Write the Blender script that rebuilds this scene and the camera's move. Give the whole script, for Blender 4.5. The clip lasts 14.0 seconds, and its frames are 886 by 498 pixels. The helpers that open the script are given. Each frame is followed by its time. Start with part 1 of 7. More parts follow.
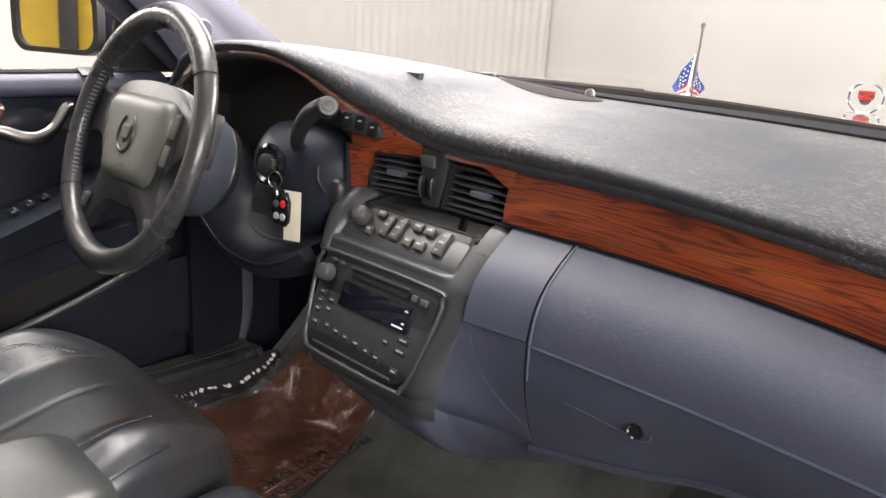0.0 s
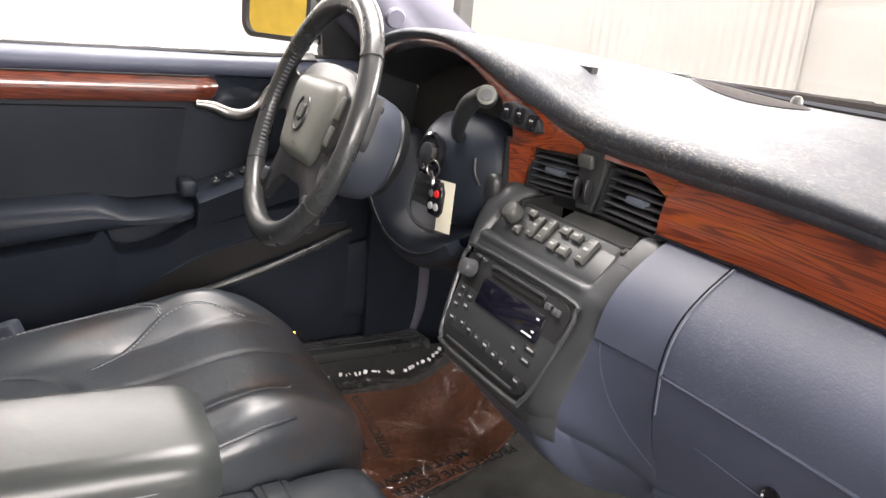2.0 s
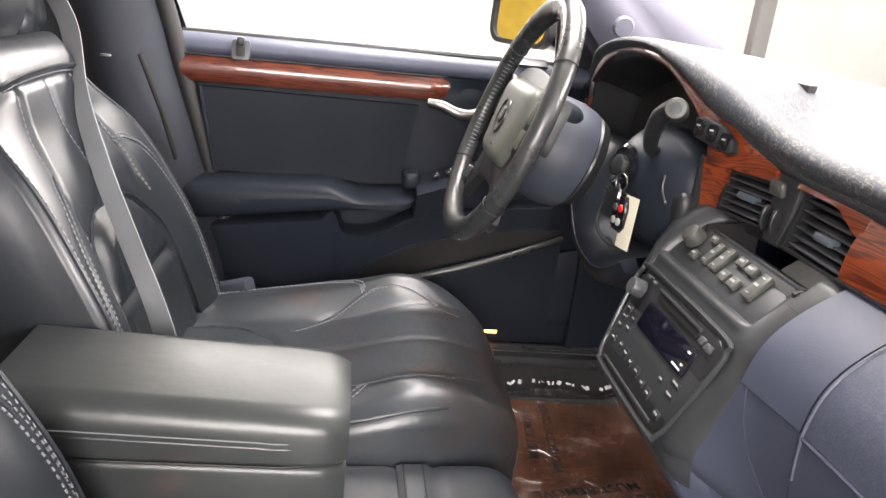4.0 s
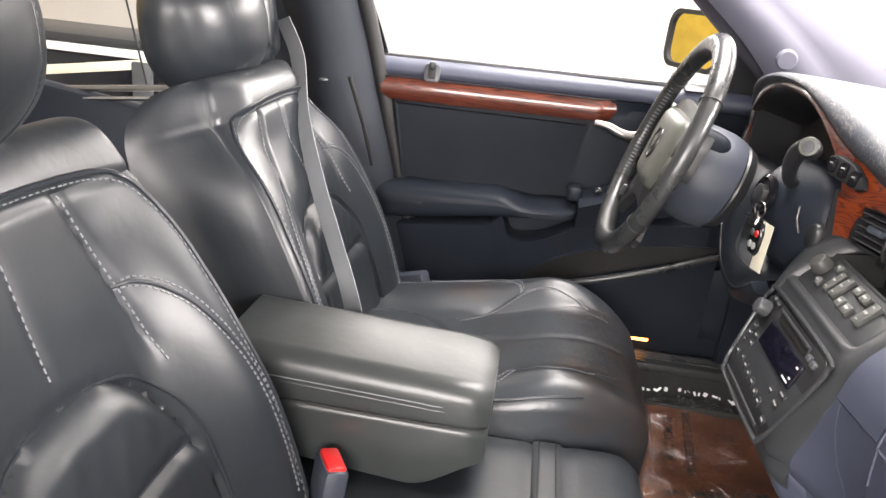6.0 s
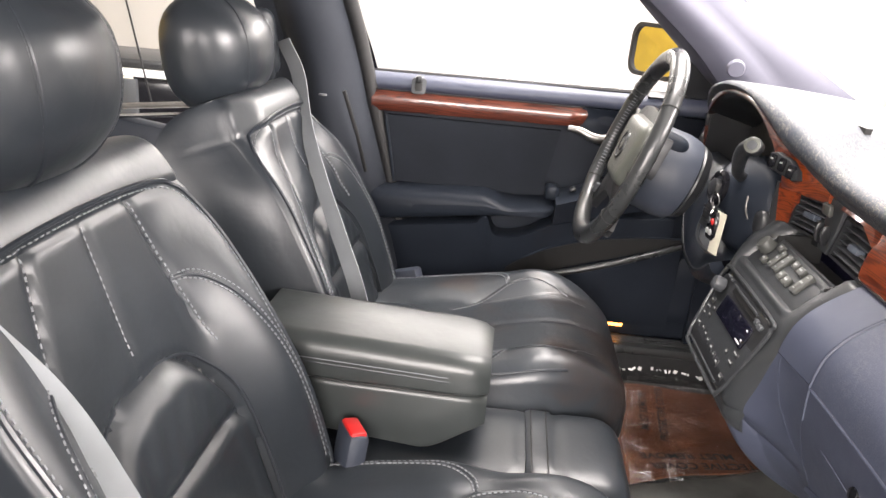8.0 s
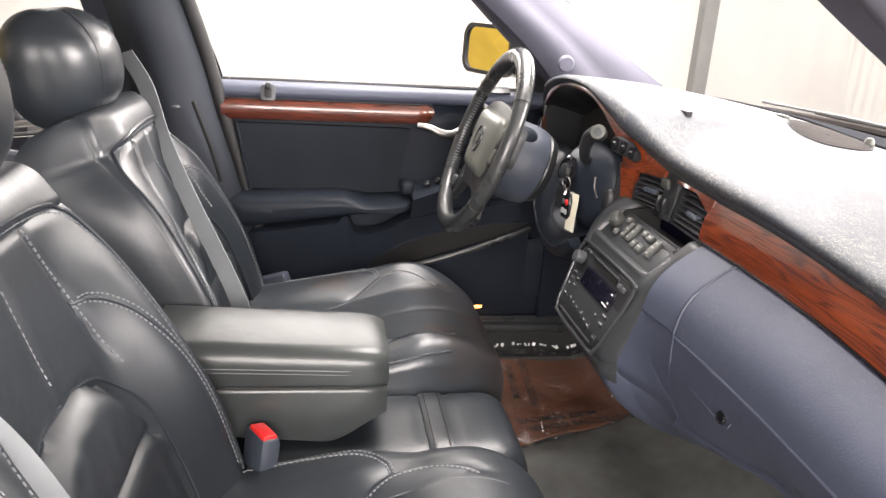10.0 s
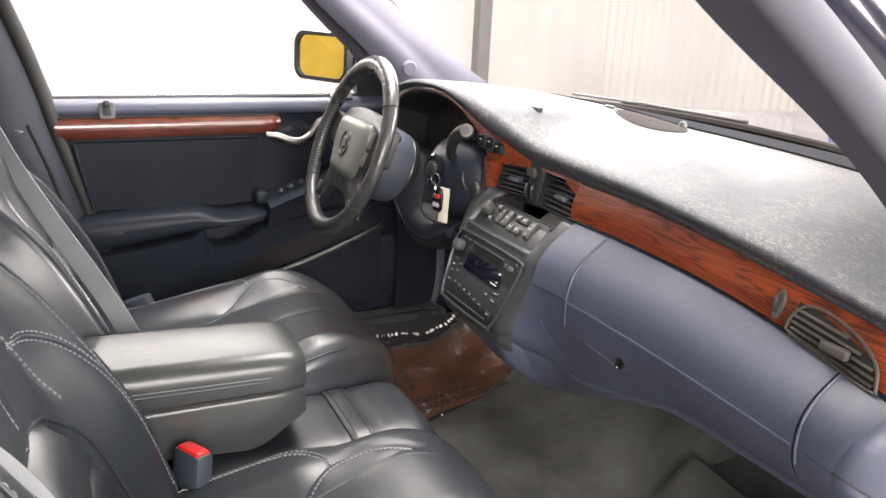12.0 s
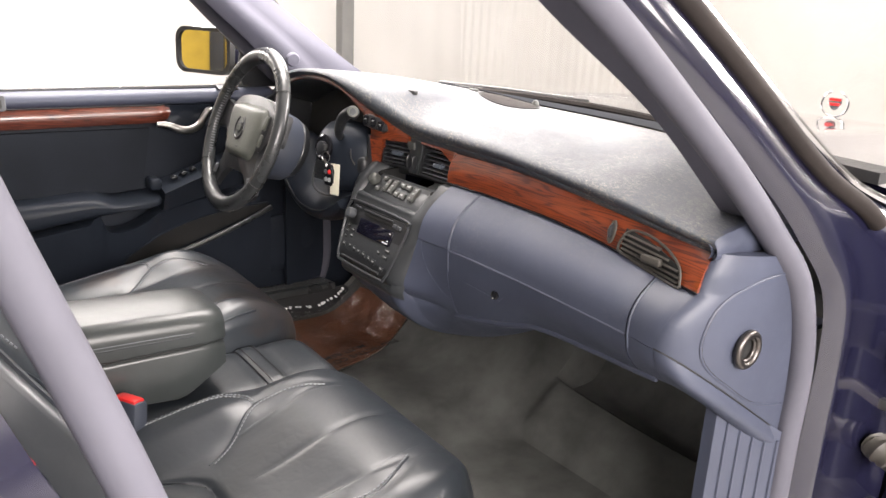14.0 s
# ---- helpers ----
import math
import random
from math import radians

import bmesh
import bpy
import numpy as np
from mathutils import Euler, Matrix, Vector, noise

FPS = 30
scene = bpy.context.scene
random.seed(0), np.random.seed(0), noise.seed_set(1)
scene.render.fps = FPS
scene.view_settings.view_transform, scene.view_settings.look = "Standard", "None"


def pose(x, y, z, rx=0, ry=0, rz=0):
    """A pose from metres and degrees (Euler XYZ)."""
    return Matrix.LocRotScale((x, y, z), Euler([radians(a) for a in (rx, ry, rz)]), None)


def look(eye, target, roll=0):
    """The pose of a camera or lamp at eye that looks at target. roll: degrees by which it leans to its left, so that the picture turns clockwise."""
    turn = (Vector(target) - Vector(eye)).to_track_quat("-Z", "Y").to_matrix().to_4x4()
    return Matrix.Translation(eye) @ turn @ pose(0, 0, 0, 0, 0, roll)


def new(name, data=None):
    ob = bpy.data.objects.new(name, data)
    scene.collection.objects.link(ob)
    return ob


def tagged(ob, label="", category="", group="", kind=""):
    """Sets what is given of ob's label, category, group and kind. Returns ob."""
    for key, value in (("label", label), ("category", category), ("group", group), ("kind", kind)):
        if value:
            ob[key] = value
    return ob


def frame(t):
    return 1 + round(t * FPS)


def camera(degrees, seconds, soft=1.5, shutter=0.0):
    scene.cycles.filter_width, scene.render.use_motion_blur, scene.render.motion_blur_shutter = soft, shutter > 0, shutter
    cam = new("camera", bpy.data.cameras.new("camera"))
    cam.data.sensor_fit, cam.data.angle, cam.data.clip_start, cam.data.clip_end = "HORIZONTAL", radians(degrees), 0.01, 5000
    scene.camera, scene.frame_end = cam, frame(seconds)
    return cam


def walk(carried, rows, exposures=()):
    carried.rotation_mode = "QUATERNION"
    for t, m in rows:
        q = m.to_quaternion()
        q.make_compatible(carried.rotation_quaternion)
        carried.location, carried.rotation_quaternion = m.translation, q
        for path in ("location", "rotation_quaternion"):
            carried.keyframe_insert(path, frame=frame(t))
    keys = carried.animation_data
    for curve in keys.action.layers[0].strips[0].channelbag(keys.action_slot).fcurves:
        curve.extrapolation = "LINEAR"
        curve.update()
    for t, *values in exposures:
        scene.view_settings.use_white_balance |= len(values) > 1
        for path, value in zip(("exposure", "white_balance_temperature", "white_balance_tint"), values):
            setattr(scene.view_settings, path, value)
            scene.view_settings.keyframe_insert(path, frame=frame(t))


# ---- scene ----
cam = camera(60.68, 14.0)
# seconds, eye (x, y, z), turn (rx, ry, rz)
PATH = [
    (0.0, 0.7074, -0.0460, 1.1200, 73.43, -3.44, 44.41),
    (0.5, 0.6946, -0.0005, 1.1056, 73.50, -3.92, 47.55),
    (1.0, 0.6943, 0.0516, 1.1020, 73.47, -4.35, 51.79),
    (1.5, 0.6999, 0.0738, 1.0864, 73.14, -4.71, 56.67),
    (2.0, 0.7259, 0.0655, 1.1003, 72.74, -4.98, 62.23),
    (2.5, 0.7502, 0.1017, 1.1201, 72.35, -5.24, 68.16),
    (3.0, 0.7490, 0.1503, 1.1145, 72.03, -5.56, 73.94),
    (3.5, 0.7482, 0.1818, 1.1059, 71.65, -5.76, 79.21),
    (4.0, 0.7667, 0.1914, 1.1056, 71.41, -6.10, 84.02),
    (4.2, 0.7798, 0.1899, 1.1104, 71.26, -6.11, 85.83),
    (6.3, 0.9537, 0.2246, 1.1748, 70.19, -5.45, 99.17),
    (6.5, 0.9716, 0.2245, 1.1772, 70.26, -5.38, 99.50),
    (7.0, 1.0150, 0.2298, 1.1842, 70.29, -5.07, 99.28),
    (7.2, 1.0311, 0.2287, 1.1882, 70.36, -4.95, 98.89),
    (9.3, 1.1366, 0.1236, 1.2076, 71.40, -4.02, 86.96),
    (9.5, 1.1402, 0.1174, 1.2085, 71.46, -3.89, 85.43),
    (10.0, 1.1491, 0.0962, 1.2085, 71.72, -3.67, 81.32),
    (10.5, 1.1606, 0.0514, 1.2142, 71.97, -3.46, 77.00),
    (11.0, 1.1627, -0.0085, 1.2212, 72.22, -3.17, 72.75),
    (11.5, 1.1747, -0.0620, 1.2242, 72.39, -2.87, 68.43),
    (12.0, 1.1845, -0.1063, 1.2242, 72.54, -2.65, 64.33),
    (12.5, 1.1890, -0.1425, 1.2163, 72.63, -2.50, 60.71),
    (13.0, 1.1867, -0.1888, 1.2118, 72.69, -2.48, 57.58),
    (13.5, 1.2570, -0.2132, 1.2105, 72.79, -2.49, 55.48),
    (14.0, 1.3617, -0.2581, 1.2179, 72.84, -2.60, 54.00),
]
EXPOSURES = [(0.0, -0.44), (0.5, -0.40), (1.0, -0.18), (1.5, -0.05), (4.0, 0.02), (6.5, 0.08), (7.5, 0.08), (9.5, -0.02), (12.0, -0.14), (14.0, -0.22)]
walk(cam, [(t, pose(*row)) for t, *row in PATH], EXPOSURES)

# ---- light: a white photo booth, lit by added lamp panels out of view ----
world = bpy.data.worlds.new("booth_air")
scene.world = world
world.use_nodes = True
world.node_tree.nodes["Background"].inputs[0].default_value = (0.95, 0.97, 1.0, 1)
world.node_tree.nodes["Background"].inputs[1].default_value = 0.5


def area_lamp(name, eye, target, sx, sy, watts, colour=(1.0, 0.92, 0.885), spread=110):
    data = bpy.data.lights.new(name, "AREA")
    data.shape, data.size, data.size_y, data.energy, data.color = "RECTANGLE", sx, sy, watts, colour
    data.spread = radians(spread)
    ob = new(name, data)
    ob.matrix_world = look(eye, target)
    return ob


area_lamp("front_lamp", (2.3, 5.5, 2.9), (0.3, -0.2, 0.7), 3.4, 1.2, 350)
area_lamp("corner_lamp", (-4.6, 4.5, 3.3), (-0.3, 0.5, 0.9), 3.4, 1.2, 170)
# unseen fills: one for seats and footwell, one for the north curtain
area_lamp("side_fill", (4.7, -0.3, 2.1), (0.4, 0.1, 0.4), 5.0, 2.0, 390, spread=130)
area_lamp("curtain_fill", (-1.2, 4.3, 3.4), (-2.2, 6.6, 1.0), 7.0, 0.8, 250, spread=150)
area_lamp("ceiling_lamp", (-2.9, 0.6, 3.38), (-3.9, 0.5, 0.0), 1.6, 6.0, 600, spread=140)
# unseen strip added high in the west for sheen on armrest and cushions
area_lamp("wall_fill", (-5.2, 0.9, 2.85), (0.0, 0.4, 0.8), 5.5, 0.9, 240, spread=140)


# ---- materials ----
def mat(name, build):
    m = bpy.data.materials.new(name)
    m.use_nodes = True
    nt = m.node_tree
    b = nt.nodes["Principled BSDF"]
    build(nt, b)
    return m


def nd(nt, kind, **kw):
    n = nt.nodes.new(kind)
    for k, v in kw.items():
        n.inputs[k].default_value = v
    return n


def coords(nt, scale=(1, 1, 1), turn=(0, 0, 0)):
    tc = nt.nodes.new("ShaderNodeTexCoord")
    mp = nt.nodes.new("ShaderNodeMapping")
    mp.inputs["Scale"].default_value = scale
    mp.inputs["Rotation"].default_value = [radians(a) for a in turn]
    nt.links.new(tc.outputs["Object"], mp.inputs["Vector"])
    return mp.outputs["Vector"]


def ramp(nt, fac, stops):
    r = nt.nodes.new("ShaderNodeValToRGB")
    while len(r.color_ramp.elements) < len(stops):
        r.color_ramp.elements.new(0.5)
    for e, (p, c) in zip(r.color_ramp.elements, stops):
        e.position, e.color = p, (*c, 1) if len(c) == 3 else c
    nt.links.new(fac, r.inputs["Fac"])
    return r.outputs["Color"]


def noise_tex(nt, vec, scale, detail=4.0, rough=0.55, distortion=0.0):
    n = nd(nt, "ShaderNodeTexNoise", Scale=scale, Detail=detail, Roughness=rough, Distortion=distortion)
    nt.links.new(vec, n.inputs["Vector"])
    return n.outputs["Fac"]


def bump(nt, b, height, strength, distance=0.001):
    n = nd(nt, "ShaderNodeBump", Strength=strength, Distance=distance)
    nt.links.new(height, n.inputs["Height"])
    nt.links.new(n.outputs["Normal"], b.inputs["Normal"])
    return n


def surface(name, colour, rough=0.5, metal=0.0, vary=0.15, grain=900.0, relief=0.15, patch=9.0, spread=0.08, coat=0.0, spec=0.5):
    """Plain stuff: two scales of variation in colour and gloss, and a fine grain."""
    def build(nt, b):
        v = coords(nt)
        big = noise_tex(nt, v, patch, 5.0)
        col = ramp(nt, big, [(0.3, [c * (1 - vary) for c in colour]), (0.7, [min(1, c * (1 + vary)) for c in colour])])
        nt.links.new(col, b.inputs["Base Color"])
        mid = noise_tex(nt, v, patch * 7, 6.0)
        r = nd(nt, "ShaderNodeMapRange", **{"To Min": max(0.02, rough - spread), "To Max": min(1, rough + spread)})
        nt.links.new(mid, r.inputs["Value"])
        nt.links.new(r.outputs["Result"], b.inputs["Roughness"])
        b.inputs["Metallic"].default_value = metal
        b.inputs["Specular IOR Level"].default_value = spec
        if coat:
            b.inputs["Coat Weight"].default_value, b.inputs["Coat Roughness"].default_value, b.inputs["Coat IOR"].default_value = coat, 0.04, 1.5
        if relief:
            bump(nt, b, noise_tex(nt, v, grain, 2.0), relief, 0.0006)
    return mat(name, build)


def leather(name, colour, rough=0.36, creases=0.5, wear=0.0):
    """Finished hide: pores, a net of fine creases, broad change in gloss; wear browns it in patches."""
    def build(nt, b):
        v = coords(nt)
        col = ramp(nt, noise_tex(nt, v, 7.0, 5.0), [(0.3, [c * 0.85 for c in colour]), (0.72, [c * 1.22 for c in colour])])
        if wear:
            mx = nt.nodes.new("ShaderNodeMix")
            mx.data_type = "RGBA"
            mx.inputs[7].default_value = (0.045, 0.028, 0.020, 1)
            nt.links.new(ramp(nt, noise_tex(nt, v, 4.2, 6.0, 0.6, 0.8), [(0.50, (0, 0, 0)), (0.70, (wear,) * 3)]), mx.inputs[0])
            nt.links.new(col, mx.inputs[6])
            col = mx.outputs[2]
        nt.links.new(col, b.inputs["Base Color"])
        r = nd(nt, "ShaderNodeMapRange", **{"From Min": 0.3, "From Max": 0.7, "To Min": rough - 0.03, "To Max": rough + 0.07})
        nt.links.new(noise_tex(nt, v, 11.0, 8.0, 0.62), r.inputs["Value"])
        nt.links.new(r.outputs["Result"], b.inputs["Roughness"])
        b.inputs["Specular IOR Level"].default_value = 0.6
        pores = nd(nt, "ShaderNodeTexVoronoi", Scale=620.0)
        nt.links.new(v, pores.inputs["Vector"])
        first = bump(nt, b, pores.outputs["Distance"], 0.03, 0.0004)
        net = nt.nodes.new("ShaderNodeTexVoronoi")
        net.feature = "DISTANCE_TO_EDGE"
        net.inputs["Scale"].default_value = 46.0
        warp = nd(nt, "ShaderNodeTexNoise", Scale=9.0, Detail=1.0)
        nt.links.new(v, warp.inputs["Vector"])
        off = nt.nodes.new("ShaderNodeVectorMath")
        off.operation = "MULTIPLY_ADD"
        off.inputs[1].default_value = (0.015, 0.015, 0.015)
        nt.links.new(warp.outputs["Color"], off.inputs[0])
        nt.links.new(v, off.inputs[2])
        nt.links.new(off.outputs["Vector"], net.inputs["Vector"])
        lines = ramp(nt, net.outputs["Distance"], [(0.0, (0, 0, 0)), (0.22, (1, 1, 1))])
        second = nd(nt, "ShaderNodeBump", Strength=creases, Distance=0.0012)
        nt.links.new(lines, second.inputs["Height"])
        nt.links.new(second.outputs["Normal"], first.inputs["Normal"])
        third = nd(nt, "ShaderNodeBump", Strength=0.16, Distance=0.006)
        nt.links.new(noise_tex(nt, v, 17.0, 3.0, 0.5), third.inputs["Height"])
        nt.links.new(third.outputs["Normal"], second.inputs["Normal"])
    return mat(name, build)


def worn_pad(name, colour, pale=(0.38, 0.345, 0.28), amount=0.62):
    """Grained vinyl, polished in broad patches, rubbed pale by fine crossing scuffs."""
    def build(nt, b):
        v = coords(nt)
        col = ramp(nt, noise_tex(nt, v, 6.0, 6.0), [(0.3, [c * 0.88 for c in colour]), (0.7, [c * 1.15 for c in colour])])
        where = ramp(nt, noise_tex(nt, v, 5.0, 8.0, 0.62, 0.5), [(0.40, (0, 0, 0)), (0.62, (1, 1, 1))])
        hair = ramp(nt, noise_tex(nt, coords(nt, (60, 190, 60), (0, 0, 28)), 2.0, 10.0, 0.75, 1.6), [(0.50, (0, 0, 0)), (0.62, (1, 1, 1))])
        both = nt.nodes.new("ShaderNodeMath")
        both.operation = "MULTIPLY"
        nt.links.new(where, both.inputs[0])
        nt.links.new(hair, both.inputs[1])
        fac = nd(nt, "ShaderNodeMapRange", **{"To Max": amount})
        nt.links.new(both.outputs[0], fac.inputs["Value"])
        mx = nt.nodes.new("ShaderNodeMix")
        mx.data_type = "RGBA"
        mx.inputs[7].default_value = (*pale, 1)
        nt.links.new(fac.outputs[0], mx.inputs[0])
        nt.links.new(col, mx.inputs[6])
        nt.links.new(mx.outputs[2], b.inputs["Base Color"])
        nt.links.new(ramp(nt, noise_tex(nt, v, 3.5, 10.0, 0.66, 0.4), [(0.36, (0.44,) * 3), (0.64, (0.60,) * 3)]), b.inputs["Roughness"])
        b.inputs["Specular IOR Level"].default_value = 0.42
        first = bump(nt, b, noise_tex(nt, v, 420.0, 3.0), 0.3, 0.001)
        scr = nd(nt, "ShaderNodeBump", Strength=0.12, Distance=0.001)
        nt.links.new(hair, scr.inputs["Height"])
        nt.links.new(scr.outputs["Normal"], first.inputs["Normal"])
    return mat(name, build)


def wood(name, dark, light, gloss=0.06, along=0):
    """Lacquered veneer: long dark growth lines that run with the strip and sweep up in loose arches, over a fine streaked ground."""
    def build(nt, b):
        v = coords(nt, (4.0, 0.9, 16.0) if along else (0.9, 4.0, 16.0), (0, 0 if along else -9, 0))
        warp = nd(nt, "ShaderNodeTexNoise", Scale=2.2, Detail=3.0, Roughness=0.5)
        nt.links.new(v, warp.inputs["Vector"])
        mix = nt.nodes.new("ShaderNodeVectorMath")
        mix.operation = "MULTIPLY_ADD"
        mix.inputs[1].default_value = (0.25, 0.25, 2.1)
        nt.links.new(warp.outputs["Color"], mix.inputs[0])
        nt.links.new(v, mix.inputs[2])
        wv = nd(nt, "ShaderNodeTexWave", Scale=2.5, Distortion=3.6, Detail=3.0, **{"Detail Scale": 1.2, "Detail Roughness": 0.45})
        wv.bands_direction = "Z"
        nt.links.new(mix.outputs["Vector"], wv.inputs["Vector"])
        lines = ramp(nt, wv.outputs["Fac"], [(0.0, (0.36,) * 3), (0.16, (0.56,) * 3), (0.40, (0.84,) * 3), (1.0, (1.0,) * 3)])
        fine = noise_tex(nt, coords(nt, (60, 9, 620) if along else (9, 60, 620)), 2.4, 6.0, 0.6)
        blotch = noise_tex(nt, coords(nt, (6, 2.2, 12) if along else (2.2, 6, 12)), 2.0, 3.0)
        m1 = nd(nt, "ShaderNodeMapRange", **{"From Min": 0.3, "From Max": 0.7, "To Min": 0.76, "To Max": 1.10})
        nt.links.new(fine, m1.inputs["Value"])
        m2 = nd(nt, "ShaderNodeMapRange", **{"From Min": 0.3, "From Max": 0.7, "To Min": 0.70, "To Max": 1.12})
        nt.links.new(blotch, m2.inputs["Value"])
        p1 = nt.nodes.new("ShaderNodeMath")
        p1.operation = "MULTIPLY"
        nt.links.new(m1.outputs[0], p1.inputs[0])
        nt.links.new(m2.outputs[0], p1.inputs[1])
        p2 = nt.nodes.new("ShaderNodeMath")
        p2.operation = "MULTIPLY"
        nt.links.new(lines, p2.inputs[0])
        nt.links.new(p1.outputs[0], p2.inputs[1])
        mid = [(a * 1.2 + c) / 2.2 for a, c in zip(dark, light)]
        col = ramp(nt, p2.outputs[0], [(0.06, [c * 0.45 for c in dark]), (0.36, dark), (0.66, mid), (1.0, light)])
        nt.links.new(col, b.inputs["Base Color"])
        b.inputs["Roughness"].default_value = 0.35
        b.inputs["Coat Weight"].default_value, b.inputs["Coat Roughness"].default_value = 1.0, gloss
    return mat(name, build)


def glowing(name, colour, strength):
    def build(nt, b):
        b.inputs["Base Color"].default_value = (*colour, 1)
        b.inputs["Emission Color"].default_value = (*colour, 1)
        b.inputs["Emission Strength"].default_value = strength
    return mat(name, build)


def clear_pane(name, tint=(0.98, 0.99, 0.99), gloss=0.06):
    m = bpy.data.materials.new(name)
    m.use_nodes = True
    nt = m.node_tree
    nt.nodes.remove(nt.nodes["Principled BSDF"])
    out = nt.nodes["Material Output"]
    tr = nd(nt, "ShaderNodeBsdfTransparent", Color=(*tint, 1))
    gl = nd(nt, "ShaderNodeBsdfGlossy", Roughness=0.02)
    mx = nd(nt, "ShaderNodeMixShader", Fac=gloss)
    nt.links.new(tr.outputs[0], mx.inputs[1])
    nt.links.new(gl.outputs[0], mx.inputs[2])
    nt.links.new(mx.outputs[0], out.inputs["Surface"])
    return m


def film_plastic(name):
    """Thin clear floor film, crinkled, with sharp glints."""
    m = bpy.data.materials.new(name)
    m.use_nodes = True
    nt = m.node_tree
    nt.nodes.remove(nt.nodes["Principled BSDF"])
    out = nt.nodes["Material Output"]
    tr = nd(nt, "ShaderNodeBsdfTransparent", Color=(0.86, 0.85, 0.84, 1))
    gl = nd(nt, "ShaderNodeBsdfGlossy", Roughness=0.10)
    v = coords(nt)
    bp = nd(nt, "ShaderNodeBump", Strength=1.0, Distance=0.012)
    nt.links.new(noise_tex(nt, v, 16.0, 5.0, 0.6, 1.2), bp.inputs["Height"])
    nt.links.new(bp.outputs["Normal"], gl.inputs["Normal"])
    mx = nd(nt, "ShaderNodeMixShader", Fac=0.30)
    nt.links.new(tr.outputs[0], mx.inputs[1])
    nt.links.new(gl.outputs[0], mx.inputs[2])
    nt.links.new(mx.outputs[0], out.inputs["Surface"])
    return m


def curtain_cloth(name):
    def build(nt, b):
        v = coords(nt)
        col = ramp(nt, noise_tex(nt, v, 1.4, 5.0), [(0.3, (0.47, 0.46, 0.445)), (0.7, (0.52, 0.51, 0.495))])
        nt.links.new(col, b.inputs["Base Color"])
        b.inputs["Roughness"].default_value = 0.85
        bump(nt, b, noise_tex(nt, v, 3.2, 5.0, 0.6, 0.8), 0.25, 0.03)
    return mat(name, build)


LEATHER = leather("navy_leather", (0.019, 0.023, 0.028), 0.34, 0.05)
WORN_LEATHER = leather("creased_navy_leather", (0.027, 0.032, 0.038), 0.31, 0.09, 0.8)
LEATHER_ARM = leather("navy_leather_armrest", (0.036, 0.041, 0.041), 0.31, 0.03)
RIM_LEATHER = leather("black_rim_leather", (0.03, 0.032, 0.033), 0.27, 0.08)
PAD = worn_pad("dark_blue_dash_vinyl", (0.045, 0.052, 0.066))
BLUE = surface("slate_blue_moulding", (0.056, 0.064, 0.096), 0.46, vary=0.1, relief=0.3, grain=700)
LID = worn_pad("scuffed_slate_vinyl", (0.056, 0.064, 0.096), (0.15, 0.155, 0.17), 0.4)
# darker copies of the trim: the driver's side shade is in their colour
SHADE_BLUE = surface("dark_and_shaded_blue_vinyl", (0.016, 0.020, 0.028), 0.40, vary=0.12, relief=0.3, grain=700, spec=0.16)
DOOR_CLOTH = surface("shaded_blue_door_insert", (0.017, 0.020, 0.026), 0.75, vary=0.12, relief=0.4, grain=500, spec=0.12)
B_TRIM = surface("shaded_pillar_and_slat_trim", (0.030, 0.034, 0.043), 0.65, vary=0.08, relief=0.3, grain=700, spec=0.2)
BLACK = surface("black_plastic", (0.02, 0.021, 0.023), 0.36, vary=0.2, relief=0.2)
GLOSS_BLACK = surface("gloss_black_plastic", (0.008, 0.008, 0.01), 0.12, relief=0.0)
STACK = surface("dark_stack_plastic", (0.034, 0.037, 0.040), 0.33, vary=0.15, relief=0.25, grain=1100)
HUB = surface("worn_grey_hub_vinyl", (0.10, 0.105, 0.092), 0.38, vary=0.2, relief=0.35, grain=1200)
GREY = surface("vent_grey_plastic", (0.062, 0.066, 0.072), 0.4, relief=0.1)
TAB = surface("slate_tab_plastic", (0.085, 0.10, 0.125), 0.35, relief=0.1)
KEYCAP = surface("worn_keycap_plastic", (0.075, 0.077, 0.072), 0.38, vary=0.2, relief=0.1)
BEIGE_GREY = surface("taupe_vent_plastic", (0.065, 0.060, 0.053), 0.42, relief=0.1)
SHROUD = surface("blue_grey_column_vinyl", (0.040, 0.047, 0.064), 0.45, vary=0.1, relief=0.3, grain=700)
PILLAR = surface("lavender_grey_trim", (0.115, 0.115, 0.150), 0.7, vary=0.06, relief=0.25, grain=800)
SEAL = surface("grey_door_seal", (0.095, 0.094, 0.118), 0.75, vary=0.08, relief=0.3, grain=1500)
WOOD = wood("zebrano_veneer", (0.095, 0.015, 0.005), (0.29, 0.055, 0.012))
DOOR_WOOD = wood("dark_zebrano_veneer", (0.045, 0.010, 0.006), (0.150, 0.036, 0.018), 0.06, 1)
CHROME = surface("polished_chrome", (0.55, 0.55, 0.56), 0.14, 1.0, vary=0.02, relief=0.0)
DARK_STEEL = surface("dark_nickel", (0.13, 0.12, 0.115), 0.36, 1.0, vary=0.15, relief=0.1)
STEEL = surface("worn_nickel", (0.28, 0.27, 0.26), 0.34, 1.0, vary=0.15, relief=0.1)
CARPET = surface("dark_grey_carpet", (0.095, 0.097, 0.092), 0.95, vary=0.35, grain=900, relief=1.0, patch=10)
FOOT_CARPET = surface("black_carpet", (0.018, 0.018, 0.019), 0.95, vary=0.3, grain=1300, relief=0.9, patch=14)
BROWN_MAT = surface("brown_paper_mat", (0.22, 0.08, 0.034), 0.75, vary=0.25, grain=300, relief=0.3, patch=11)
FILM = film_plastic("clear_floor_film")
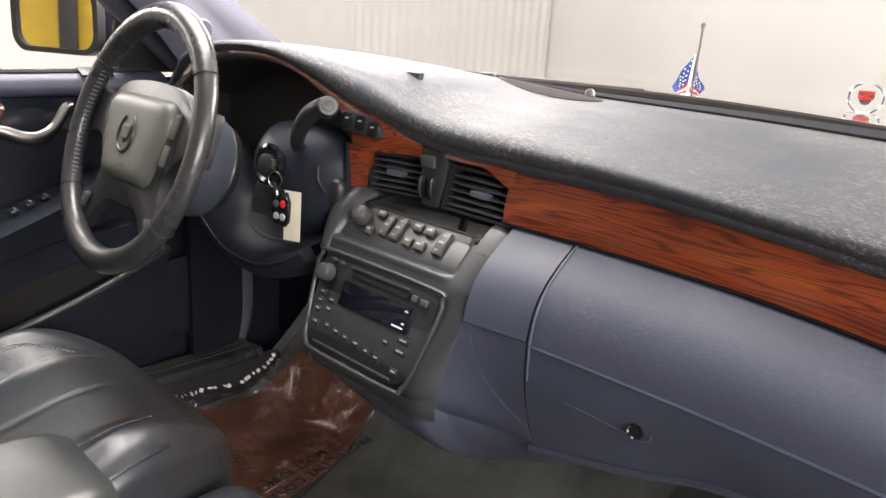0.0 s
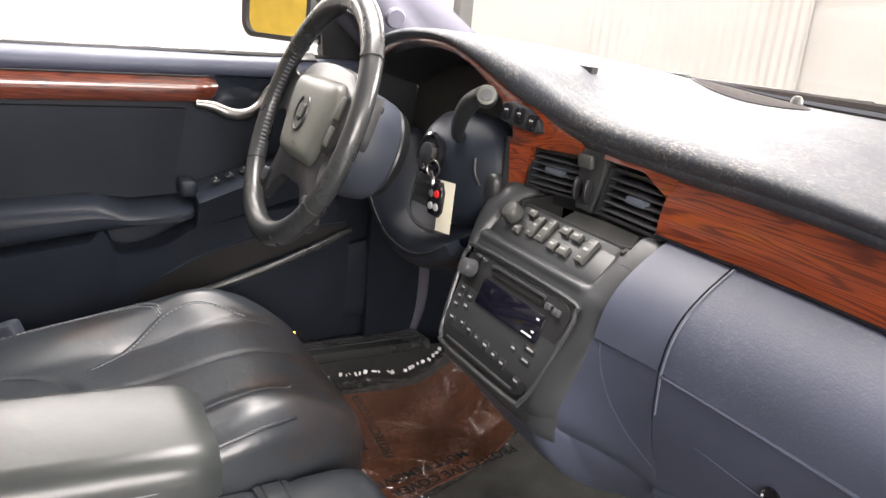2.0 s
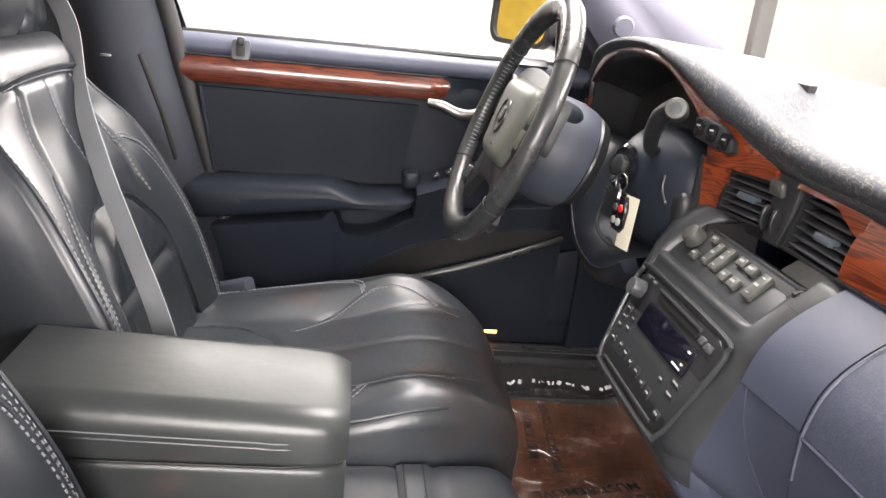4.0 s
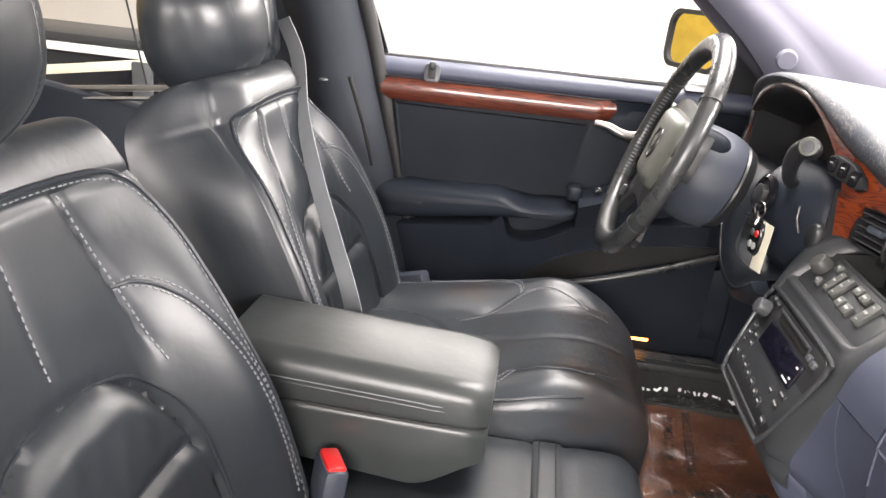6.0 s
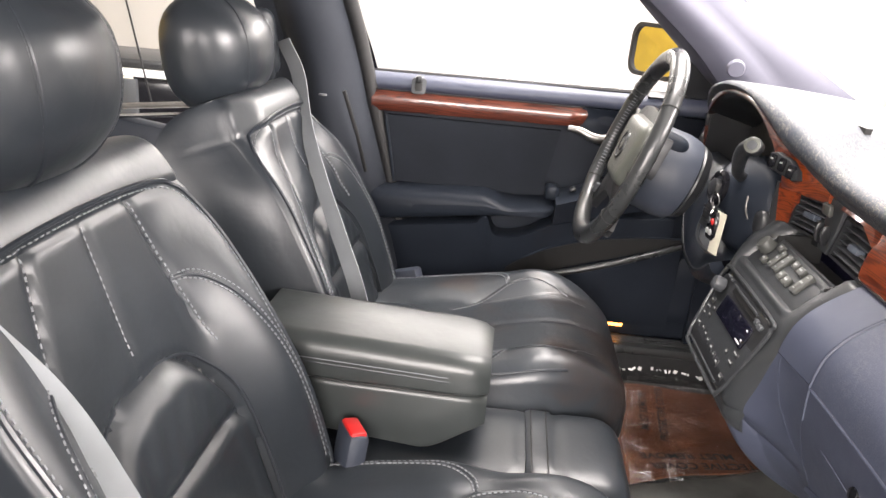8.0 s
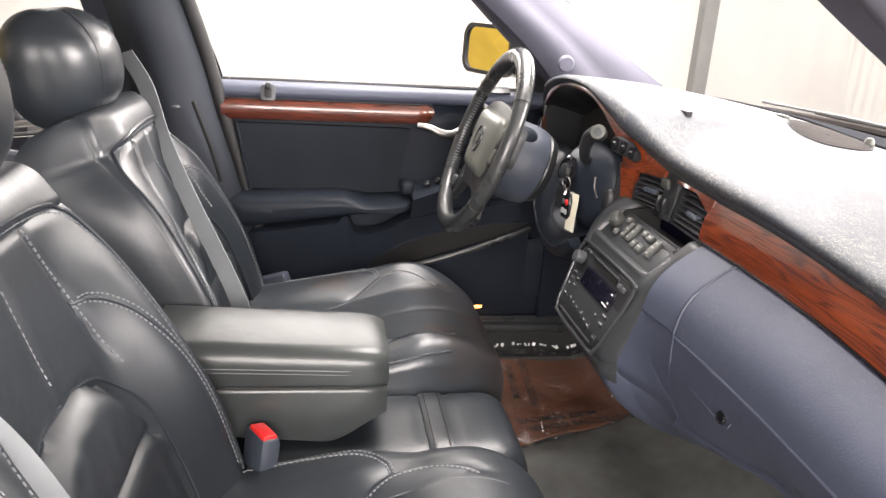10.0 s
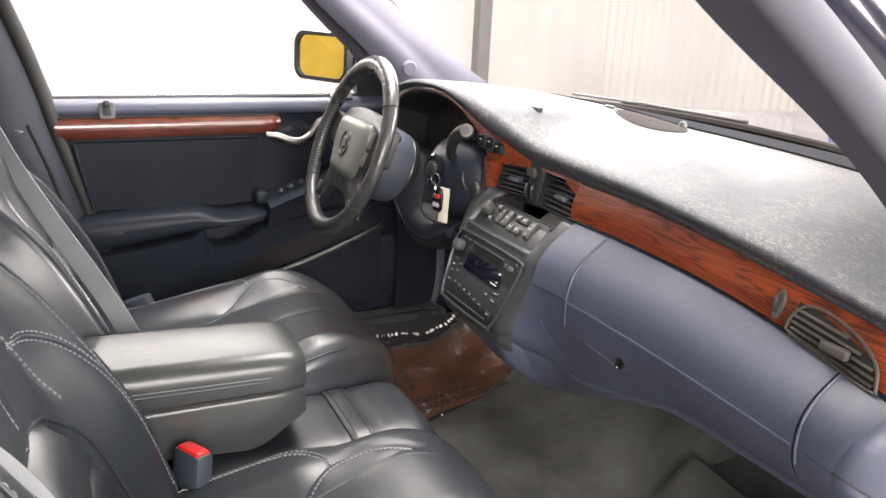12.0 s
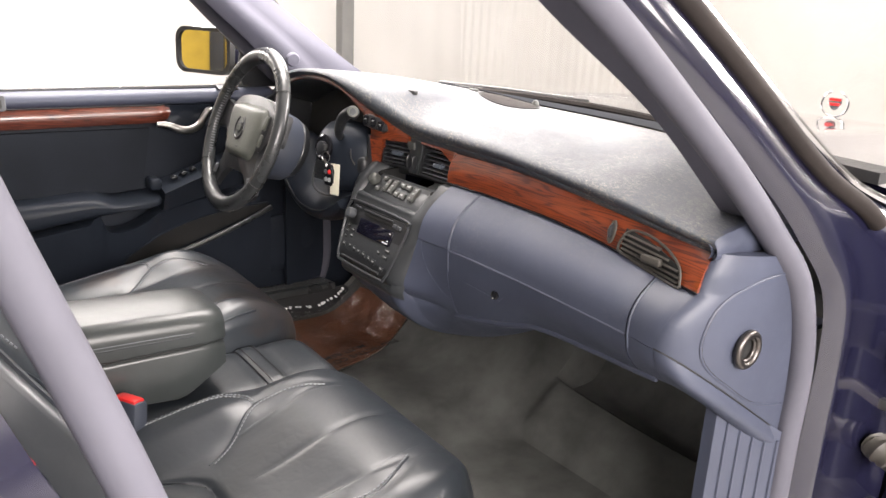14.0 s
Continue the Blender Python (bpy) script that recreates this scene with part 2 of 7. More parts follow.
PAINT = surface("midnight_blue_paint", (0.008, 0.008, 0.022), 0.2, vary=0.1, relief=0.0, coat=1.0)
RUBBER = surface("black_rubber", (0.015, 0.015, 0.016), 0.6, vary=0.2, relief=0.4)
STRIP = surface("dull_weatherstrip", (0.022, 0.018, 0.017), 0.85, vary=0.2, relief=0.4, spec=0.2)
GLASS = clear_pane("window_glass")
SCREEN = surface("dark_display_glass", (0.006, 0.006, 0.012), 0.06, relief=0.0)
THREAD = surface("grey_thread", (0.19, 0.20, 0.215), 0.7, relief=0.0)
PIPING = leather("dark_piping", (0.02, 0.024, 0.03), 0.33, 0.1)
WEB = surface("grey_belt_webbing", (0.27, 0.285, 0.30), 0.8, vary=0.12, grain=1500, relief=0.9)
WHITE = surface("white_print", (0.75, 0.75, 0.75), 0.5, relief=0.0)
DIM_PRINT = surface("grey_print", (0.34, 0.35, 0.35), 0.5, relief=0.0)
RED = surface("red_plastic", (0.62, 0.02, 0.02), 0.35, relief=0.1)
PAPER = surface("cream_card", (0.68, 0.65, 0.52), 0.8, relief=0.1)
# print and seams; also shade put as colour into bin, pocket, wells and hollow
INK_SHADE = surface("black_ink_and_shade", (0.01, 0.01, 0.01), 0.6, relief=0.0)
NAVY = surface("flag_blue_cloth", (0.03, 0.07, 0.28), 0.8, relief=0.4)
FLAG_RED = surface("flag_red_cloth", (0.5, 0.04, 0.05), 0.8, relief=0.4)
FLAG_WHITE = surface("flag_white_cloth", (0.75, 0.75, 0.75), 0.8, relief=0.4)
CURTAIN = curtain_cloth("white_booth_curtain")
CONCRETE = surface("pale_concrete", (0.42, 0.41, 0.39), 0.55, vary=0.15, grain=160, relief=0.3, patch=1.5)
CEILING = surface("white_booth_ceiling", (0.8, 0.8, 0.78), 0.8, relief=0.1, patch=2)
POST = surface("grey_booth_post", (0.13, 0.13, 0.125), 0.5, vary=0.08, relief=0.1)
YELLOW = surface("yellow_banner_cloth", (0.5, 0.34, 0.035), 0.7, vary=0.1, relief=0.2)
HEADLINER = surface("pale_headliner", (0.35, 0.35, 0.38), 0.9, relief=0.5)
LAMP_GLOW = glowing("amber_courtesy_lamp", (1.0, 0.36, 0.07), 9.0)
MIRROR = surface("mirror_silver", (0.93, 0.93, 0.93), 0.02, 1.0, vary=0.01, relief=0.0, spread=0.0)


# ---- shapes ----
def put(name, bm, material, smooth=True):
    me = bpy.data.meshes.new(name)
    bmesh.ops.recalc_face_normals(bm, faces=bm.faces)
    bm.to_mesh(me)
    bm.free()
    me.materials.append(material)
    if smooth:
        me.shade_smooth()
        me.set_sharp_from_angle(angle=radians(38))
    return new(name, me)


def thing(name, at, label, category, group="", kind=""):
    ob = new(name)
    ob.location = at
    ob.empty_display_size = 0.05
    return tagged(ob, label, category, group, kind)


def world_of(ob):
    m = ob.matrix_basis.copy()
    while ob.parent:
        m = ob.parent.matrix_basis @ m
        ob = ob.parent
    return m


def part(name, bm, material, parent, label="", smooth=True):
    """One mesh object under a thing or a part; its vertices are given in the world."""
    inv = world_of(parent).inverted()
    bmesh.ops.transform(bm, matrix=inv, verts=bm.verts)
    ob = put(name, bm, material, smooth)
    ob.parent = parent
    if label:
        ob["label"] = label
    return ob


def frame_at(o, ax, ay):
    """Axes with their origin at o, x along ax, y near ay."""
    x = Vector(ax).normalized()
    z = x.cross(Vector(ay)).normalized()
    y = z.cross(x)
    m = Matrix((x, y, z)).transposed().to_4x4()
    return Matrix.Translation(o) @ m


def merge(*parts):
    out = bmesh.new()
    for p in parts:
        me = bpy.data.meshes.new("tmp")
        p.to_mesh(me)
        p.free()
        out.from_mesh(me)
        bpy.data.meshes.remove(me)
    return out


def rbox(sx, sy, sz, r=0.003, m=None, seg=2):
    bm = bmesh.new()
    bmesh.ops.create_cube(bm, size=1.0, matrix=Matrix.Diagonal((sx, sy, sz, 1)))
    r = min(r, 0.49 * min(sx, sy, sz))
    if r > 0:
        bmesh.ops.bevel(bm, geom=bm.edges[:], offset=r, segments=seg, affect="EDGES", profile=0.5)
    if m is not None:
        bmesh.ops.transform(bm, matrix=m, verts=bm.verts)
    return bm


def at(x, y, z, rx=0, ry=0, rz=0):
    return pose(x, y, z, rx, ry, rz)


def cyl(r1, r2, h, m=None, n=24, r=0.0):
    bm = bmesh.new()
    bmesh.ops.create_cone(bm, cap_ends=True, segments=n, radius1=r1, radius2=r2, depth=h)
    if r:
        rim = [e for e in bm.edges if abs(e.verts[0].co.z - e.verts[1].co.z) < 1e-6]
        bmesh.ops.bevel(bm, geom=rim, offset=r, segments=2, affect="EDGES", profile=0.5)
    if m is not None:
        bmesh.ops.transform(bm, matrix=m, verts=bm.verts)
    return bm


def smooth_line(points, n, closed=False):
    """Catmull-Rom through the points, n steps a span."""
    p = [Vector(q) for q in points]
    k = len(p)
    out = []
    for i in range(k if closed else k - 1):
        if closed:
            a, b, c, d = p[i - 1], p[i], p[(i + 1) % k], p[(i + 2) % k]
        else:
            b, c = p[i], p[i + 1]
            a = p[i - 1] if i else b * 2 - c
            d = p[i + 2] if i + 2 < k else c * 2 - b
        for j in range(n):
            t = j / n
            out.append(0.5 * (2 * b + (c - a) * t + (2 * a - 5 * b + 4 * c - d) * t * t + (3 * b - a - 3 * c + d) * t ** 3))
    if not closed:
        out.append(p[-1])
    return out


def tube(points, r, n=8, closed=False, flat=1.0, up=(0, 0, 1)):
    """A round or flattened cord along a line of points. r: a number or one per point."""
    p = [Vector(q) for q in points]
    k = len(p)
    bm = bmesh.new()
    rings = []
    side = None
    for i in range(k):
        a = p[i - 1] if (i or closed) else p[0]
        b = p[(i + 1) % k] if (i + 1 < k or closed) else p[-1]
        d = (b - a).normalized()
        if side is None:
            side = d.cross(Vector(up))
            if side.length < 1e-4:
                side = d.cross(Vector((1, 0, 0)))
        side = (side - d * side.dot(d)).normalized()
        u = side.cross(d)
        rr = r[i] if isinstance(r, (list, tuple)) else r
        rings.append([bm.verts.new(p[i] + side * rr * math.cos(2 * math.pi * j / n) + u * rr * flat * math.sin(2 * math.pi * j / n)) for j in range(n)])
    for i in range(k if closed else k - 1):
        a, b = rings[i], rings[(i + 1) % k]
        for j in range(n):
            bm.faces.new((a[j], a[(j + 1) % n], b[(j + 1) % n], b[j]))
    if not closed:
        bm.faces.new(rings[0][::-1])
        bm.faces.new(rings[-1])
    return bm


def lathe(profile, m=None, n=40):
    """profile: (radius, height) pairs, turned round z."""
    bm = bmesh.new()
    rings = [[bm.verts.new((max(r, 1e-5) * math.cos(2 * math.pi * j / n), max(r, 1e-5) * math.sin(2 * math.pi * j / n), h)) for j in range(n)] for r, h in profile]
    for a, b in zip(rings, rings[1:]):
        for j in range(n):
            bm.faces.new((a[j], a[(j + 1) % n], b[(j + 1) % n], b[j]))
    bm.faces.new(rings[0])
    bm.faces.new(rings[-1])
    if m is not None:
        bmesh.ops.transform(bm, matrix=m, verts=bm.verts)
    return bm


def sheet(fn, nu, nv, thick=None):
    """The surface fn(u, v), u and v from 0 to 1; thick: an offset vector, or fn(u, v) giving the back side, that makes it solid."""
    bm = bmesh.new()
    front = [[bm.verts.new(fn(i / nu, j / nv)) for j in range(nv + 1)] for i in range(nu + 1)]
    for i in range(nu):
        for j in range(nv):
            bm.faces.new((front[i][j], front[i + 1][j], front[i + 1][j + 1], front[i][j + 1]))
    if thick is not None:
        if callable(thick):
            back = [[bm.verts.new(thick(i / nu, j / nv)) for j in range(nv + 1)] for i in range(nu + 1)]
        else:
            back = [[bm.verts.new(v.co + Vector(thick)) for v in row] for row in front]
        for i in range(nu):
            for j in range(nv):
                bm.faces.new((back[i][j], back[i][j + 1], back[i + 1][j + 1], back[i + 1][j]))
        rim = [(i, 0) for i in range(nu)] + [(nu, j) for j in range(nv)] + [(i, nv) for i in range(nu, 0, -1)] + [(0, j) for j in range(nv, 0, -1)]
        for (a, b), (c, d) in zip(rim, rim[1:] + rim[:1]):
            bm.faces.new((front[a][b], back[a][b], back[c][d], front[c][d]))
    return bm


def plate(outline, depth, m=None, r=0.0, holes=()):
    """A flat slab with the outline (x, y) in the plane z = 0, its back at -depth; r rounds its front edge."""
    bm = bmesh.new()
    f = bm.faces.new([bm.verts.new((x, y, 0)) for x, y in outline])
    if f.normal.z < 0:
        f.normal_flip()
    f.normal_update()
    if f.normal.z < 0:
        bmesh.ops.reverse_faces(bm, faces=[f])
    ext = bmesh.ops.extrude_face_region(bm, geom=[f])
    bmesh.ops.translate(bm, verts=[v for v in ext["geom"] if isinstance(v, bmesh.types.BMVert)], vec=(0, 0, -depth))
    if r:
        edges = [e for e in bm.edges if all(abs(v.co.z) < 1e-7 for v in e.verts)]
        bmesh.ops.bevel(bm, geom=edges, offset=r, segments=2, affect="EDGES", profile=0.5)
    if m is not None:
        bmesh.ops.transform(bm, matrix=m, verts=bm.verts)
    return bm


def rounded(w, h, r, n=5, cx=0.0, cy=0.0):
    pts = []
    for sx, sy, a0 in ((1, 1, 0), (-1, 1, 90), (-1, -1, 180), (1, -1, 270)):
        for k in range(n + 1):
            a = radians(a0 + 90 * k / n)
            pts.append((cx + sx * (w / 2 - r) + r * math.cos(a), cy + sy * (h / 2 - r) + r * math.sin(a)))
    return pts


def loop_frame(outer, inner, depth, m=None):
    """A flat ring between two outlines of the same count, its front at z = 0."""
    bm = bmesh.new()
    a = [bm.verts.new((x, y, 0)) for x, y in outer]
    b = [bm.verts.new((x, y, 0)) for x, y in inner]
    c = [bm.verts.new((x, y, -depth)) for x, y in outer]
    d = [bm.verts.new((x, y, -depth)) for x, y in inner]
    k = len(a)
    for i in range(k):
        j = (i + 1) % k
        for q in ((a[i], a[j], b[j], b[i]), (c[i], d[i], d[j], c[j]), (a[i], c[i], c[j], a[j]), (b[i], b[j], d[j], d[i])):
            bm.faces.new(q)
    if m is not None:
        bmesh.ops.transform(bm, matrix=m, verts=bm.verts)
    return bm


def lerp_table(rows):
    """A smooth function through (x, value...) rows."""
    xs = [r[0] for r in rows]
    def f(x):
        x = min(max(x, xs[0]), xs[-1])
        i = max(k for k in range(len(xs) - 1) if xs[k] <= x + 1e-12) if x > xs[0] else 0
        t = (x - xs[i]) / (xs[i + 1] - xs[i])
        out = []
        for c in range(1, len(rows[0])):
            def slope(k):
                if 0 < k < len(xs) - 1:
                    return (rows[k + 1][c] - rows[k - 1][c]) / (xs[k + 1] - xs[k - 1])
                return 0.0 if len(xs) < 3 else (rows[1][c] - rows[0][c]) / (xs[1] - xs[0]) if k == 0 else (rows[-1][c] - rows[-2][c]) / (xs[-1] - xs[-2])
            h = xs[i + 1] - xs[i]
            p0, p1, m0, m1 = rows[i][c], rows[i + 1][c], slope(i) * h, slope(i + 1) * h
            out.append((2 * t ** 3 - 3 * t * t + 1) * p0 + (t ** 3 - 2 * t * t + t) * m0 + (-2 * t ** 3 + 3 * t * t) * p1 + (t ** 3 - t * t) * m1)
        return out[0] if len(out) == 1 else out
    return f


def step(a, b, x):
    t = min(max((x - a) / (b - a), 0), 1)
    return t * t * (3 - 2 * t)


class Pillow:
    """A stuffed body: sections across a spine. half(s), front(s), back(s) give its half-width and depths; relief(x, s) adds to the front."""
    def __init__(self, m, length, half, front, back, relief=None, n=3.2, ends=(0.06, 0.06)):
        self.m, self.length, self.half, self.front, self.back, self.relief, self.n, self.ends = m, length, half, front, back, relief or (lambda x, s: 0.0), n, ends

    def close(self, s):
        a, b = self.ends
        k = 1.0
        if a and s < a:
            k = max(1e-4, 1 - (1 - s / a) ** 2.6) ** (1 / 2.6)
        if b and s > 1 - b:
            k = max(1e-4, 1 - (1 - (1 - s) / b) ** 2.6) ** (1 / 2.6)
        return k

    def point(self, x, s, lift=0.0):
        """On the front, x from -1 to 1 across."""
        k = self.close(s)
        w = self.half(s) * (0.72 + 0.28 * k)
        y = self.front(s) * k * max(0.0, 1 - abs(x) ** self.n) ** (1 / self.n) + self.relief(x, s) * k * (1 - abs(x) ** 14) + lift
        return self.m @ Vector((x * w, s * self.length, y))

    def mesh(self, ns=44, na=64):
        bm = bmesh.new()
        rings = []
        ss = [0.5 - 0.5 * math.cos(math.pi * i / ns) for i in range(ns + 1)]
        for s in ss:
            k = self.close(s)
            ring = []
            w = self.half(s) * (0.72 + 0.28 * k)
            for j in range(na):
                a = 2 * math.pi * j / na
                c, sn = math.cos(a), math.sin(a)
                x = math.copysign(abs(c) ** (2 / self.n), c)
                y = abs(sn) ** (2 / self.n)
                if sn >= 0:
                    z = self.front(s) * k * y + self.relief(x, s) * k * (1 - abs(x) ** 14)
                else:
                    z = -self.back(s) * k * y
                ring.append(bm.verts.new(self.m @ Vector((x * w, s * self.length, z))))
            rings.append(ring)
        for a, b in zip(rings, rings[1:]):
            for j in range(na):
                bm.faces.new((a[j], a[(j + 1) % na], b[(j + 1) % na], b[j]))
        bm.faces.new(rings[0])
        bm.faces.new(rings[-1])
        return bm

    def cord(self, pts, r=0.0028, lift=0.0, n=6, fine=8):
        line = smooth_line([(x, s, 0) for x, s in pts], fine)
        return tube([self.point(p[0], p[1], lift) for p in line], r, n)

    def stitches(self, pts, gap=0.009, size=0.0012, lift=0.0008, fine=40):
        line = [self.point(p[0], p[1], lift) for p in smooth_line([(x, s, 0) for x, s in pts], fine)]
        bm = bmesh.new()
        run = 0.0
        for a, b in zip(line, line[1:]):
            run += (b - a).length
            if run > gap and (b - a).length > 1e-6:
                run = 0.0
                d = (b - a).normalized()
                m = frame_at(b, d, (0.3, 0.2, 1))
                me = bmesh.ops.create_cube(bm, size=1.0)
                bmesh.ops.transform(bm, matrix=m @ Matrix.Diagonal((gap * 0.6, size, size, 1)), verts=me["verts"])
        return bm


def words(name, text, size, m, material, parent, bold=0.0):
    """Flat lettering, turned into a mesh."""
    cu = bpy.data.curves.new(name, "FONT")
    cu.body, cu.size, cu.align_x, cu.align_y, cu.offset, cu.extrude = text, size, "CENTER", "CENTER", bold, 0.0002
    tmp = bpy.data.objects.new("tmp", cu)
    scene.collection.objects.link(tmp)
    me = bpy.data.meshes.new_from_object(tmp)
    bpy.data.objects.remove(tmp)
    bm = bmesh.new()
    bm.from_mesh(me)
    bpy.data.meshes.remove(me)
    bmesh.ops.transform(bm, matrix=m, verts=bm.verts)
    return part(name, bm, material, parent, smooth=False)


# ---- the booth ----
tagged(put("ground", rbox(60, 60, 0.1, 0, at(0, 0, -0.05)), CONCRETE, False), "pale smooth concrete floor of the photo booth", "floor", kind="structure")


def curtain(name, a, b, height, fold, depth, label, crease=0.0):
    """A hanging cloth wall from a to b with soft folds."""
    a, b = Vector((*a, 0)), Vector((*b, 0))
    d = b - a
    nrm = Vector((-d.y, d.x, 0)).normalized()
    def fn(u, v):
        s = u * d.length
        amp = depth * (0.35 + 0.65 * abs(math.sin(s * 0.9 + 1.0)))
        return a + d * u + nrm * (amp * math.sin(2 * math.pi * s / fold + 0.8 * math.sin(s * 1.7)) + 0.02 * math.sin(5 * v + s) + crease * math.exp(-((v * height - 1.42 - 0.05 * math.sin(1.3 * s)) / 0.035) ** 2) * max(0.0, math.sin(1.9 * s)) ** 0.5) + Vector((0, 0, v * height))
    return tagged(put(name, sheet(fn, 300, 70 if crease else 8, tuple(nrm * 0.01)), CURTAIN), label, "curtain", kind="structure")


curtain("wall_north", (-4.5, 6.4), (5.75, 6.4), 3.5, 1.1, 0.012, "white booth curtain hanging in shallow creased folds", 0.022)
curtain("wall_west", (-5.6, -5.5), (-5.6, 5.3), 3.5, 0.3, 0.005, "white booth curtain hanging in narrow pleats")
tagged(put("wall_corner", sheet(lambda u, v: Vector((-4.1 - (1.5 + 0.005 * math.sin(150 * u)) * math.cos(math.pi / 2 * u), 4.9 + (1.5 + 0.005 * math.sin(150 * u)) * math.sin(math.pi / 2 * u), 3.5 * v)), 260, 4, (-0.01, 0.01, 0)), CURTAIN), "white booth curtain sweeping round the corner", "curtain", kind="structure")
curtain("wall_east", (5.6, 6.4), (5.6, -5.5), 3.5, 0.5, 0.05, "white booth curtain hanging in narrow pleats")
curtain("wall_south", (5.6, -5.5), (-5.6, -5.5), 3.5, 0.5, 0.05, "white booth curtain hanging in narrow pleats")
tagged(put("ceiling", rbox(11.6, 12.4, 0.08, 0, at(0, 0.45, 3.56)), CEILING, False), "plain white ceiling of the photo booth", "ceiling", kind="structure")

post = thing("booth_post", (-4.85, 3.18, 0), "slim grey square booth post before the white curtain", "post")
part("shaft", rbox(0.12, 0.12, 3.46, 0.008, at(-4.85, 3.18, 1.78)), POST, post)
part("foot_plate", rbox(0.26, 0.26, 0.012, 0.003, at(-4.85, 3.18, 0.006)), POST, post)

banner = thing("yellow_banner", (-3.0, -5.1, 0), "plain yellow cloth banner hung on a dark stand", "banner")
part("cloth", sheet(lambda u, v: Vector((-5.4 + 4.6 * u, -5.15 + 0.02 * math.sin(9 * u), 0.05 + 2.5 * v)), 40, 8, (0, -0.01, 0)), YELLOW, banner)
part("upright", rbox(0.16, 0.05, 2.8, 0.005, at(-3.3, -5.05, 1.4)), BLACK, banner)
part("foot", rbox(0.3, 0.4, 0.03, 0.005, at(-3.3, -5.05, 0.015)), BLACK, banner)


# added block that stands in for the dark band beyond the rear window
case = thing("dark_band_block", (-2.75, -2.2, 0), "low black block with white rim and pale bar, standing in for a dark band", "case")
part("body", rbox(0.5, 2.0, 0.66, 0.03, at(-2.75, -2.2, 0.33)), GLOSS_BLACK, case)
part("rim", rbox(0.52, 2.02, 0.04, 0.008, at(-2.75, -2.2, 0.68)), WHITE, case, "white upper rim")
part("lid", rbox(0.52, 2.02, 0.045, 0.012, at(-2.75, -2.2, 0.7235)), BLACK, case)
part("strap", rbox(0.012, 0.75, 0.045, 0.004, at(-2.497, -2.0, 0.585, 9, 0, 0)), PAPER, case, "pale flat bar")
part("corner_guard", rbox(0.03, 0.10, 0.36, 0.01, at(-2.495, -1.66, 0.47)), GREY, case)


# ---- the car's shell ----
car = thing("saloon_car", (0, 0, 0.2), "midnight blue saloon car body with lavender-grey inner trim", "car")


def floor_z(x, y):
    hump = 0.02 * math.exp(-(x / 0.16) ** 2)
    toe = 0.42 * step(0.78, 1.3, y) * 0.9
    # passenger's toe board: a ramp, then a sunken well
    well = 0.11 * step(0.835, 0.87, y) * (0.25 + 0.75 * step(0.835, 0.96, y)) - 0.035 * step(0.955, 0.985, y) + 0.33 * step(1.05, 1.3, y)
    toe += (well - toe) * step(0.205, 0.235, x)
    return 0.285 + hump + toe + 0.012 * math.sin(9 * x) * math.sin(7 * y)


part("carpet", sheet(lambda u, v: Vector((-0.74 + 1.48 * u, -1.4 + 2.7 * v, floor_z(-0.74 + 1.48 * u, -1.4 + 2.7 * v))), 120, 240, (0, 0, -0.05)), CARPET, car, "dark grey cut-pile floor carpet")
part("firewall", rbox(1.6, 0.04, 0.72, 0.01, at(0, 1.32, 0.56)), CARPET, car)
# roof and headliner
def roof_at(u, v, lift=0.0):
    x = -0.6 + 1.2 * u
    y = 0.30 - 1.55 * v
    return Vector((x, y, 1.475 - 0.09 * (2 * u - 1) ** 2 - 0.05 * (1 - v) ** 3 - 0.06 * v ** 2 + lift))
part("headliner", sheet(lambda u, v: roof_at(u, v), 24, 16, (0, 0, 0.015)), HEADLINER, car)
part("roof_skin", sheet(lambda u, v: roof_at(u, v, 0.03), 24, 16, (0, 0, 0.008)), PAINT, car)

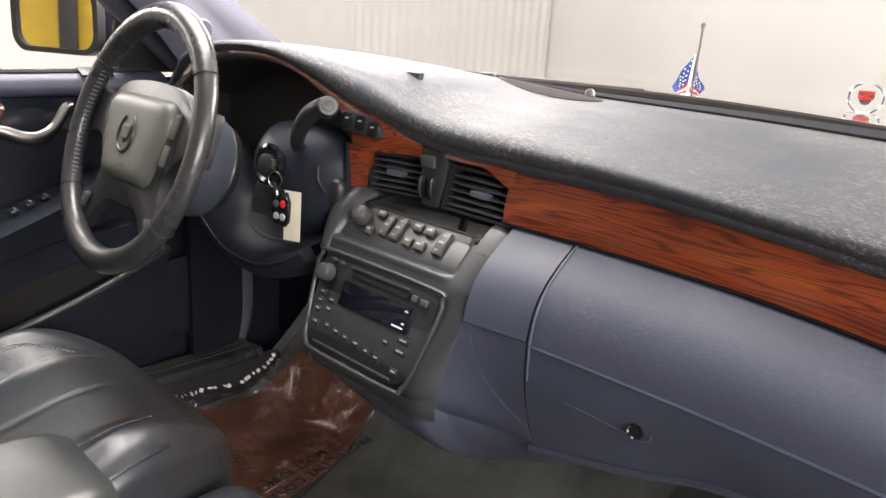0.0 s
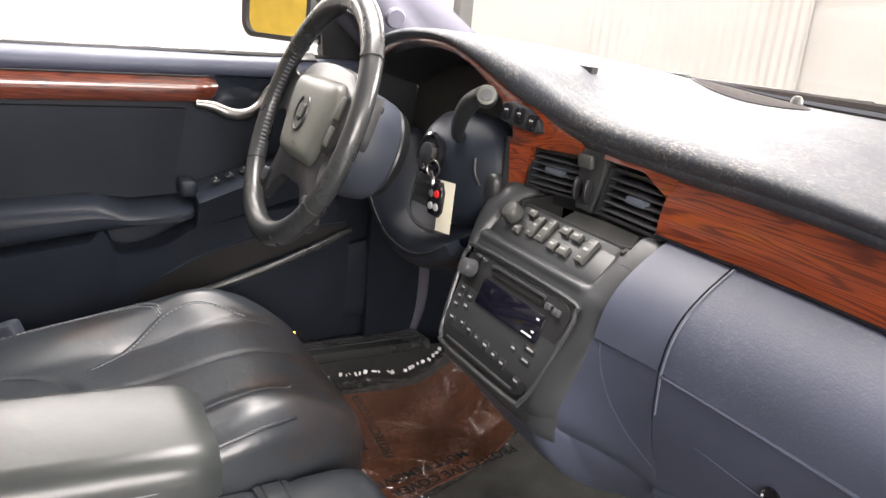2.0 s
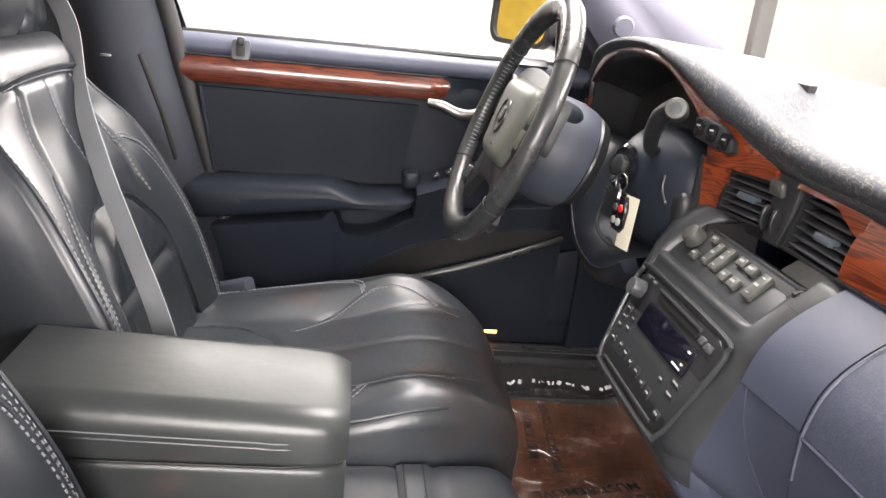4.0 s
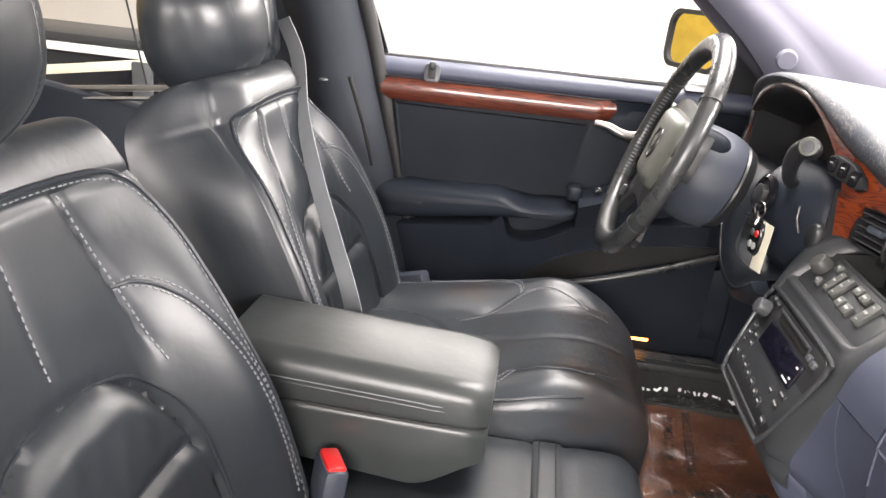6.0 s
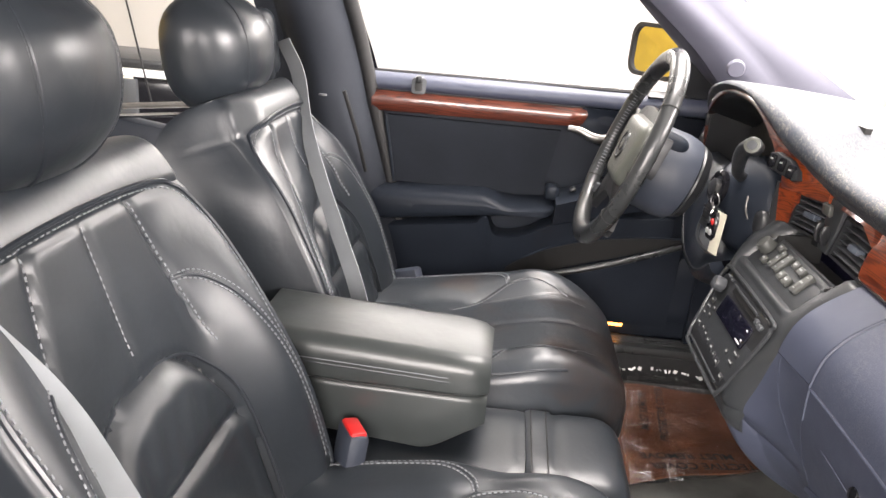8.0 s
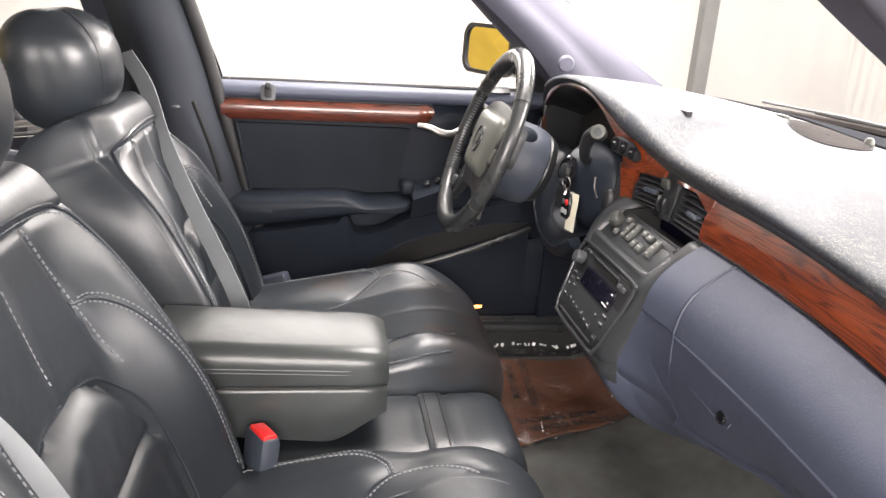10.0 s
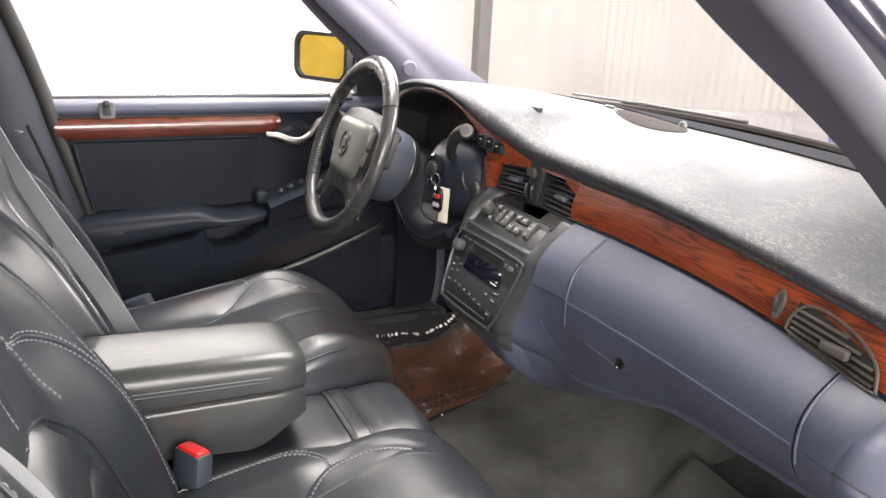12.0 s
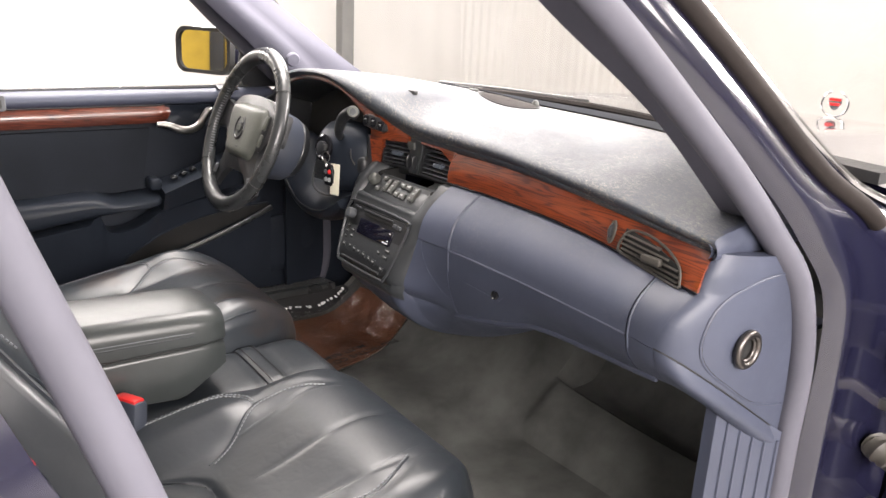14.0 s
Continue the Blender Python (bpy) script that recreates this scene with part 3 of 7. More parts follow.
# side A pillars: inner trim, door seal, painted outside, windscreen moulding
for side in (-1, 1):
    def P(x, y, z):
        return Vector((side * x, y, z))
    def Q(x, y, z):
        return P(x, y + (0.045 if side < 0 and z > 0.9 else 0.0), z)
    inner = smooth_line([P(0.725, 0.735, 0.955), P(0.68, 0.60, 1.10), P(0.625, 0.425, 1.24), P(0.57, 0.25, 1.40)], 10)
    front = smooth_line([P(0.735, 1.01, 1.01), P(0.71, 0.87, 1.09), P(0.69, 0.655, 1.235), P(0.60, 0.33, 1.42)], 10)
    mid = smooth_line([P(0.715, 0.86, 0.985), P(0.675, 0.72, 1.11), P(0.635, 0.52, 1.25), P(0.565, 0.28, 1.415)], 10)
    outer = smooth_line([Q(0.81, 0.80, 0.955), Q(0.785, 0.66, 1.10), Q(0.745, 0.50, 1.235), Q(0.66, 0.30, 1.40)], 10)
    def trim(u, v, a=inner, b=mid, c=front, o=outer):
        k = min(int(round(u * (len(a) - 1))), len(a) - 1)
        if v < 0.3:
            t = v / 0.3
            q = o[k].lerp(a[k], t) + P(0, -0.012 * math.sin(math.pi * t), 0)
        elif v < 0.65:
            t = (v - 0.3) / 0.35
            q = a[k].lerp(b[k], t) + P(-0.02 * math.sin(math.pi * t), 0, 0)
        else:
            t = (v - 0.65) / 0.35
            q = b[k].lerp(c[k], t) + P(-0.006 * math.sin(math.pi * t), 0, 0)
        return q
    part("pillar_trim", sheet(trim, 30, 20, (side * 0.012, 0.006, -0.004)), PILLAR, car, "lavender-grey moulded windscreen pillar trim")
    seal_line = smooth_line([Q(0.66, 0.22, 1.41), Q(0.74, 0.405, 1.242), Q(0.768, 0.51, 1.15), Q(0.79, 0.645, 1.035), Q(0.80, 0.75, 0.94), Q(0.812, 0.83, 0.85), Q(0.818, 0.872, 0.72), Q(0.818, 0.875, 0.57), Q(0.818, 0.87, 0.40), Q(0.815, 0.80, 0.29), Q(0.815, 0.66, 0.255), Q(0.815, 0.05, 0.25)], 8)
    part("door_seal", tube(seal_line, 0.021, 12), SEAL, car, "soft lavender-grey door opening seal")
    # painted pillar outside the seal, then rubber and bright moulding along the glass
    rim = smooth_line([Q(0.67, 0.24, 1.42), Q(0.745, 0.43, 1.245), Q(0.778, 0.54, 1.152), Q(0.80, 0.675, 1.037), Q(0.82, 0.79, 0.93), Q(0.83, 0.89, 0.80), Q(0.83, 0.90, 0.55), Q(0.83, 0.89, 0.25)], 8)
    edge = smooth_line([Q(0.685, 0.30, 1.425), Q(0.762, 0.50, 1.247), Q(0.792, 0.618, 1.152), Q(0.82, 0.75, 1.037), Q(0.842, 0.86, 0.95), Q(0.853, 0.94, 0.82), Q(0.855, 0.945, 0.55), Q(0.855, 0.94, 0.25)], 8)
    far = smooth_line([Q(0.65, 0.36, 1.435), Q(0.725, 0.59, 1.25), Q(0.76, 0.745, 1.13), Q(0.80, 0.93, 1.0), Q(0.86, 1.05, 0.93), Q(0.892, 1.10, 0.82), Q(0.895, 1.10, 0.55), Q(0.895, 1.10, 0.25)], 8)
    def skin(u, v, a=rim, b=edge, c=far):
        k = min(int(round(u * (len(a) - 1))), len(a) - 1)
        return a[k].lerp(b[k], v * 2) + P(0.008 * math.sin(math.pi * min(1, v * 2)), 0, 0) if v <= 0.5 else b[k].lerp(c[k], v * 2 - 1)
    part("pillar_skin", sheet(skin, 56, 12), PAINT, car, "glossy midnight blue painted pillar")
    part("weatherstrip", tube([a.lerp(b, 0.45) + P(0.008, 0, 0.003) for a, b in zip(edge[:33], far[:33])], 0.014, 10), STRIP, car)
    part("windscreen_moulding", tube([b + P(0.004, 0.012, 0.004) for b in far[:33]], 0.007, 8), CHROME, car, "bright windscreen moulding")
    # sill and kick panel; on the driver's side shade is put into the colour
    part("sill_trim", rbox(0.10, 1.1, 0.06, 0.015, at(side * 0.79, 0.42, 0.26)), SHADE_BLUE if side < 0 else BLUE, car)
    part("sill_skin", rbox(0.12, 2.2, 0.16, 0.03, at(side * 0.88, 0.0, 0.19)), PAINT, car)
    part("kick_panel", sheet(lambda u, v, s=side: Vector((s * (0.765 + 0.04 * u), 0.715 + 0.16 * u, 0.26 + (0.43 - 0.11 * u) * v)), 8, 8, (side * 0.02, 0, 0)), SHADE_BLUE if side < 0 else BLUE, car)
    for k in range(5 if side > 0 else 0):
        part("kick_rib", tube([P(0.786 + 0.04 * t, 0.715 + 0.16 * t, 0.27) + Vector((0, 0, (0.40 - 0.11 * t) * q)) for q in (0, 0.5, 1) for t in [0.15 + 0.17 * k]], 0.0022, 6), SHADE_BLUE if side < 0 else BLUE, car)
    # B pillar; driver's trim and seal are coloured darker to stand for shade
    BY = lerp_table([(0.3, -0.005), (0.55, -0.05), (0.7, -0.09), (0.9, -0.145), (1.0, -0.165), (1.13, -0.205), (1.3, -0.255), (1.45, -0.275)])
    if side > 0:
        BY = lerp_table([(0.2, 0.02), (0.45, -0.02), (0.7, -0.13), (0.9, -0.22), (1.1, -0.29), (1.25, -0.32), (1.45, -0.33)])
    BX = lerp_table([(0.3, 0.81), (0.95, 0.80), (1.13, 0.765), (1.3, 0.715), (1.45, 0.655)])
    def bp(u, v, s=side):
        z = 0.3 + 1.15 * v
        return Vector((s * (BX(z) - (0.075 if s < 0 else 0.045) * math.sin(math.pi * min(1, u * 1.3)) ** 0.7), BY(z) - 0.005 - (0.30 - 0.10 * v) * u, z))
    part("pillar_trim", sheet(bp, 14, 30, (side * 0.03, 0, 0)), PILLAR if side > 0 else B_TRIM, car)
    if side < 0:
        # black sheet added behind the door gap to keep it dark
        part("gap_backing", rbox(0.02, 0.34, 0.70, 0.004, at(-0.862, -0.14, 0.60)), RUBBER, car)
    bseal = smooth_line([P(0.825, -0.0, 0.28), P(0.825, -0.04, 0.5), P(0.82, -0.085, 0.7), P(0.81, -0.14, 0.9), P(0.78, -0.19, 1.1), P(0.73, -0.245, 1.28), P(0.67, -0.27, 1.42)], 8)
    if side > 0:
        bseal = smooth_line([P(0.86, -0.005, 0.28), P(0.86, -0.03, 0.5), P(0.845, -0.095, 0.7), P(0.82, -0.155, 0.9), P(0.79, -0.22, 1.1), P(0.745, -0.27, 1.28), P(0.68, -0.3, 1.42)], 8)
    else:
        part("belt_slot", tube([(-0.70, -0.195, 0.945), (-0.722, -0.165, 0.845), (-0.742, -0.142, 0.746)], 0.005, 8), INK_SHADE, car)
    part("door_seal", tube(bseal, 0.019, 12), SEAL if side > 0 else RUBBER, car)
    def bskin(u, v, s=side):
        z = 0.2 + 1.25 * v
        y = BY(z) + 0.03
        return Vector((s * (0.865 + 0.02 * math.sin(math.pi * u) - 0.2 * max(0, (z - 0.95)) / 0.5), y - 0.01 - 0.24 * u, z))
    part("pillar_skin", sheet(bskin, 10, 24, (side * -0.008, 0, 0)), PAINT, car)
    # cant rail
    part("roof_rail", tube(smooth_line([P(0.645, 0.33, 1.425), P(0.65, 0.0, 1.45), P(0.65, -0.5, 1.45), P(0.62, -1.1, 1.40)], 6), 0.03, 10), PILLAR, car)

# pillar lamp button on the driver's side
part("sensor_button", lathe([(0.0, 0.006), (0.016, 0.005), (0.019, 0.0), (0.019, -0.006)], frame_at((-0.575, 0.655, 1.085), (0, 1, -0.3), (0.2, 0.3, 1)), 24), PILLAR, car, "round blue-grey pillar trim cap")

# windscreen, bonnet, wings
def screen(u, v):
    x = -1 + 2 * u
    a = Vector((0.735 * x, 1.13 - 0.13 * x * x, 1.022 - 0.02 * x * x))
    b = Vector((0.60 * x, 0.36 - 0.05 * x * x, 1.45 - 0.03 * x * x))
    return a.lerp(b, v)
glass = part("windscreen", sheet(screen, 24, 12), GLASS, car, "clear windscreen glass")
glass.visible_shadow = False
part("windscreen_band", tube([screen(i / 24, 0.0) + Vector((0, 0.006, 0.0)) for i in range(25)], 0.010, 8), STRIP, car)
def bonnet(u, v):
    x = -0.9 + 1.8 * u
    y = 1.20 + 1.45 * v
    return Vector((x, y - 0.10 * (x / 0.9) ** 2, 1.000 - 0.035 * v - 0.05 * v ** 3 - 0.05 * (abs(x) / 0.9) ** 3 + 0.012 * math.exp(-((abs(x) - 0.45) / 0.08) ** 2)))
part("bonnet", sheet(bonnet, 40, 24, (0, 0, -0.02)), PAINT, car, "long glossy midnight blue bonnet")
part("front_apron", sheet(lambda u, v: Vector((-0.9 + 1.8 * u, 2.65 - 0.1 * (2 * u - 1) ** 2, 0.84 - 0.55 * v)), 20, 6, (0, -0.03, 0)), PAINT, car)
for side in (-1, 1):
    part("wing", sheet(lambda u, v, s=side: Vector((s * (0.90 + 0.035 * math.sin(math.pi * v)), 1.10 + 1.5 * u, 0.945 - 0.09 * u ** 2 - 0.65 * v)), 20, 10, (-side * 0.02, 0, 0)), PAINT, car)
    part("rear_quarter", sheet(lambda u, v, s=side: Vector((s * (0.90 + 0.03 * math.sin(math.pi * v)), -1.35 - 0.99 * u, 0.965 - 0.03 * u * u - 0.65 * v)), 8, 6, (-side * 0.02, 0, 0)), PAINT, car)
part("parcel_shelf", rbox(1.4, 0.5, 0.03, 0.01, at(0, -1.5, 0.98)), BLACK, car)
part("rear_panel", sheet(lambda u, v: Vector((-0.9 + 1.8 * u, -2.45 + 0.12 * (2 * u - 1) ** 2 - 0.04 * math.sin(math.pi * v), 0.925 - 0.62 * v)), 20, 8, (0, 0.03, 0)), PAINT, car)
part("boot_lid", sheet(lambda u, v: Vector((-0.9 + 1.8 * u, -1.70 - (0.75 - 0.12 * (2 * u - 1) ** 2) * v, 0.985 - 0.03 * abs(2 * u - 1) ** 3 - 0.035 * v ** 2)), 24, 12, (0, 0, -0.02)), PAINT, car)
back = part("rear_screen", sheet(lambda u, v: Vector((-0.65 + 1.3 * u, -1.72 + 0.5 * v, 1.0 + 0.4 * v)), 8, 6), GLASS, car)
back.visible_shadow = False
for side in (-1, 1):
    part("rear_pillar", sheet(lambda u, v, s=side: Vector((s * (0.74 - 0.14 * v), -1.62 + 0.28 * u + 0.42 * v, 0.97 + 0.44 * v)), 4, 8, (side * 0.03, 0, 0)), PILLAR, car)
wheel_tyre = [(0.0, -0.1), (0.3, -0.1), (0.33, -0.07), (0.33, 0.07), (0.3, 0.1), (0.0, 0.1)]
for sx, sy in ((-1, 1.55), (1, 1.55), (-1, -1.55), (1, -1.55)):
    part("tyre", lathe(wheel_tyre, at(sx * 0.78, sy, 0.33, 0, 90, 0), 28), RUBBER, car)
part("underbody", rbox(1.7, 4.8, 0.04, 0.01, at(0, 0.1, 0.19)), BLACK, car)

# bonnet ornament and flag
ORN, FLAG = (0.045, 2.36, 0.936), (-0.199, 1.79, 0.972)
orn = thing("bonnet_emblem", ORN, "small upright chrome wreath emblem with a red and silver shield", "car emblem")
EX, EY, EZ = ORN
part("base", lathe([(0.0, 0.0), (0.028, 0.0), (0.026, 0.006), (0.008, 0.014), (0.0, 0.015)], at(EX, EY, EZ), 24), CHROME, orn)
part("wreath", tube([Vector((EX + 0.046 * math.cos(radians(a)), EY, EZ + 0.055 + 0.042 * math.sin(radians(a)))) for a in range(-250, 71, 8)], 0.0035, 8), CHROME, orn)
shield = [(-0.022, 0.02), (0.022, 0.02), (0.022, 0.0), (0.012, -0.016), (0.0, -0.022), (-0.012, -0.016), (-0.022, 0.0)]
part("shield", plate(shield, 0.004, frame_at((EX, EY - 0.002, EZ + 0.055), (1, 0, 0), (0, 0, 1)), 0.001), CHROME, orn)
part("shield_field", plate([(-0.020, 0.018), (0.020, 0.018), (0.020, 0.010), (-0.020, 0.010)], 0.002, frame_at((EX, EY - 0.004, EZ + 0.055), (1, 0, 0), (0, 0, 1))), RED, orn, smooth=False)
part("shield_field", plate([(-0.020, 0.003), (0.019, 0.003), (0.015, -0.006), (-0.015, -0.006)], 0.002, frame_at((EX, EY - 0.004, EZ + 0.055), (1, 0, 0), (0, 0, 1))), RED, orn, smooth=False)

flag = thing("bonnet_flag", FLAG, "two small striped flags on a thin silver bonnet pole", "flag")
FX, FY, FZ = FLAG
part("pole", tube([(FX, FY, FZ), (FX + 0.002, FY, FZ + 0.10), (FX + 0.004, FY, FZ + 0.180)], 0.0028, 8), STEEL, flag)
part("sleeve", tube([(FX - 0.010, FY - 0.004, FZ + 0.006), (FX - 0.006, FY - 0.004, FZ + 0.06), (FX - 0.004, FY - 0.003, FZ + 0.115)], [0.009, 0.008, 0.004], 8, flat=0.3), FLAG_WHITE, flag, "white cloth sleeve round the pole")
part("finial", lathe([(0.0, 0.008), (0.005, 0.005), (0.006, 0.0), (0.004, -0.006), (0.0, -0.007)], at(FX + 0.004, FY, FZ + 0.182), 12), STEEL, flag)


def cloth_at(a, b, top, uu, vv):
    """On a drooping triangular cloth between the pole and its corner."""
    p = Vector((FX - 0.004, FY, FZ + top)).lerp(Vector((FX - 0.004, FY, FZ + 0.012)), vv)
    q = Vector((FX + a, FY + b, FZ + 0.030)).lerp(Vector((FX + a * 0.55, FY + b, FZ + 0.010)), vv)
    return p.lerp(q, uu) + Vector((0, 0.005 * math.sin(9 * uu + 4 * vv), 0))


for a, b, top in ((-0.052, -0.012, 0.120), (0.026, 0.012, 0.086)):
    part("canton", sheet(lambda u, v: cloth_at(a, b, top, u, 0.62 * v), 10, 6, (0, 0.0012, 0)), NAVY, flag)
    for k in range(4):
        part("stripe", sheet(lambda u, v: cloth_at(a, b, top, u, 0.62 + 0.38 * (k + v) / 4), 10, 3, (0, 0.0012, 0)), FLAG_WHITE if k % 2 else FLAG_RED, flag)
    stars = bmesh.new()
    for k in range(14):
        q = cloth_at(a, b, top, 0.18 + 0.62 * ((k * 5) % 14) / 14, 0.08 + 0.50 * k / 14) + Vector((0, -0.0016, 0))
        c_ = bmesh.ops.create_circle(stars, cap_ends=True, segments=5, radius=0.0026)
        bmesh.ops.transform(stars, matrix=Matrix.Translation(q) @ at(0, 0, 0, 90, 0, 0), verts=c_["verts"])
    part("stars", stars, FLAG_WHITE, flag, smooth=False)


# ---- dashboard ----
dash = thing("dashboard", (0, 0.75, 0.3), "slate blue dashboard with lacquered wood band and padded vinyl top", "dashboard")
# x: rolled front edge of the pad (y, z), lower lip of the pad (y, z)
LIP = lerp_table([
    (-0.80, 0.668, 0.965, 0.672, 0.945), (-0.70, 0.650, 0.990, 0.655, 0.965), (-0.62, 0.625, 1.022, 0.630, 0.997), (-0.55, 0.606, 1.052, 0.614, 1.028),
    (-0.45, 0.598, 1.072, 0.610, 1.053), (-0.36, 0.598, 1.078, 0.610, 1.063), (-0.28, 0.602, 1.077, 0.613, 1.059),
    (-0.19, 0.608, 1.066, 0.618, 1.034), (-0.11, 0.620, 1.047, 0.630, 1.003), (-0.04, 0.640, 1.017, 0.665, 0.972), (0.03, 0.649, 1.000, 0.676, 0.958),
    (0.15, 0.650, 0.994, 0.677, 0.956), (0.30, 0.650, 0.988, 0.675, 0.956), (0.45, 0.648, 0.977, 0.670, 0.949), (0.57, 0.646, 0.968, 0.667, 0.937),
    (0.66, 0.646, 0.956, 0.664, 0.929), (0.76, 0.648, 0.942, 0.660, 0.920)])


def pad(u, v):
    x = -0.79 + 1.568 * u
    ry, rz, ly, lz = LIP(x)
    end = step(0.55, 0.76, x) + step(-0.62, -0.79, x)
    by = 1.10 - 0.13 * (x / 0.75) ** 2
    bz = 1.019 - 0.043 * end
    if v < 0.25:
        t = v / 0.25
        a, b, c = Vector((x, ly, lz)), Vector((x, ry - 0.016, rz - 0.35 * (rz - lz))), Vector((x, ry + 0.016, rz))
        return a * (1 - t) ** 2 + b * 2 * t * (1 - t) + c * t * t
    t = (v - 0.25) / 0.75
    z = rz + (bz - rz) * t + 0.011 * math.sin(math.pi * t) * (1 - 0.6 * end)
    return Vector((x, ry + 0.016 + (by - ry - 0.016) * t, z))


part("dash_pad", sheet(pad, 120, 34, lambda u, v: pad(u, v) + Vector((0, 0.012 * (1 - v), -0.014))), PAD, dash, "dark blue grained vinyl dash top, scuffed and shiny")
part("pad_end", sheet(lambda u, v: pad(1, 1.0 * u).lerp(Vector((0.781, pad(1, u).y, 0.908)), v) + Vector((0.006 * math.sin(math.pi * v), 0, 0)), 30, 6, (-0.01, 0, 0)), BLUE, dash)
# defroster grille and light sensor along the windscreen
grille = part("defroster_grille", sheet(lambda u, v: pad(0.18 + 0.74 * u, 0.845 + 0.13 * v) + Vector((0, 0, 0.002)), 50, 4, (0, 0, -0.008)), STRIP, dash)
for k in range(12):
    part("grille_slat", tube([pad(0.18 + 0.74 * i / 30, 0.849 + 0.011 * k) + Vector((0, 0, 0.0032)) for i in range(31)], 0.0015, 5), B_TRIM, grille)


def on_pad(x, y, lift=0.0):
    ry = LIP(x)[0] + 0.016
    by = 1.10 - 0.13 * (x / 0.75) ** 2
    return pad((x + 0.79) / 1.568, 0.25 + 0.75 * (y - ry) / (by - ry)) + Vector((0, 0, lift))


part("sun_sensor", lathe([(0.0, 0.013), (0.005, 0.012), (0.008, 0.007), (0.009, 0.0)], Matrix.Translation(on_pad(0.018, 1.002, 0.0)), 18), KEYCAP, dash, "small round light sensor dome")
SPK = (-0.030, 0.958)
part("speaker_grille", sheet(lambda u, v: on_pad(SPK[0] + 0.094 * (0.05 + 0.95 * v) * math.cos(2 * math.pi * u), SPK[1] + 0.046 * (0.05 + 0.95 * v) * math.sin(2 * math.pi * u), 0.0034 - 0.002 * v ** 6), 40, 6, (0, 0, -0.004)), STRIP, dash, "oval perforated speaker cover")
part("speaker_rim", tube([on_pad(SPK[0] + 0.097 * math.cos(a), SPK[1] + 0.049 * math.sin(a), 0.0008) for a in [2 * math.pi * k / 48 for k in range(48)]], 0.0014, 6, True), RUBBER, dash)
part("dash_clip", rbox(0.030, 0.012, 0.008, 0.003, Matrix.Translation(on_pad(-0.150, 0.945, 0.001))), KEYCAP, dash)

# wood band, passenger side
WB = lerp_table([(0.135, 0.891, 0.660), (0.28, 0.891, 0.661), (0.42, 0.889, 0.658), (0.53, 0.883, 0.654), (0.61, 0.875, 0.650), (0.69, 0.866, 0.645), (0.77, 0.861, 0.630)])


def band(u, v, x0=0.138, x1=0.774, push=0.0):
    x = x0 + (x1 - x0) * u
    ry, rz, ly, lz = LIP(x)
    z0, y0 = WB(x)
    t = v
    return Vector((x, y0 + (ly + 0.004 - y0) * t - 0.006 * math.sin(math.pi * t) - push, z0 + (lz + 0.003 - z0) * t))


part("wood_band", sheet(band, 80, 10, (0, 0.012, 0)), WOOD, dash, "orange-brown lacquered zebrano wood band")
part("wood_edge", tube([band(i / 60, 0.0) + Vector((0, -0.001, -0.001)) for i in range(61)], 0.0022, 6), GLOSS_BLACK, dash)

# wood round the instruments: between the pad's lip and the opening
OPEN = lerp_table([(-0.60, 0.985, 0.622), (-0.55, 1.004, 0.612), (-0.50, 1.030, 0.610), (-0.44, 1.047, 0.609), (-0.36, 1.054, 0.609), (-0.28, 1.050, 0.611), (-0.22, 1.038, 0.612), (-0.17, 1.018, 0.614), (-0.13, 0.998, 0.616), (-0.105, 0.975, 0.618), (-0.09, 0.955, 0.622)])


def brow(u, v):
    x = -0.60 + 0.495 * u
    ry, rz, ly, lz = LIP(x)
    z, y = OPEN(x)
    return Vector((x, y, z)).lerp(Vector((x, ly + 0.003, lz + 0.003)), v) + Vector((0, -0.003 * math.sin(math.pi * v), 0))


part("binnacle_brow", sheet(brow, 60, 6, (0, 0.014, 0)), DOOR_WOOD, dash, "dark glossy wood rim over the instruments")


def cheek(u, v):
    """The wood over the left centre vent, turning away from the driver."""
    x = -0.134 + 0.112 * u
    top = LIP(max(x, -0.112))
    low_y, low_z = 0.636 + 0.036 * step(0, 1, u), 0.944
    p, q = Vector((x + 0.010 * (1 - u), low_y, low_z)), Vector((x + 0.014 * (1 - u), top[2] + 0.003, top[3] + 0.003))
    return p.lerp(q, v) + Vector((0, -0.004 * math.sin(math.pi * v), 0))


part("wood_cheek", sheet(cheek, 18, 10, (0, 0.012, 0)), WOOD, dash, "red-brown wood panel beside the instruments")
part("wood_cheek", sheet(lambda u, v: Vector((-0.142 + 0.008 * v + (0.024 + 0.004 * v) * u, 0.640 - 0.006 * v + 0.018 * u, 0.872 + 0.076 * v)), 6, 10, (0, 0.01, 0)), WOOD, dash)
pod = part("button_pod", plate([(-0.032, 0.012), (-0.020, 0.016), (0.008, 0.010), (0.026, -0.004), (0.030, -0.016), (0.022, -0.020), (-0.010, -0.014), (-0.028, -0.010)], 0.012, frame_at((-0.084, 0.618, 0.985), (0.86, 0.5, -0.02), (0, 0.1, 1)), 0.003), BLACK, dash)
for px, pz in ((-0.021, 0.003), (-0.002, 0.0), (0.016, -0.007)):
    part("button", plate(rounded(0.014, 0.021, 0.005, 4), 0.006, frame_at((-0.084 + 0.86 * px, 0.6155 + 0.5 * px, 0.985 + pz), (0.86, 0.5, -0.12), (0, 0.1, 1)), 0.002), GLOSS_BLACK, pod)
    part("button_mark", rbox(0.005, 0.0006, 0.002, 0, at(-0.0835 + 0.86 * px, 0.6149 + 0.5 * px, 0.988 + pz, 0, 0, 30)), DIM_PRINT, pod, smooth=False)

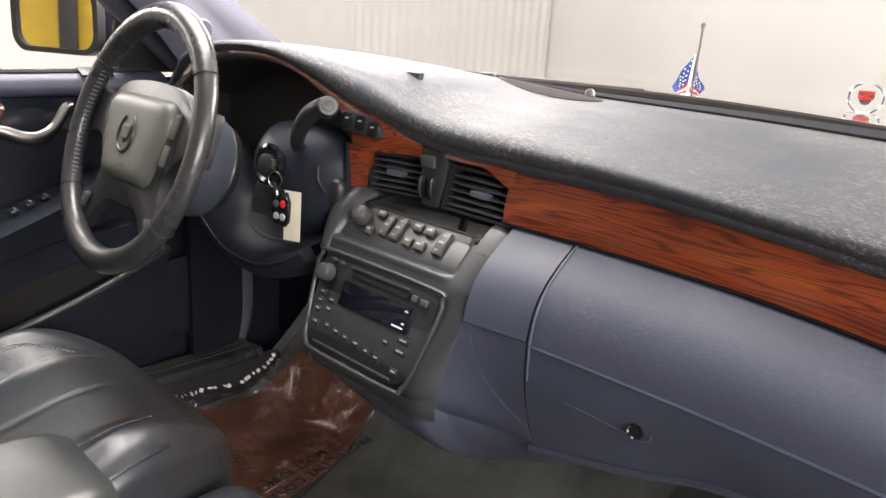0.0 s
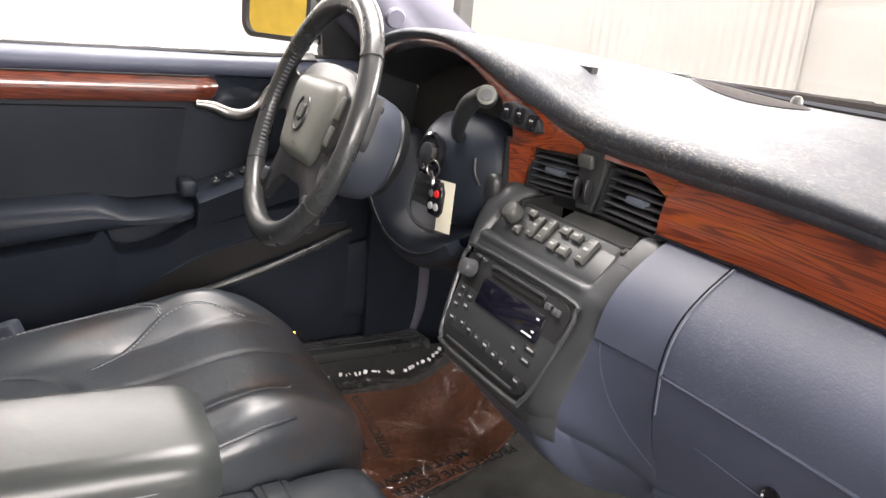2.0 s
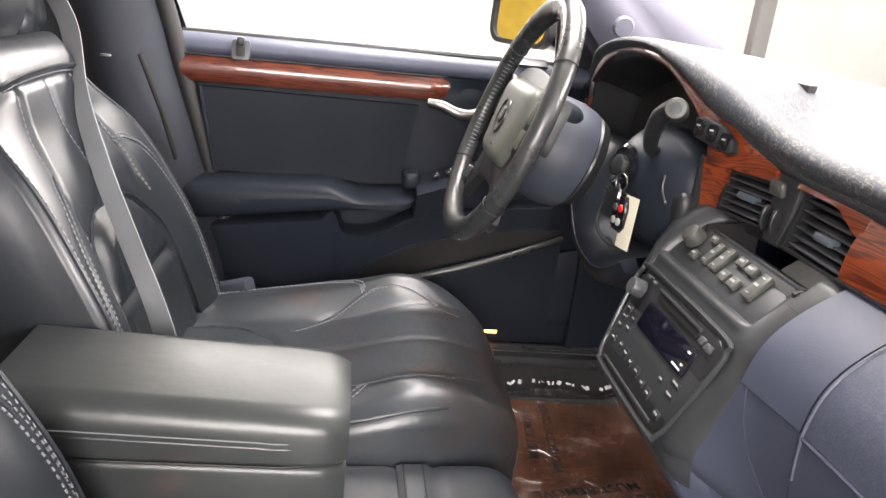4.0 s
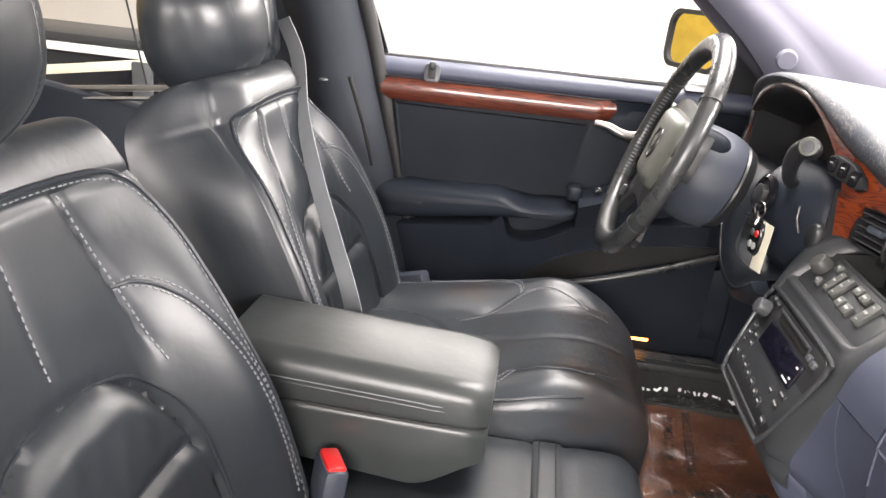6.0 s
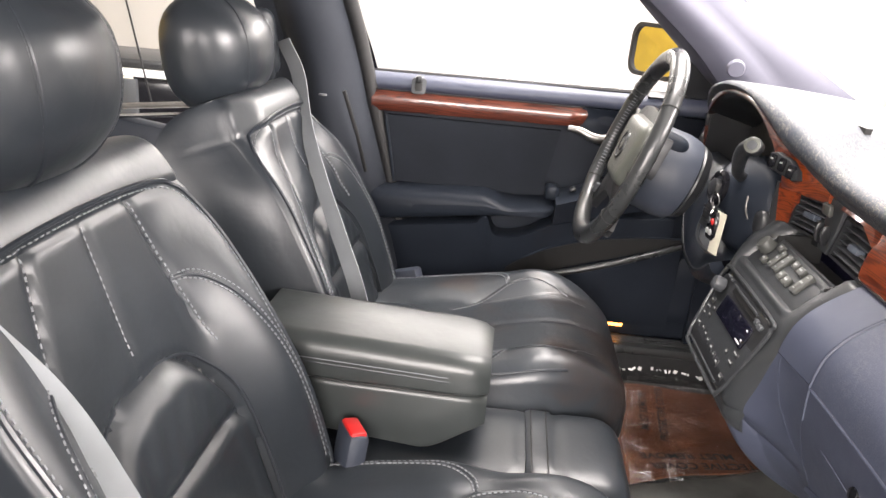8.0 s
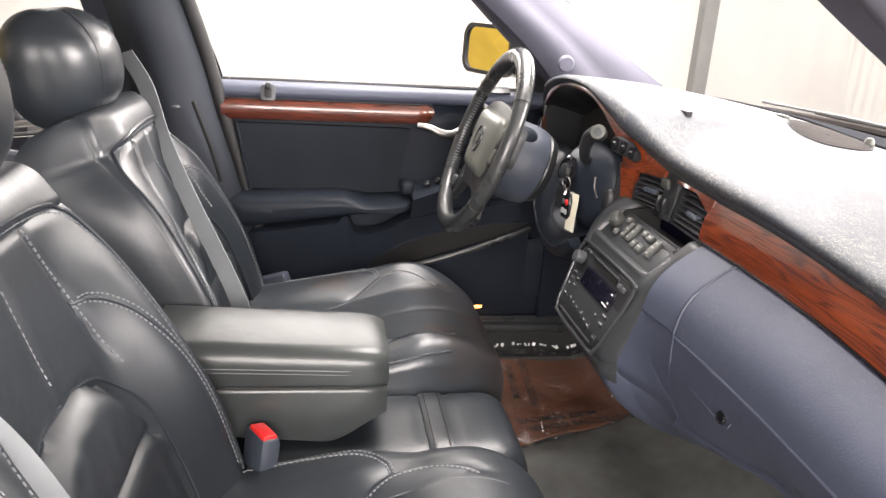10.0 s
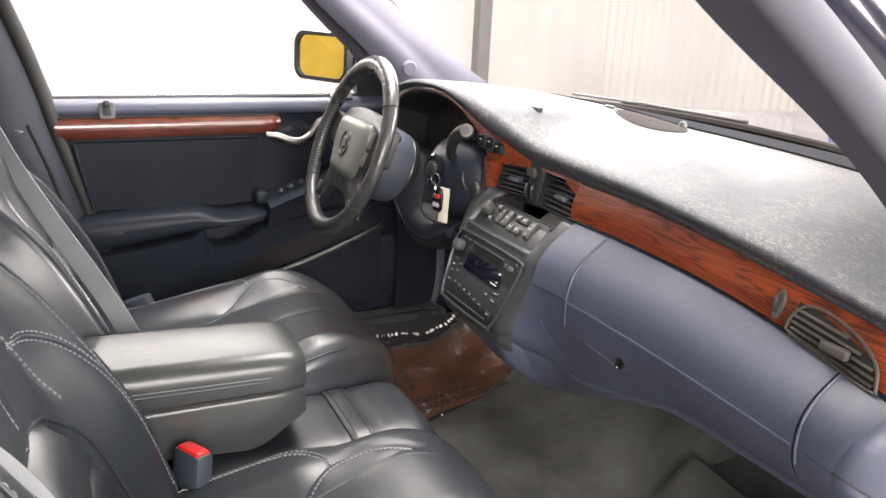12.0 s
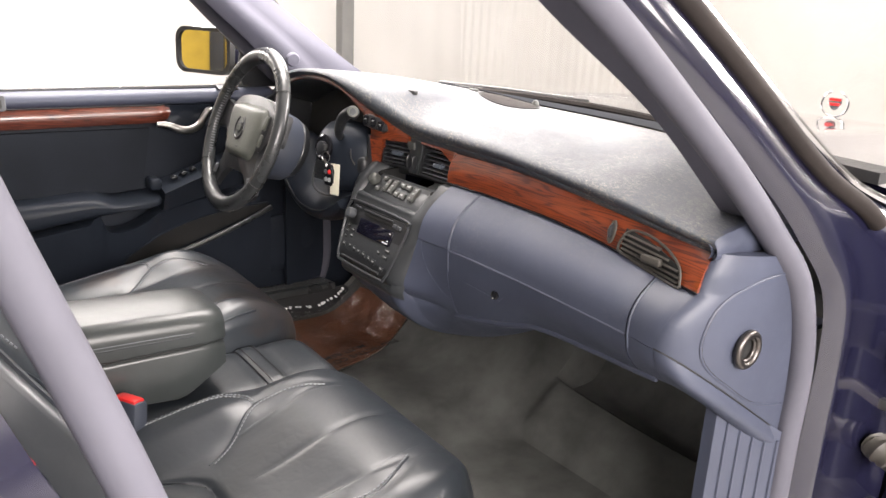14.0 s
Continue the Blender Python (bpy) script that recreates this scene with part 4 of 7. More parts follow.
# instrument hollow: black hood, face and lens
def hollow(u, v):
    x = -0.57 + 0.47 * u
    z, y = OPEN(x)
    return Vector((x, y + 0.004 + 0.11 * v, z - 0.03 * v))
part("binnacle_hood", sheet(hollow, 40, 8, (0, 0, 0.004)), BLACK, dash)
part("instrument_face", sheet(lambda u, v: Vector((-0.58 + 0.49 * u, 0.70 + 0.025 * v, 0.86 + 0.19 * v)), 8, 8, (0, 0.01, 0)), INK_SHADE, dash, "unlit black instrument panel")
part("binnacle_side", sheet(lambda u, v: Vector((-0.140 + 0.004 * v, 0.632 + 0.08 * u, 0.85 + 0.10 * v)), 6, 6, (0.004, 0, 0)), BLACK, dash)
part("binnacle_side", sheet(lambda u, v: Vector((-0.60 - 0.0 * v, 0.63 + 0.09 * u, 0.86 + 0.135 * v)), 6, 6, (-0.008, 0, 0)), BLACK, dash)

# wood and vent at the driver's outer end
part("wood_corner", sheet(lambda u, v: Vector((-0.775 + 0.17 * u, 0.672 - 0.045 * u - 0.004 * math.sin(3.14 * v), 0.915 + (LIP(-0.775 + 0.17 * u)[3] - 0.912) * v)), 14, 8, (0, 0.012, 0)), DOOR_WOOD, dash)
vd = part("round_vent", lathe([(0.034, 0.012), (0.038, 0.010), (0.040, 0.0), (0.034, -0.004), (0.032, 0.0)], frame_at((-0.70, 0.65, 0.905), (1, -0.25, 0), (0, 0.2, 1)), 28), BLACK, dash)
for k in range(4):
    part("vent_slat", rbox(0.055, 0.018, 0.003, 0.001, at(-0.70, 0.652, 0.888 + 0.011 * k, 15, 0, -14)), BLACK, vd)
part("dimmer_button", rbox(0.022, 0.008, 0.03, 0.002, at(-0.612, 0.628, 0.975, 0, 0, -14)), BLACK, dash)

# centre vents and the hazard pillar between them


def vent(cx, cy, cz, w, h, skew, parent, slats=5, tab_x=0.0):
    """A louvred outlet: dark well, frame, slats, slider tab."""
    m = frame_at((cx, cy, cz), (1, skew, 0), (0, 0.22, 1))
    outer = [(-w / 2, -h / 2), (w / 2, -h / 2), (w / 2, h * 0.05), (w / 2 - 0.004, h * 0.22), (w / 2 - 0.012, h * 0.35), (w / 2 - 0.026, h * 0.45), (w / 2 - 0.048, h / 2), (-w / 2, h / 2)] if tab_x >= 0 else [(-w / 2 + 0.006, -h / 2), (w / 2, -h / 2), (w / 2, 0.0), (w / 2, h * 0.3), (w / 2, h / 2), (-w / 2, h / 2 - 0.004)]
    inner = [(x * 0.93, y * 0.88) for x, y in outer]
    fr = part("vent_frame", loop_frame(outer, inner, 0.03, m), BLACK, parent)
    part("vent_well", plate([(x * 0.95, y * 0.9) for x, y in outer], 0.004, m @ at(0, 0, -0.032)), INK_SHADE, fr, smooth=False)
    for k in range(slats):
        yy = -h * 0.40 + h * 0.80 * (k + 0.5) / slats
        ww = w * (0.9 if yy < h * 0.2 or tab_x < 0 else 0.72)
        part("vent_slat", rbox(ww, 0.0028, 0.024, 0.001, m @ at(0 if ww > 0.85 * w else -w * 0.09, yy, -0.014, 14, 0, 0)), GREY, fr)
    part("vent_tab", rbox(0.030, 0.010, 0.014, 0.003, m @ at(tab_x if tab_x > 0 else 0.0, 0.0, -0.003)), TAB, fr, "grey slider tab")
    return fr


vent(-0.068, 0.668, 0.915, 0.096, 0.056, 0.22, dash, 5, -0.001)
vent(0.087, 0.670, 0.914, 0.122, 0.060, -0.03, dash, 5, 0.002)
part("vent_surround", sheet(lambda u, v: Vector((-0.125 + 0.27 * u, 0.705 - 0.02 * (1 - step(0, 0.5, u)), 0.865 + 0.085 * v)), 16, 6, (0, 0.01, 0)), BLACK, dash)
part("wood_over_vent", sheet(lambda u, v: Vector((0.025 + 0.118 * u, 0.672 - 0.004, 0.0)) + Vector((0, 0.006 * v, (0.951 - 0.02 * step(0.55, 1.0, u)) + (LIP(0.025 + 0.118 * u)[3] + 0.003 - (0.951 - 0.02 * step(0.55, 1.0, u))) * v)), 16, 4, (0, 0.01, 0)), WOOD, dash)
hz = part("hazard_pillar", plate([(-0.012, -0.036), (0.017, -0.036), (0.024, 0.0), (0.024, 0.040), (-0.020, 0.040), (-0.019, 0.0)], 0.02, frame_at((0.001, 0.668, 0.918), (1, 0.05, 0), (0, 0.12, 1)), 0.003), STACK, dash)
part("hazard_button", rbox(0.026, 0.008, 0.018, 0.004, at(0.003, 0.6605, 0.944, 7, 0, 2)), KEYCAP, hz, "grey hazard light button")
for sx in (-0.007, 0.014):
    part("thumbwheel", lathe([(0.010, -0.003), (0.012, -0.002), (0.012, 0.002), (0.010, 0.003)], at(sx, 0.6605, 0.908, 0, 90, 0) @ Matrix.Diagonal((1.25, 0.55, 0.9, 1)), 20), BLACK, hz)

# centre stack
def stack_half(s):
    return 0.112 + 0.028 * step(0, 0.75, s)
# spine of the stack: s 0 at its foot, 1 at its top edge under the vents
SP = lerp_table([(0.0, 0.640, 0.628), (0.10, 0.570, 0.652), (0.22, 0.537, 0.690), (0.62, 0.584, 0.806), (0.70, 0.594, 0.822), (0.95, 0.652, 0.880), (1.0, 0.668, 0.884)])


def stack(u, v):
    y, z = SP(v)
    w = stack_half(v)
    a = -1 + 2 * u
    edge = max(0.0, abs(a) - 0.8) / 0.2
    fall = 0.035 if a < 0 else 0.020 - 0.014 * step(0.30, 0.55, v)
    return Vector((0.006 + w * a + 0.013 * max(0.0, a) ** 2 * step(-0.1, 0.3, v), y + fall * edge ** 2.2, z - 0.006 * edge ** 2))


def console(u, v):
    """The stack with the shallow dish of the climate controls pressed into its slope."""
    s = 0.165 + 0.742 * v
    p = stack(u, s)
    inx = step(-0.124, -0.112, p.x) * (1 - step(0.106, 0.120, p.x))
    d = -0.0055 * inx * step(0.715, 0.745, s) + 0.0035 * math.exp(-((s - 0.70) / 0.022) ** 2) * inx
    return p + Vector((0, -0.70, 0.71)) * d


part("radio_console", sheet(console, 84, 110, lambda u, v: console(u, v) + Vector((0, 0.004, -0.022))), STACK, dash, "dark grey centre stack housing")
part("console_cheek", sheet(lambda u, v: stack(0.8975 + 0.1025 * u, 0.84 + 0.16 * v) + Vector((0, 0, 0.0006)), 10, 16, (0, 0.003, -0.006)), STACK, dash)
HORN = lerp_table([(0.0, -0.122, 0.582, 0.806, 0.012), (0.25, -0.130, 0.602, 0.842, 0.020), (0.5, -0.136, 0.628, 0.872, 0.029), (0.7, -0.138, 0.650, 0.890, 0.034), (0.84, -0.136, 0.664, 0.893, 0.036), (0.94, -0.136, 0.676, 0.884, 0.036), (1.0, -0.136, 0.680, 0.850, 0.036)])


def horn(u, v):
    """The raised left shoulder of the console, folding over at its top."""
    x, y, z, w = HORN(v)
    a = -1 + 2 * u
    return Vector((x + w * a, y + 0.014 * abs(a) ** 3, z - 0.45 * w * abs(a) ** 2.6))


part("stack_horn", sheet(horn, 18, 40, (0, 0.02, -0.012)), STACK, dash)
# open bin under the vents, coloured black for the shade inside it
part("bin_floor", sheet(lambda u, v: Vector((-0.11 + 0.245 * u, 0.625 + 0.09 * v, 0.826 + 0.01 * v)), 6, 4, (0, 0, -0.005)), INK_SHADE, dash)
part("bin_wall", sheet(lambda u, v: Vector((0.1185, 0.632 + 0.08 * u, 0.826 + (0.040 + 0.030 * u) * v)), 6, 4, (0.004, 0, 0)), INK_SHADE, dash)
part("bin_wall", sheet(lambda u, v: Vector((-0.089, 0.638 + 0.07 * u, 0.826 + (0.046 + 0.008 * u) * v)), 6, 4, (-0.004, 0, 0)), INK_SHADE, dash)
part("bin_lip", tube([console(0.17 + 0.725 * k / 20, 1.0) + Vector((0, 0.001, -0.001)) for k in range(21)], 0.003, 8), STACK, dash)
RM = frame_at((0.006, (SP(0.22)[0] + SP(0.62)[0]) / 2 - 0.004, (SP(0.22)[1] + SP(0.62)[1]) / 2), (1, 0, 0), (0, SP(0.62)[0] - SP(0.22)[0], SP(0.62)[1] - SP(0.22)[1]))
radio = part("radio", plate([(-0.100, -0.040), (-0.094, -0.056), (-0.080, -0.064), (0.080, -0.064), (0.096, -0.056), (0.104, -0.03), (0.114, 0.035), (0.112, 0.052), (0.095, 0.060), (-0.095, 0.060), (-0.114, 0.052), (-0.116, 0.035)], 0.02, RM, 0.003), BLACK, dash, "black radio and tape unit with a dark display")
bez_o = [(-0.104, -0.045), (-0.094, -0.063), (-0.076, -0.070), (0.078, -0.070), (0.098, -0.063), (0.108, -0.035), (0.119, 0.035), (0.117, 0.056), (0.098, 0.066), (-0.098, 0.066), (-0.119, 0.056), (-0.121, 0.035)]
part("bezel", tube([RM @ Vector((p.x, p.y, 0.001)) for p in smooth_line([(x, y, 0) for x, y in bez_o], 4, True)], 0.0032, 8, True), STACK, radio)
part("display", plate(rounded(0.135, 0.034, 0.003, 3, 0.012, 0.018), 0.004, RM @ at(0, 0, 0.0035), 0.001), SCREEN, radio, "dark glossy radio display")
part("tape_slot", plate(rounded(0.112, 0.011, 0.003, 3, 0.008, 0.048), 0.004, RM @ at(0, 0, 0.003), 0.001), INK_SHADE, radio)
part("slot_lip", tube([RM @ Vector((-0.05 + 0.116 * i / 8, 0.0545, 0.004)) for i in range(9)], 0.0022, 6), STACK, radio)
part("volume_knob", cyl(0.0125, 0.011, 0.018, RM @ at(-0.091, 0.036, 0.010), 24, 0.002), GREY, radio, "round grey volume knob")
for px, py, w, h in ((-0.088, 0.056, 0.010, 0.004), (-0.072, 0.055, 0.008, 0.004), (0.076, 0.047, 0.010, 0.008), (0.092, 0.046, 0.012, 0.008)):
    part("button", rbox(w, h, 0.006, 0.0015, RM @ at(px, py, 0.003)), GREY, radio)
for px, py, w, h in ((-0.092, 0.008, 0.012, 0.009), (-0.092, -0.004, 0.012, 0.009), (-0.092, -0.016, 0.012, 0.009), (-0.070, 0.002, 0.014, 0.009), (-0.070, -0.011, 0.014, 0.009), (-0.088, -0.034, 0.014, 0.009), (-0.062, -0.032, 0.010, 0.009), (-0.042, -0.034, 0.013, 0.012), (-0.022, -0.036, 0.010, 0.009), (0.0, -0.037, 0.013, 0.012), (0.022, -0.040, 0.010, 0.009), (0.042, -0.042, 0.013, 0.012), (0.050, -0.018, 0.012, 0.009), (0.078, -0.008, 0.022, 0.009), (0.078, -0.022, 0.022, 0.009), (0.078, -0.048, 0.014, 0.009)):
    part("button", rbox(w, h, 0.004, 0.0012, RM @ at(px, py, 0.0002)), BLACK, radio)
    part("button_mark", rbox(w * 0.55, 0.0022, 0.0006, 0, RM @ at(px, py + 0.001, 0.0024)), DIM_PRINT, radio, smooth=False)
part("faint_line", rbox(0.05, 0.003, 0.001, 0.0003, RM @ at(-0.03, -0.012, 0.0005)), STACK, radio)
for px, py, w in ((0.062, 0.006, 0.02), (0.070, 0.028, 0.006), (0.070, 0.012, 0.005)):
    part("display_mark", rbox(w, 0.0022, 0.0005, 0, RM @ at(px, py, 0.0038)), WHITE, radio, smooth=False)
part("lower_lip", tube([RM @ Vector((-0.078 + 0.156 * i / 8, -0.058, 0.004)) for i in range(9)], 0.002, 6), STACK, radio)
# climate controls on the sloping shelf
HM = frame_at((0.006, (SP(0.72)[0] + SP(0.93)[0]) / 2 - 0.003, (SP(0.72)[1] + SP(0.93)[1]) / 2 + 0.001), (1, 0, 0), (0, SP(0.93)[0] - SP(0.72)[0], SP(0.93)[1] - SP(0.72)[1]))
hv = part("climate_panel", plate(rounded(0.222, 0.046, 0.012, 5), 0.003, HM @ at(0, -0.009, -0.0045), 0.001), STACK, dash, "climate control panel with raised buttons")
part("knob", cyl(0.0145, 0.0120, 0.018, HM @ at(-0.088, 0.004, 0.005), 28, 0.003), KEYCAP, hv, "round black control knob")
for px, py, w, h in ((-0.058, 0.017, 0.014, 0.011), (-0.062, -0.012, 0.013, 0.012), (-0.036, 0.002, 0.013, 0.032), (-0.014, 0.003, 0.015, 0.034), (0.016, 0.014, 0.017, 0.012), (0.038, 0.013, 0.017, 0.012), (0.014, -0.010, 0.015, 0.014), (0.036, -0.010, 0.017, 0.014), (0.068, 0.002, 0.016, 0.034)):
    part("button", rbox(w, h, 0.008, 0.002, HM @ at(px, py, -0.0015)), KEYCAP, hv)
    part("button_mark", rbox(w * 0.5, 0.003, 0.0006, 0, HM @ at(px, py + 0.001, 0.0027)), DIM_PRINT, hv, smooth=False)
    if h > 0.02:
        for dy in (-0.011, 0.011):
            part("button_mark", rbox(w * 0.35, 0.0016, 0.0006, 0, HM @ at(px, py + dy, 0.0027)), DIM_PRINT, hv, smooth=False)

# passenger face: shelf beside the stack, glove box lid, lower roll
CRE = lerp_table([(0.10, 0.578, 0.785), (0.16, 0.579, 0.786), (0.25, 0.587, 0.787), (0.45, 0.592, 0.784), (0.69, 0.587, 0.779), (0.745, 0.587, 0.775), (0.77, 0.60, 0.772)])
LOW = lerp_table([(0.08, 0.60, 0.612), (0.15, 0.615, 0.622), (0.25, 0.625, 0.638), (0.37, 0.632, 0.664), (0.46, 0.636, 0.690), (0.60, 0.636, 0.700), (0.69, 0.634, 0.704), (0.78, 0.644, 0.704)])


def face(x, v):
    """Down the passenger face at x: v 0 under the wood, 1 at the crease."""
    z0, y0 = WB(max(x, 0.135))
    y1, z1 = CRE(x)
    return Vector((x, y0 + 0.004 + (y1 - y0 - 0.004) * v - 0.034 * math.sin(math.pi * v) * (1 - 0.25 * v) * 0.75, z0 - 0.001 + (z1 - z0 + 0.001) * v))


def under(x, v):
    y0, z0 = CRE(x)
    y1, z1 = LOW(x)
    return Vector((x, y0 + (y1 - y0) * v - 0.012 * math.sin(math.pi * v), z0 + (z1 - z0) * v))


def panel(name, x0, x1, fn, material, v0=0.0, v1=1.0, nu=20, nv=16, label=""):
    return part(name, sheet(lambda u, v: fn(x0 + (x1 - x0) * u, v0 + (v1 - v0) * v), nu, nv, (0, 0.014, 0.002)), material, dash, label)


panel("shelf_panel", 0.156, 0.2445, face, BLUE, label="slate blue soft dash panel")
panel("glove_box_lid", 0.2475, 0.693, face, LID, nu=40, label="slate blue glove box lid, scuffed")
def end_x(v):
    return 0.769 - 0.024 * v
part("end_panel", sheet(lambda u, v: face(0.696 + (end_x(v) - 0.696) * u, v), 20, 16, (0, 0.014, 0.002)), BLUE, dash)
panel("glove_box_lower", 0.2475, 0.693, under, BLUE, nu=40, v0=0.015)
panel("end_lower", 0.696, 0.745, under, BLUE, v0=0.015)
part("seam_backing", sheet(lambda u, v: (face(0.236 + 0.50 * u, v * 2) if v < 0.5 else under(0.236 + 0.50 * u, v * 2 - 1)) + Vector((0, 0.008, 0.002)), 30, 24, (0, 0.004, 0)), RUBBER, dash)
for x in (0.246, 0.6945):
    part("seam_bead", tube([face(x + 0.0035, k / 16) + Vector((0, -0.0005, 0)) for k in range(17)] + [under(x + 0.0035, k / 10) for k in range(1, 4)], 0.0019, 6), BLUE, dash)
part("seam_bead", tube([under(0.25 + 0.443 * k / 30, 0.02) for k in range(31)], 0.0022, 6), BLUE, dash)
part("lid_lip", tube([under(0.24 + 0.485 * k / 30, 0.98) for k in range(31)], 0.006, 8), BLUE, dash)
LK = under(0.385, 0.42)
LM = frame_at(LK + Vector((-0.036, -0.0005, 0.002)), (1, 0.03, -0.06), (0, 0.25, 1))
lk = part("latch_recess", tube([LM @ Vector((x, y, 0)) for x, y in rounded(0.105, 0.016, 0.007, 6)], 0.0008, 6, True), BLUE, dash)
part("lock_cylinder", lathe([(0.0, 0.001), (0.0065, 0.001), (0.008, 0.0025), (0.009, -0.002)], frame_at(LK + Vector((0.0, -0.002, 0)), (1, 0, 0), (0, 0.25, 1)), 20), GLOSS_BLACK, lk, "small round black lock")
# smooth underside: a duct that hangs down over the tunnel, then the glove box floor
HANG = lerp_table([(-0.14, 0.585), (-0.08, 0.50), (0.0, 0.455), (0.08, 0.440), (0.15, 0.450), (0.22, 0.500), (0.29, 0.590), (0.36, 0.665), (0.45, 0.700), (0.75, 0.705)])


def belly(u, v):
    x = -0.128 + 0.873 * u
    if x < 0.118:
        p = stack((x - 0.006 + stack_half(0.168)) / (2 * stack_half(0.168)), 0.168)
    elif x < 0.2455:
        p = flank((x - 0.118) / 0.1275, 1.0)
    else:
        p = under(x, 1.0)
    z = HANG(x)
    b, c, d = Vector((p.x, p.y + 0.03, p.z - 0.55 * (p.z - z))), Vector((p.x, p.y + 0.26, z)), Vector((p.x, 1.10, 0.60 + 0.1 * step(0.2, 0.4, x)))
    return p * (1 - v) ** 3 + b * 3 * v * (1 - v) ** 2 + c * 3 * v * v * (1 - v) + d * v ** 3


def flank(u, v):
    """Smooth side between stack and glove box, swelling downwards."""
    q = 0.58 - 0.46 * v
    ey, ez = SP(q)
    a = stack(1.0, q) + Vector((0.001, 0.002, 0))
    b = under(0.2455, v)
    p = a.lerp(b, u)
    cy, cz = CRE(p.x)
    p = p.lerp(Vector((p.x, cy, cz - 0.001)), (1 - v) ** 5)
    return p + Vector((0, 0.010 * math.sin(math.pi * u) * v, 0))
part("flank_seam", tube([flank(uu, vv) + Vector((0, 0.0005, 0)) for uu, vv in ((0.10, 0.03), (0.14, 0.14), (0.26, 0.30), (0.46, 0.48), (0.72, 0.64), (0.98, 0.76))], 0.0012, 6), BLUE, dash)
part("stack_flank", sheet(flank, 16, 20, (0, 0.012, 0)), BLUE, dash)
part("dash_belly", sheet(belly, 90, 24, (0, 0.004, 0.010)), BLUE, dash, "smooth slate blue dash underside")
# passenger side cap with its ring
END_IN = [Vector((0.7735, 0.658, 0.918)), Vector((0.7735, 0.642, 0.888))] + [face(end_x(k / 12), k / 12) for k in range(13)]
END_LOW = [under(0.745, k / 10) for k in range(11)]


def along(line, v):
    k = min(int(v * (len(line) - 1)), len(line) - 2)
    return line[k].lerp(line[k + 1], v * (len(line) - 1) - k)


def swing(p, q, u):
    """From the dash face round its rounded corner to the door frame."""
    r = p.lerp(q, u * u)
    return Vector((p.x + (q.x - p.x) * (1 - (1 - u) ** 2), r.y, r.z))


def cap(u, v):
    return swing(along(END_IN, v), Vector((0.812, 0.831 + 0.034 * v, 0.898 - 0.313 * v)), u)


def cap_roll(u, v):
    """The rounded lower edge of the end panel."""
    p = swing(along(END_LOW, v), Vector((0.812 - 0.012 * v * v, 0.865 + 0.008 * v, 0.584 - 0.05 * v)), u)
    return p + Vector((0.007, -0.004, 0)) * math.sin(math.pi * v) * step(0.0, 0.3, u)


CAP_GRID = [cap(i / 60, j / 60) for i in range(61) for j in range(61)]


def on_cap(y, z, out=0.0):
    q = min(CAP_GRID, key=lambda c: (c.y - y) ** 2 + (c.z - z) ** 2)
    return Vector((q.x + out, y, z))


RING = on_cap(0.722, 0.768)
cap_mesh = sheet(cap, 80, 80, (-0.02, 0.01, 0))
bmesh.ops.delete(cap_mesh, geom=[g for g in cap_mesh.faces if math.hypot(g.calc_center_median().y - RING.y, g.calc_center_median().z - RING.z) < 0.021], context="FACES")
side_cap = part("side_cap", cap_mesh, BLUE, dash, "slate blue dash end panel")
part("cap_lower", sheet(cap_roll, 30, 14, (-0.02, 0.01, 0.004)), BLUE, dash)
part("cap_groove", tube([cap(k / 30, 1.0) + Vector((0.0005, 0, 0)) for k in range(31)], 0.0014, 6), INK_SHADE, side_cap)
inset = [on_cap(q.y, q.z) for q in smooth_line([(0, 0.83, 0.876), (0, 0.745, 0.874), (0, 0.682, 0.858), (0, 0.645, 0.83), (0, 0.632, 0.785), (0, 0.65, 0.748), (0, 0.695, 0.712), (0, 0.753, 0.673), (0, 0.803, 0.655), (0, 0.845, 0.645)], 8)]
part("cap_bead", tube(inset, 0.0022, 6), BLUE, side_cap)
part("cap_groove", tube([q + Vector((0.0004, 0.003, 0)) for q in inset], 0.0012, 6), INK_SHADE, side_cap)


def ring_at(r, out):
    return [RING + Vector((out, r * math.cos(a), r * math.sin(a))) for a in [2 * math.pi * k / 40 for k in range(40)]]


part("grommet_ring", tube(ring_at(0.025, 0.004), 0.006, 12, True), DARK_STEEL, side_cap, "worn metal ring with a dark hollow centre")
part("inner_ring", tube(ring_at(0.019, 0.002), 0.0035, 10, True), DARK_STEEL, side_cap)
part("ring_hollow", lathe([(0.024, 0.0), (0.0195, -0.004), (0.0185, -0.04), (0.0, -0.042)], Matrix.Translation(RING) @ at(0, 0, 0, 0, 90, 0), 28), INK_SHADE, side_cap)
# vent in the wood at the passenger's end
def vent_line(x, t):
    return band((x - 0.138) / 0.636, t, push=0.004)
pv_out = [vent_line(p.x, p.y) for p in smooth_line([(0.612, 0.16, 0), (0.622, 0.55, 0), (0.64, 0.70, 0), (0.675, 0.70, 0), (0.71, 0.58, 0), (0.735, 0.36, 0), (0.742, 0.05, 0), (0.738, -0.07, 0), (0.68, -0.06, 0), (0.62, 0.03, 0)], 4, True)]
pv = part("end_vent", tube(pv_out, 0.0022, 6, True), BEIGE_GREY, dash, "taupe louvred outlet set in the wood")
part("vent_well", sheet(lambda u, v: vent_line(0.618 + 0.118 * u, -0.02 + (0.66 - 0.30 * u * u) * v) + Vector((0, 0.001, 0)), 12, 8, (0, 0.002, 0)), INK_SHADE, pv)
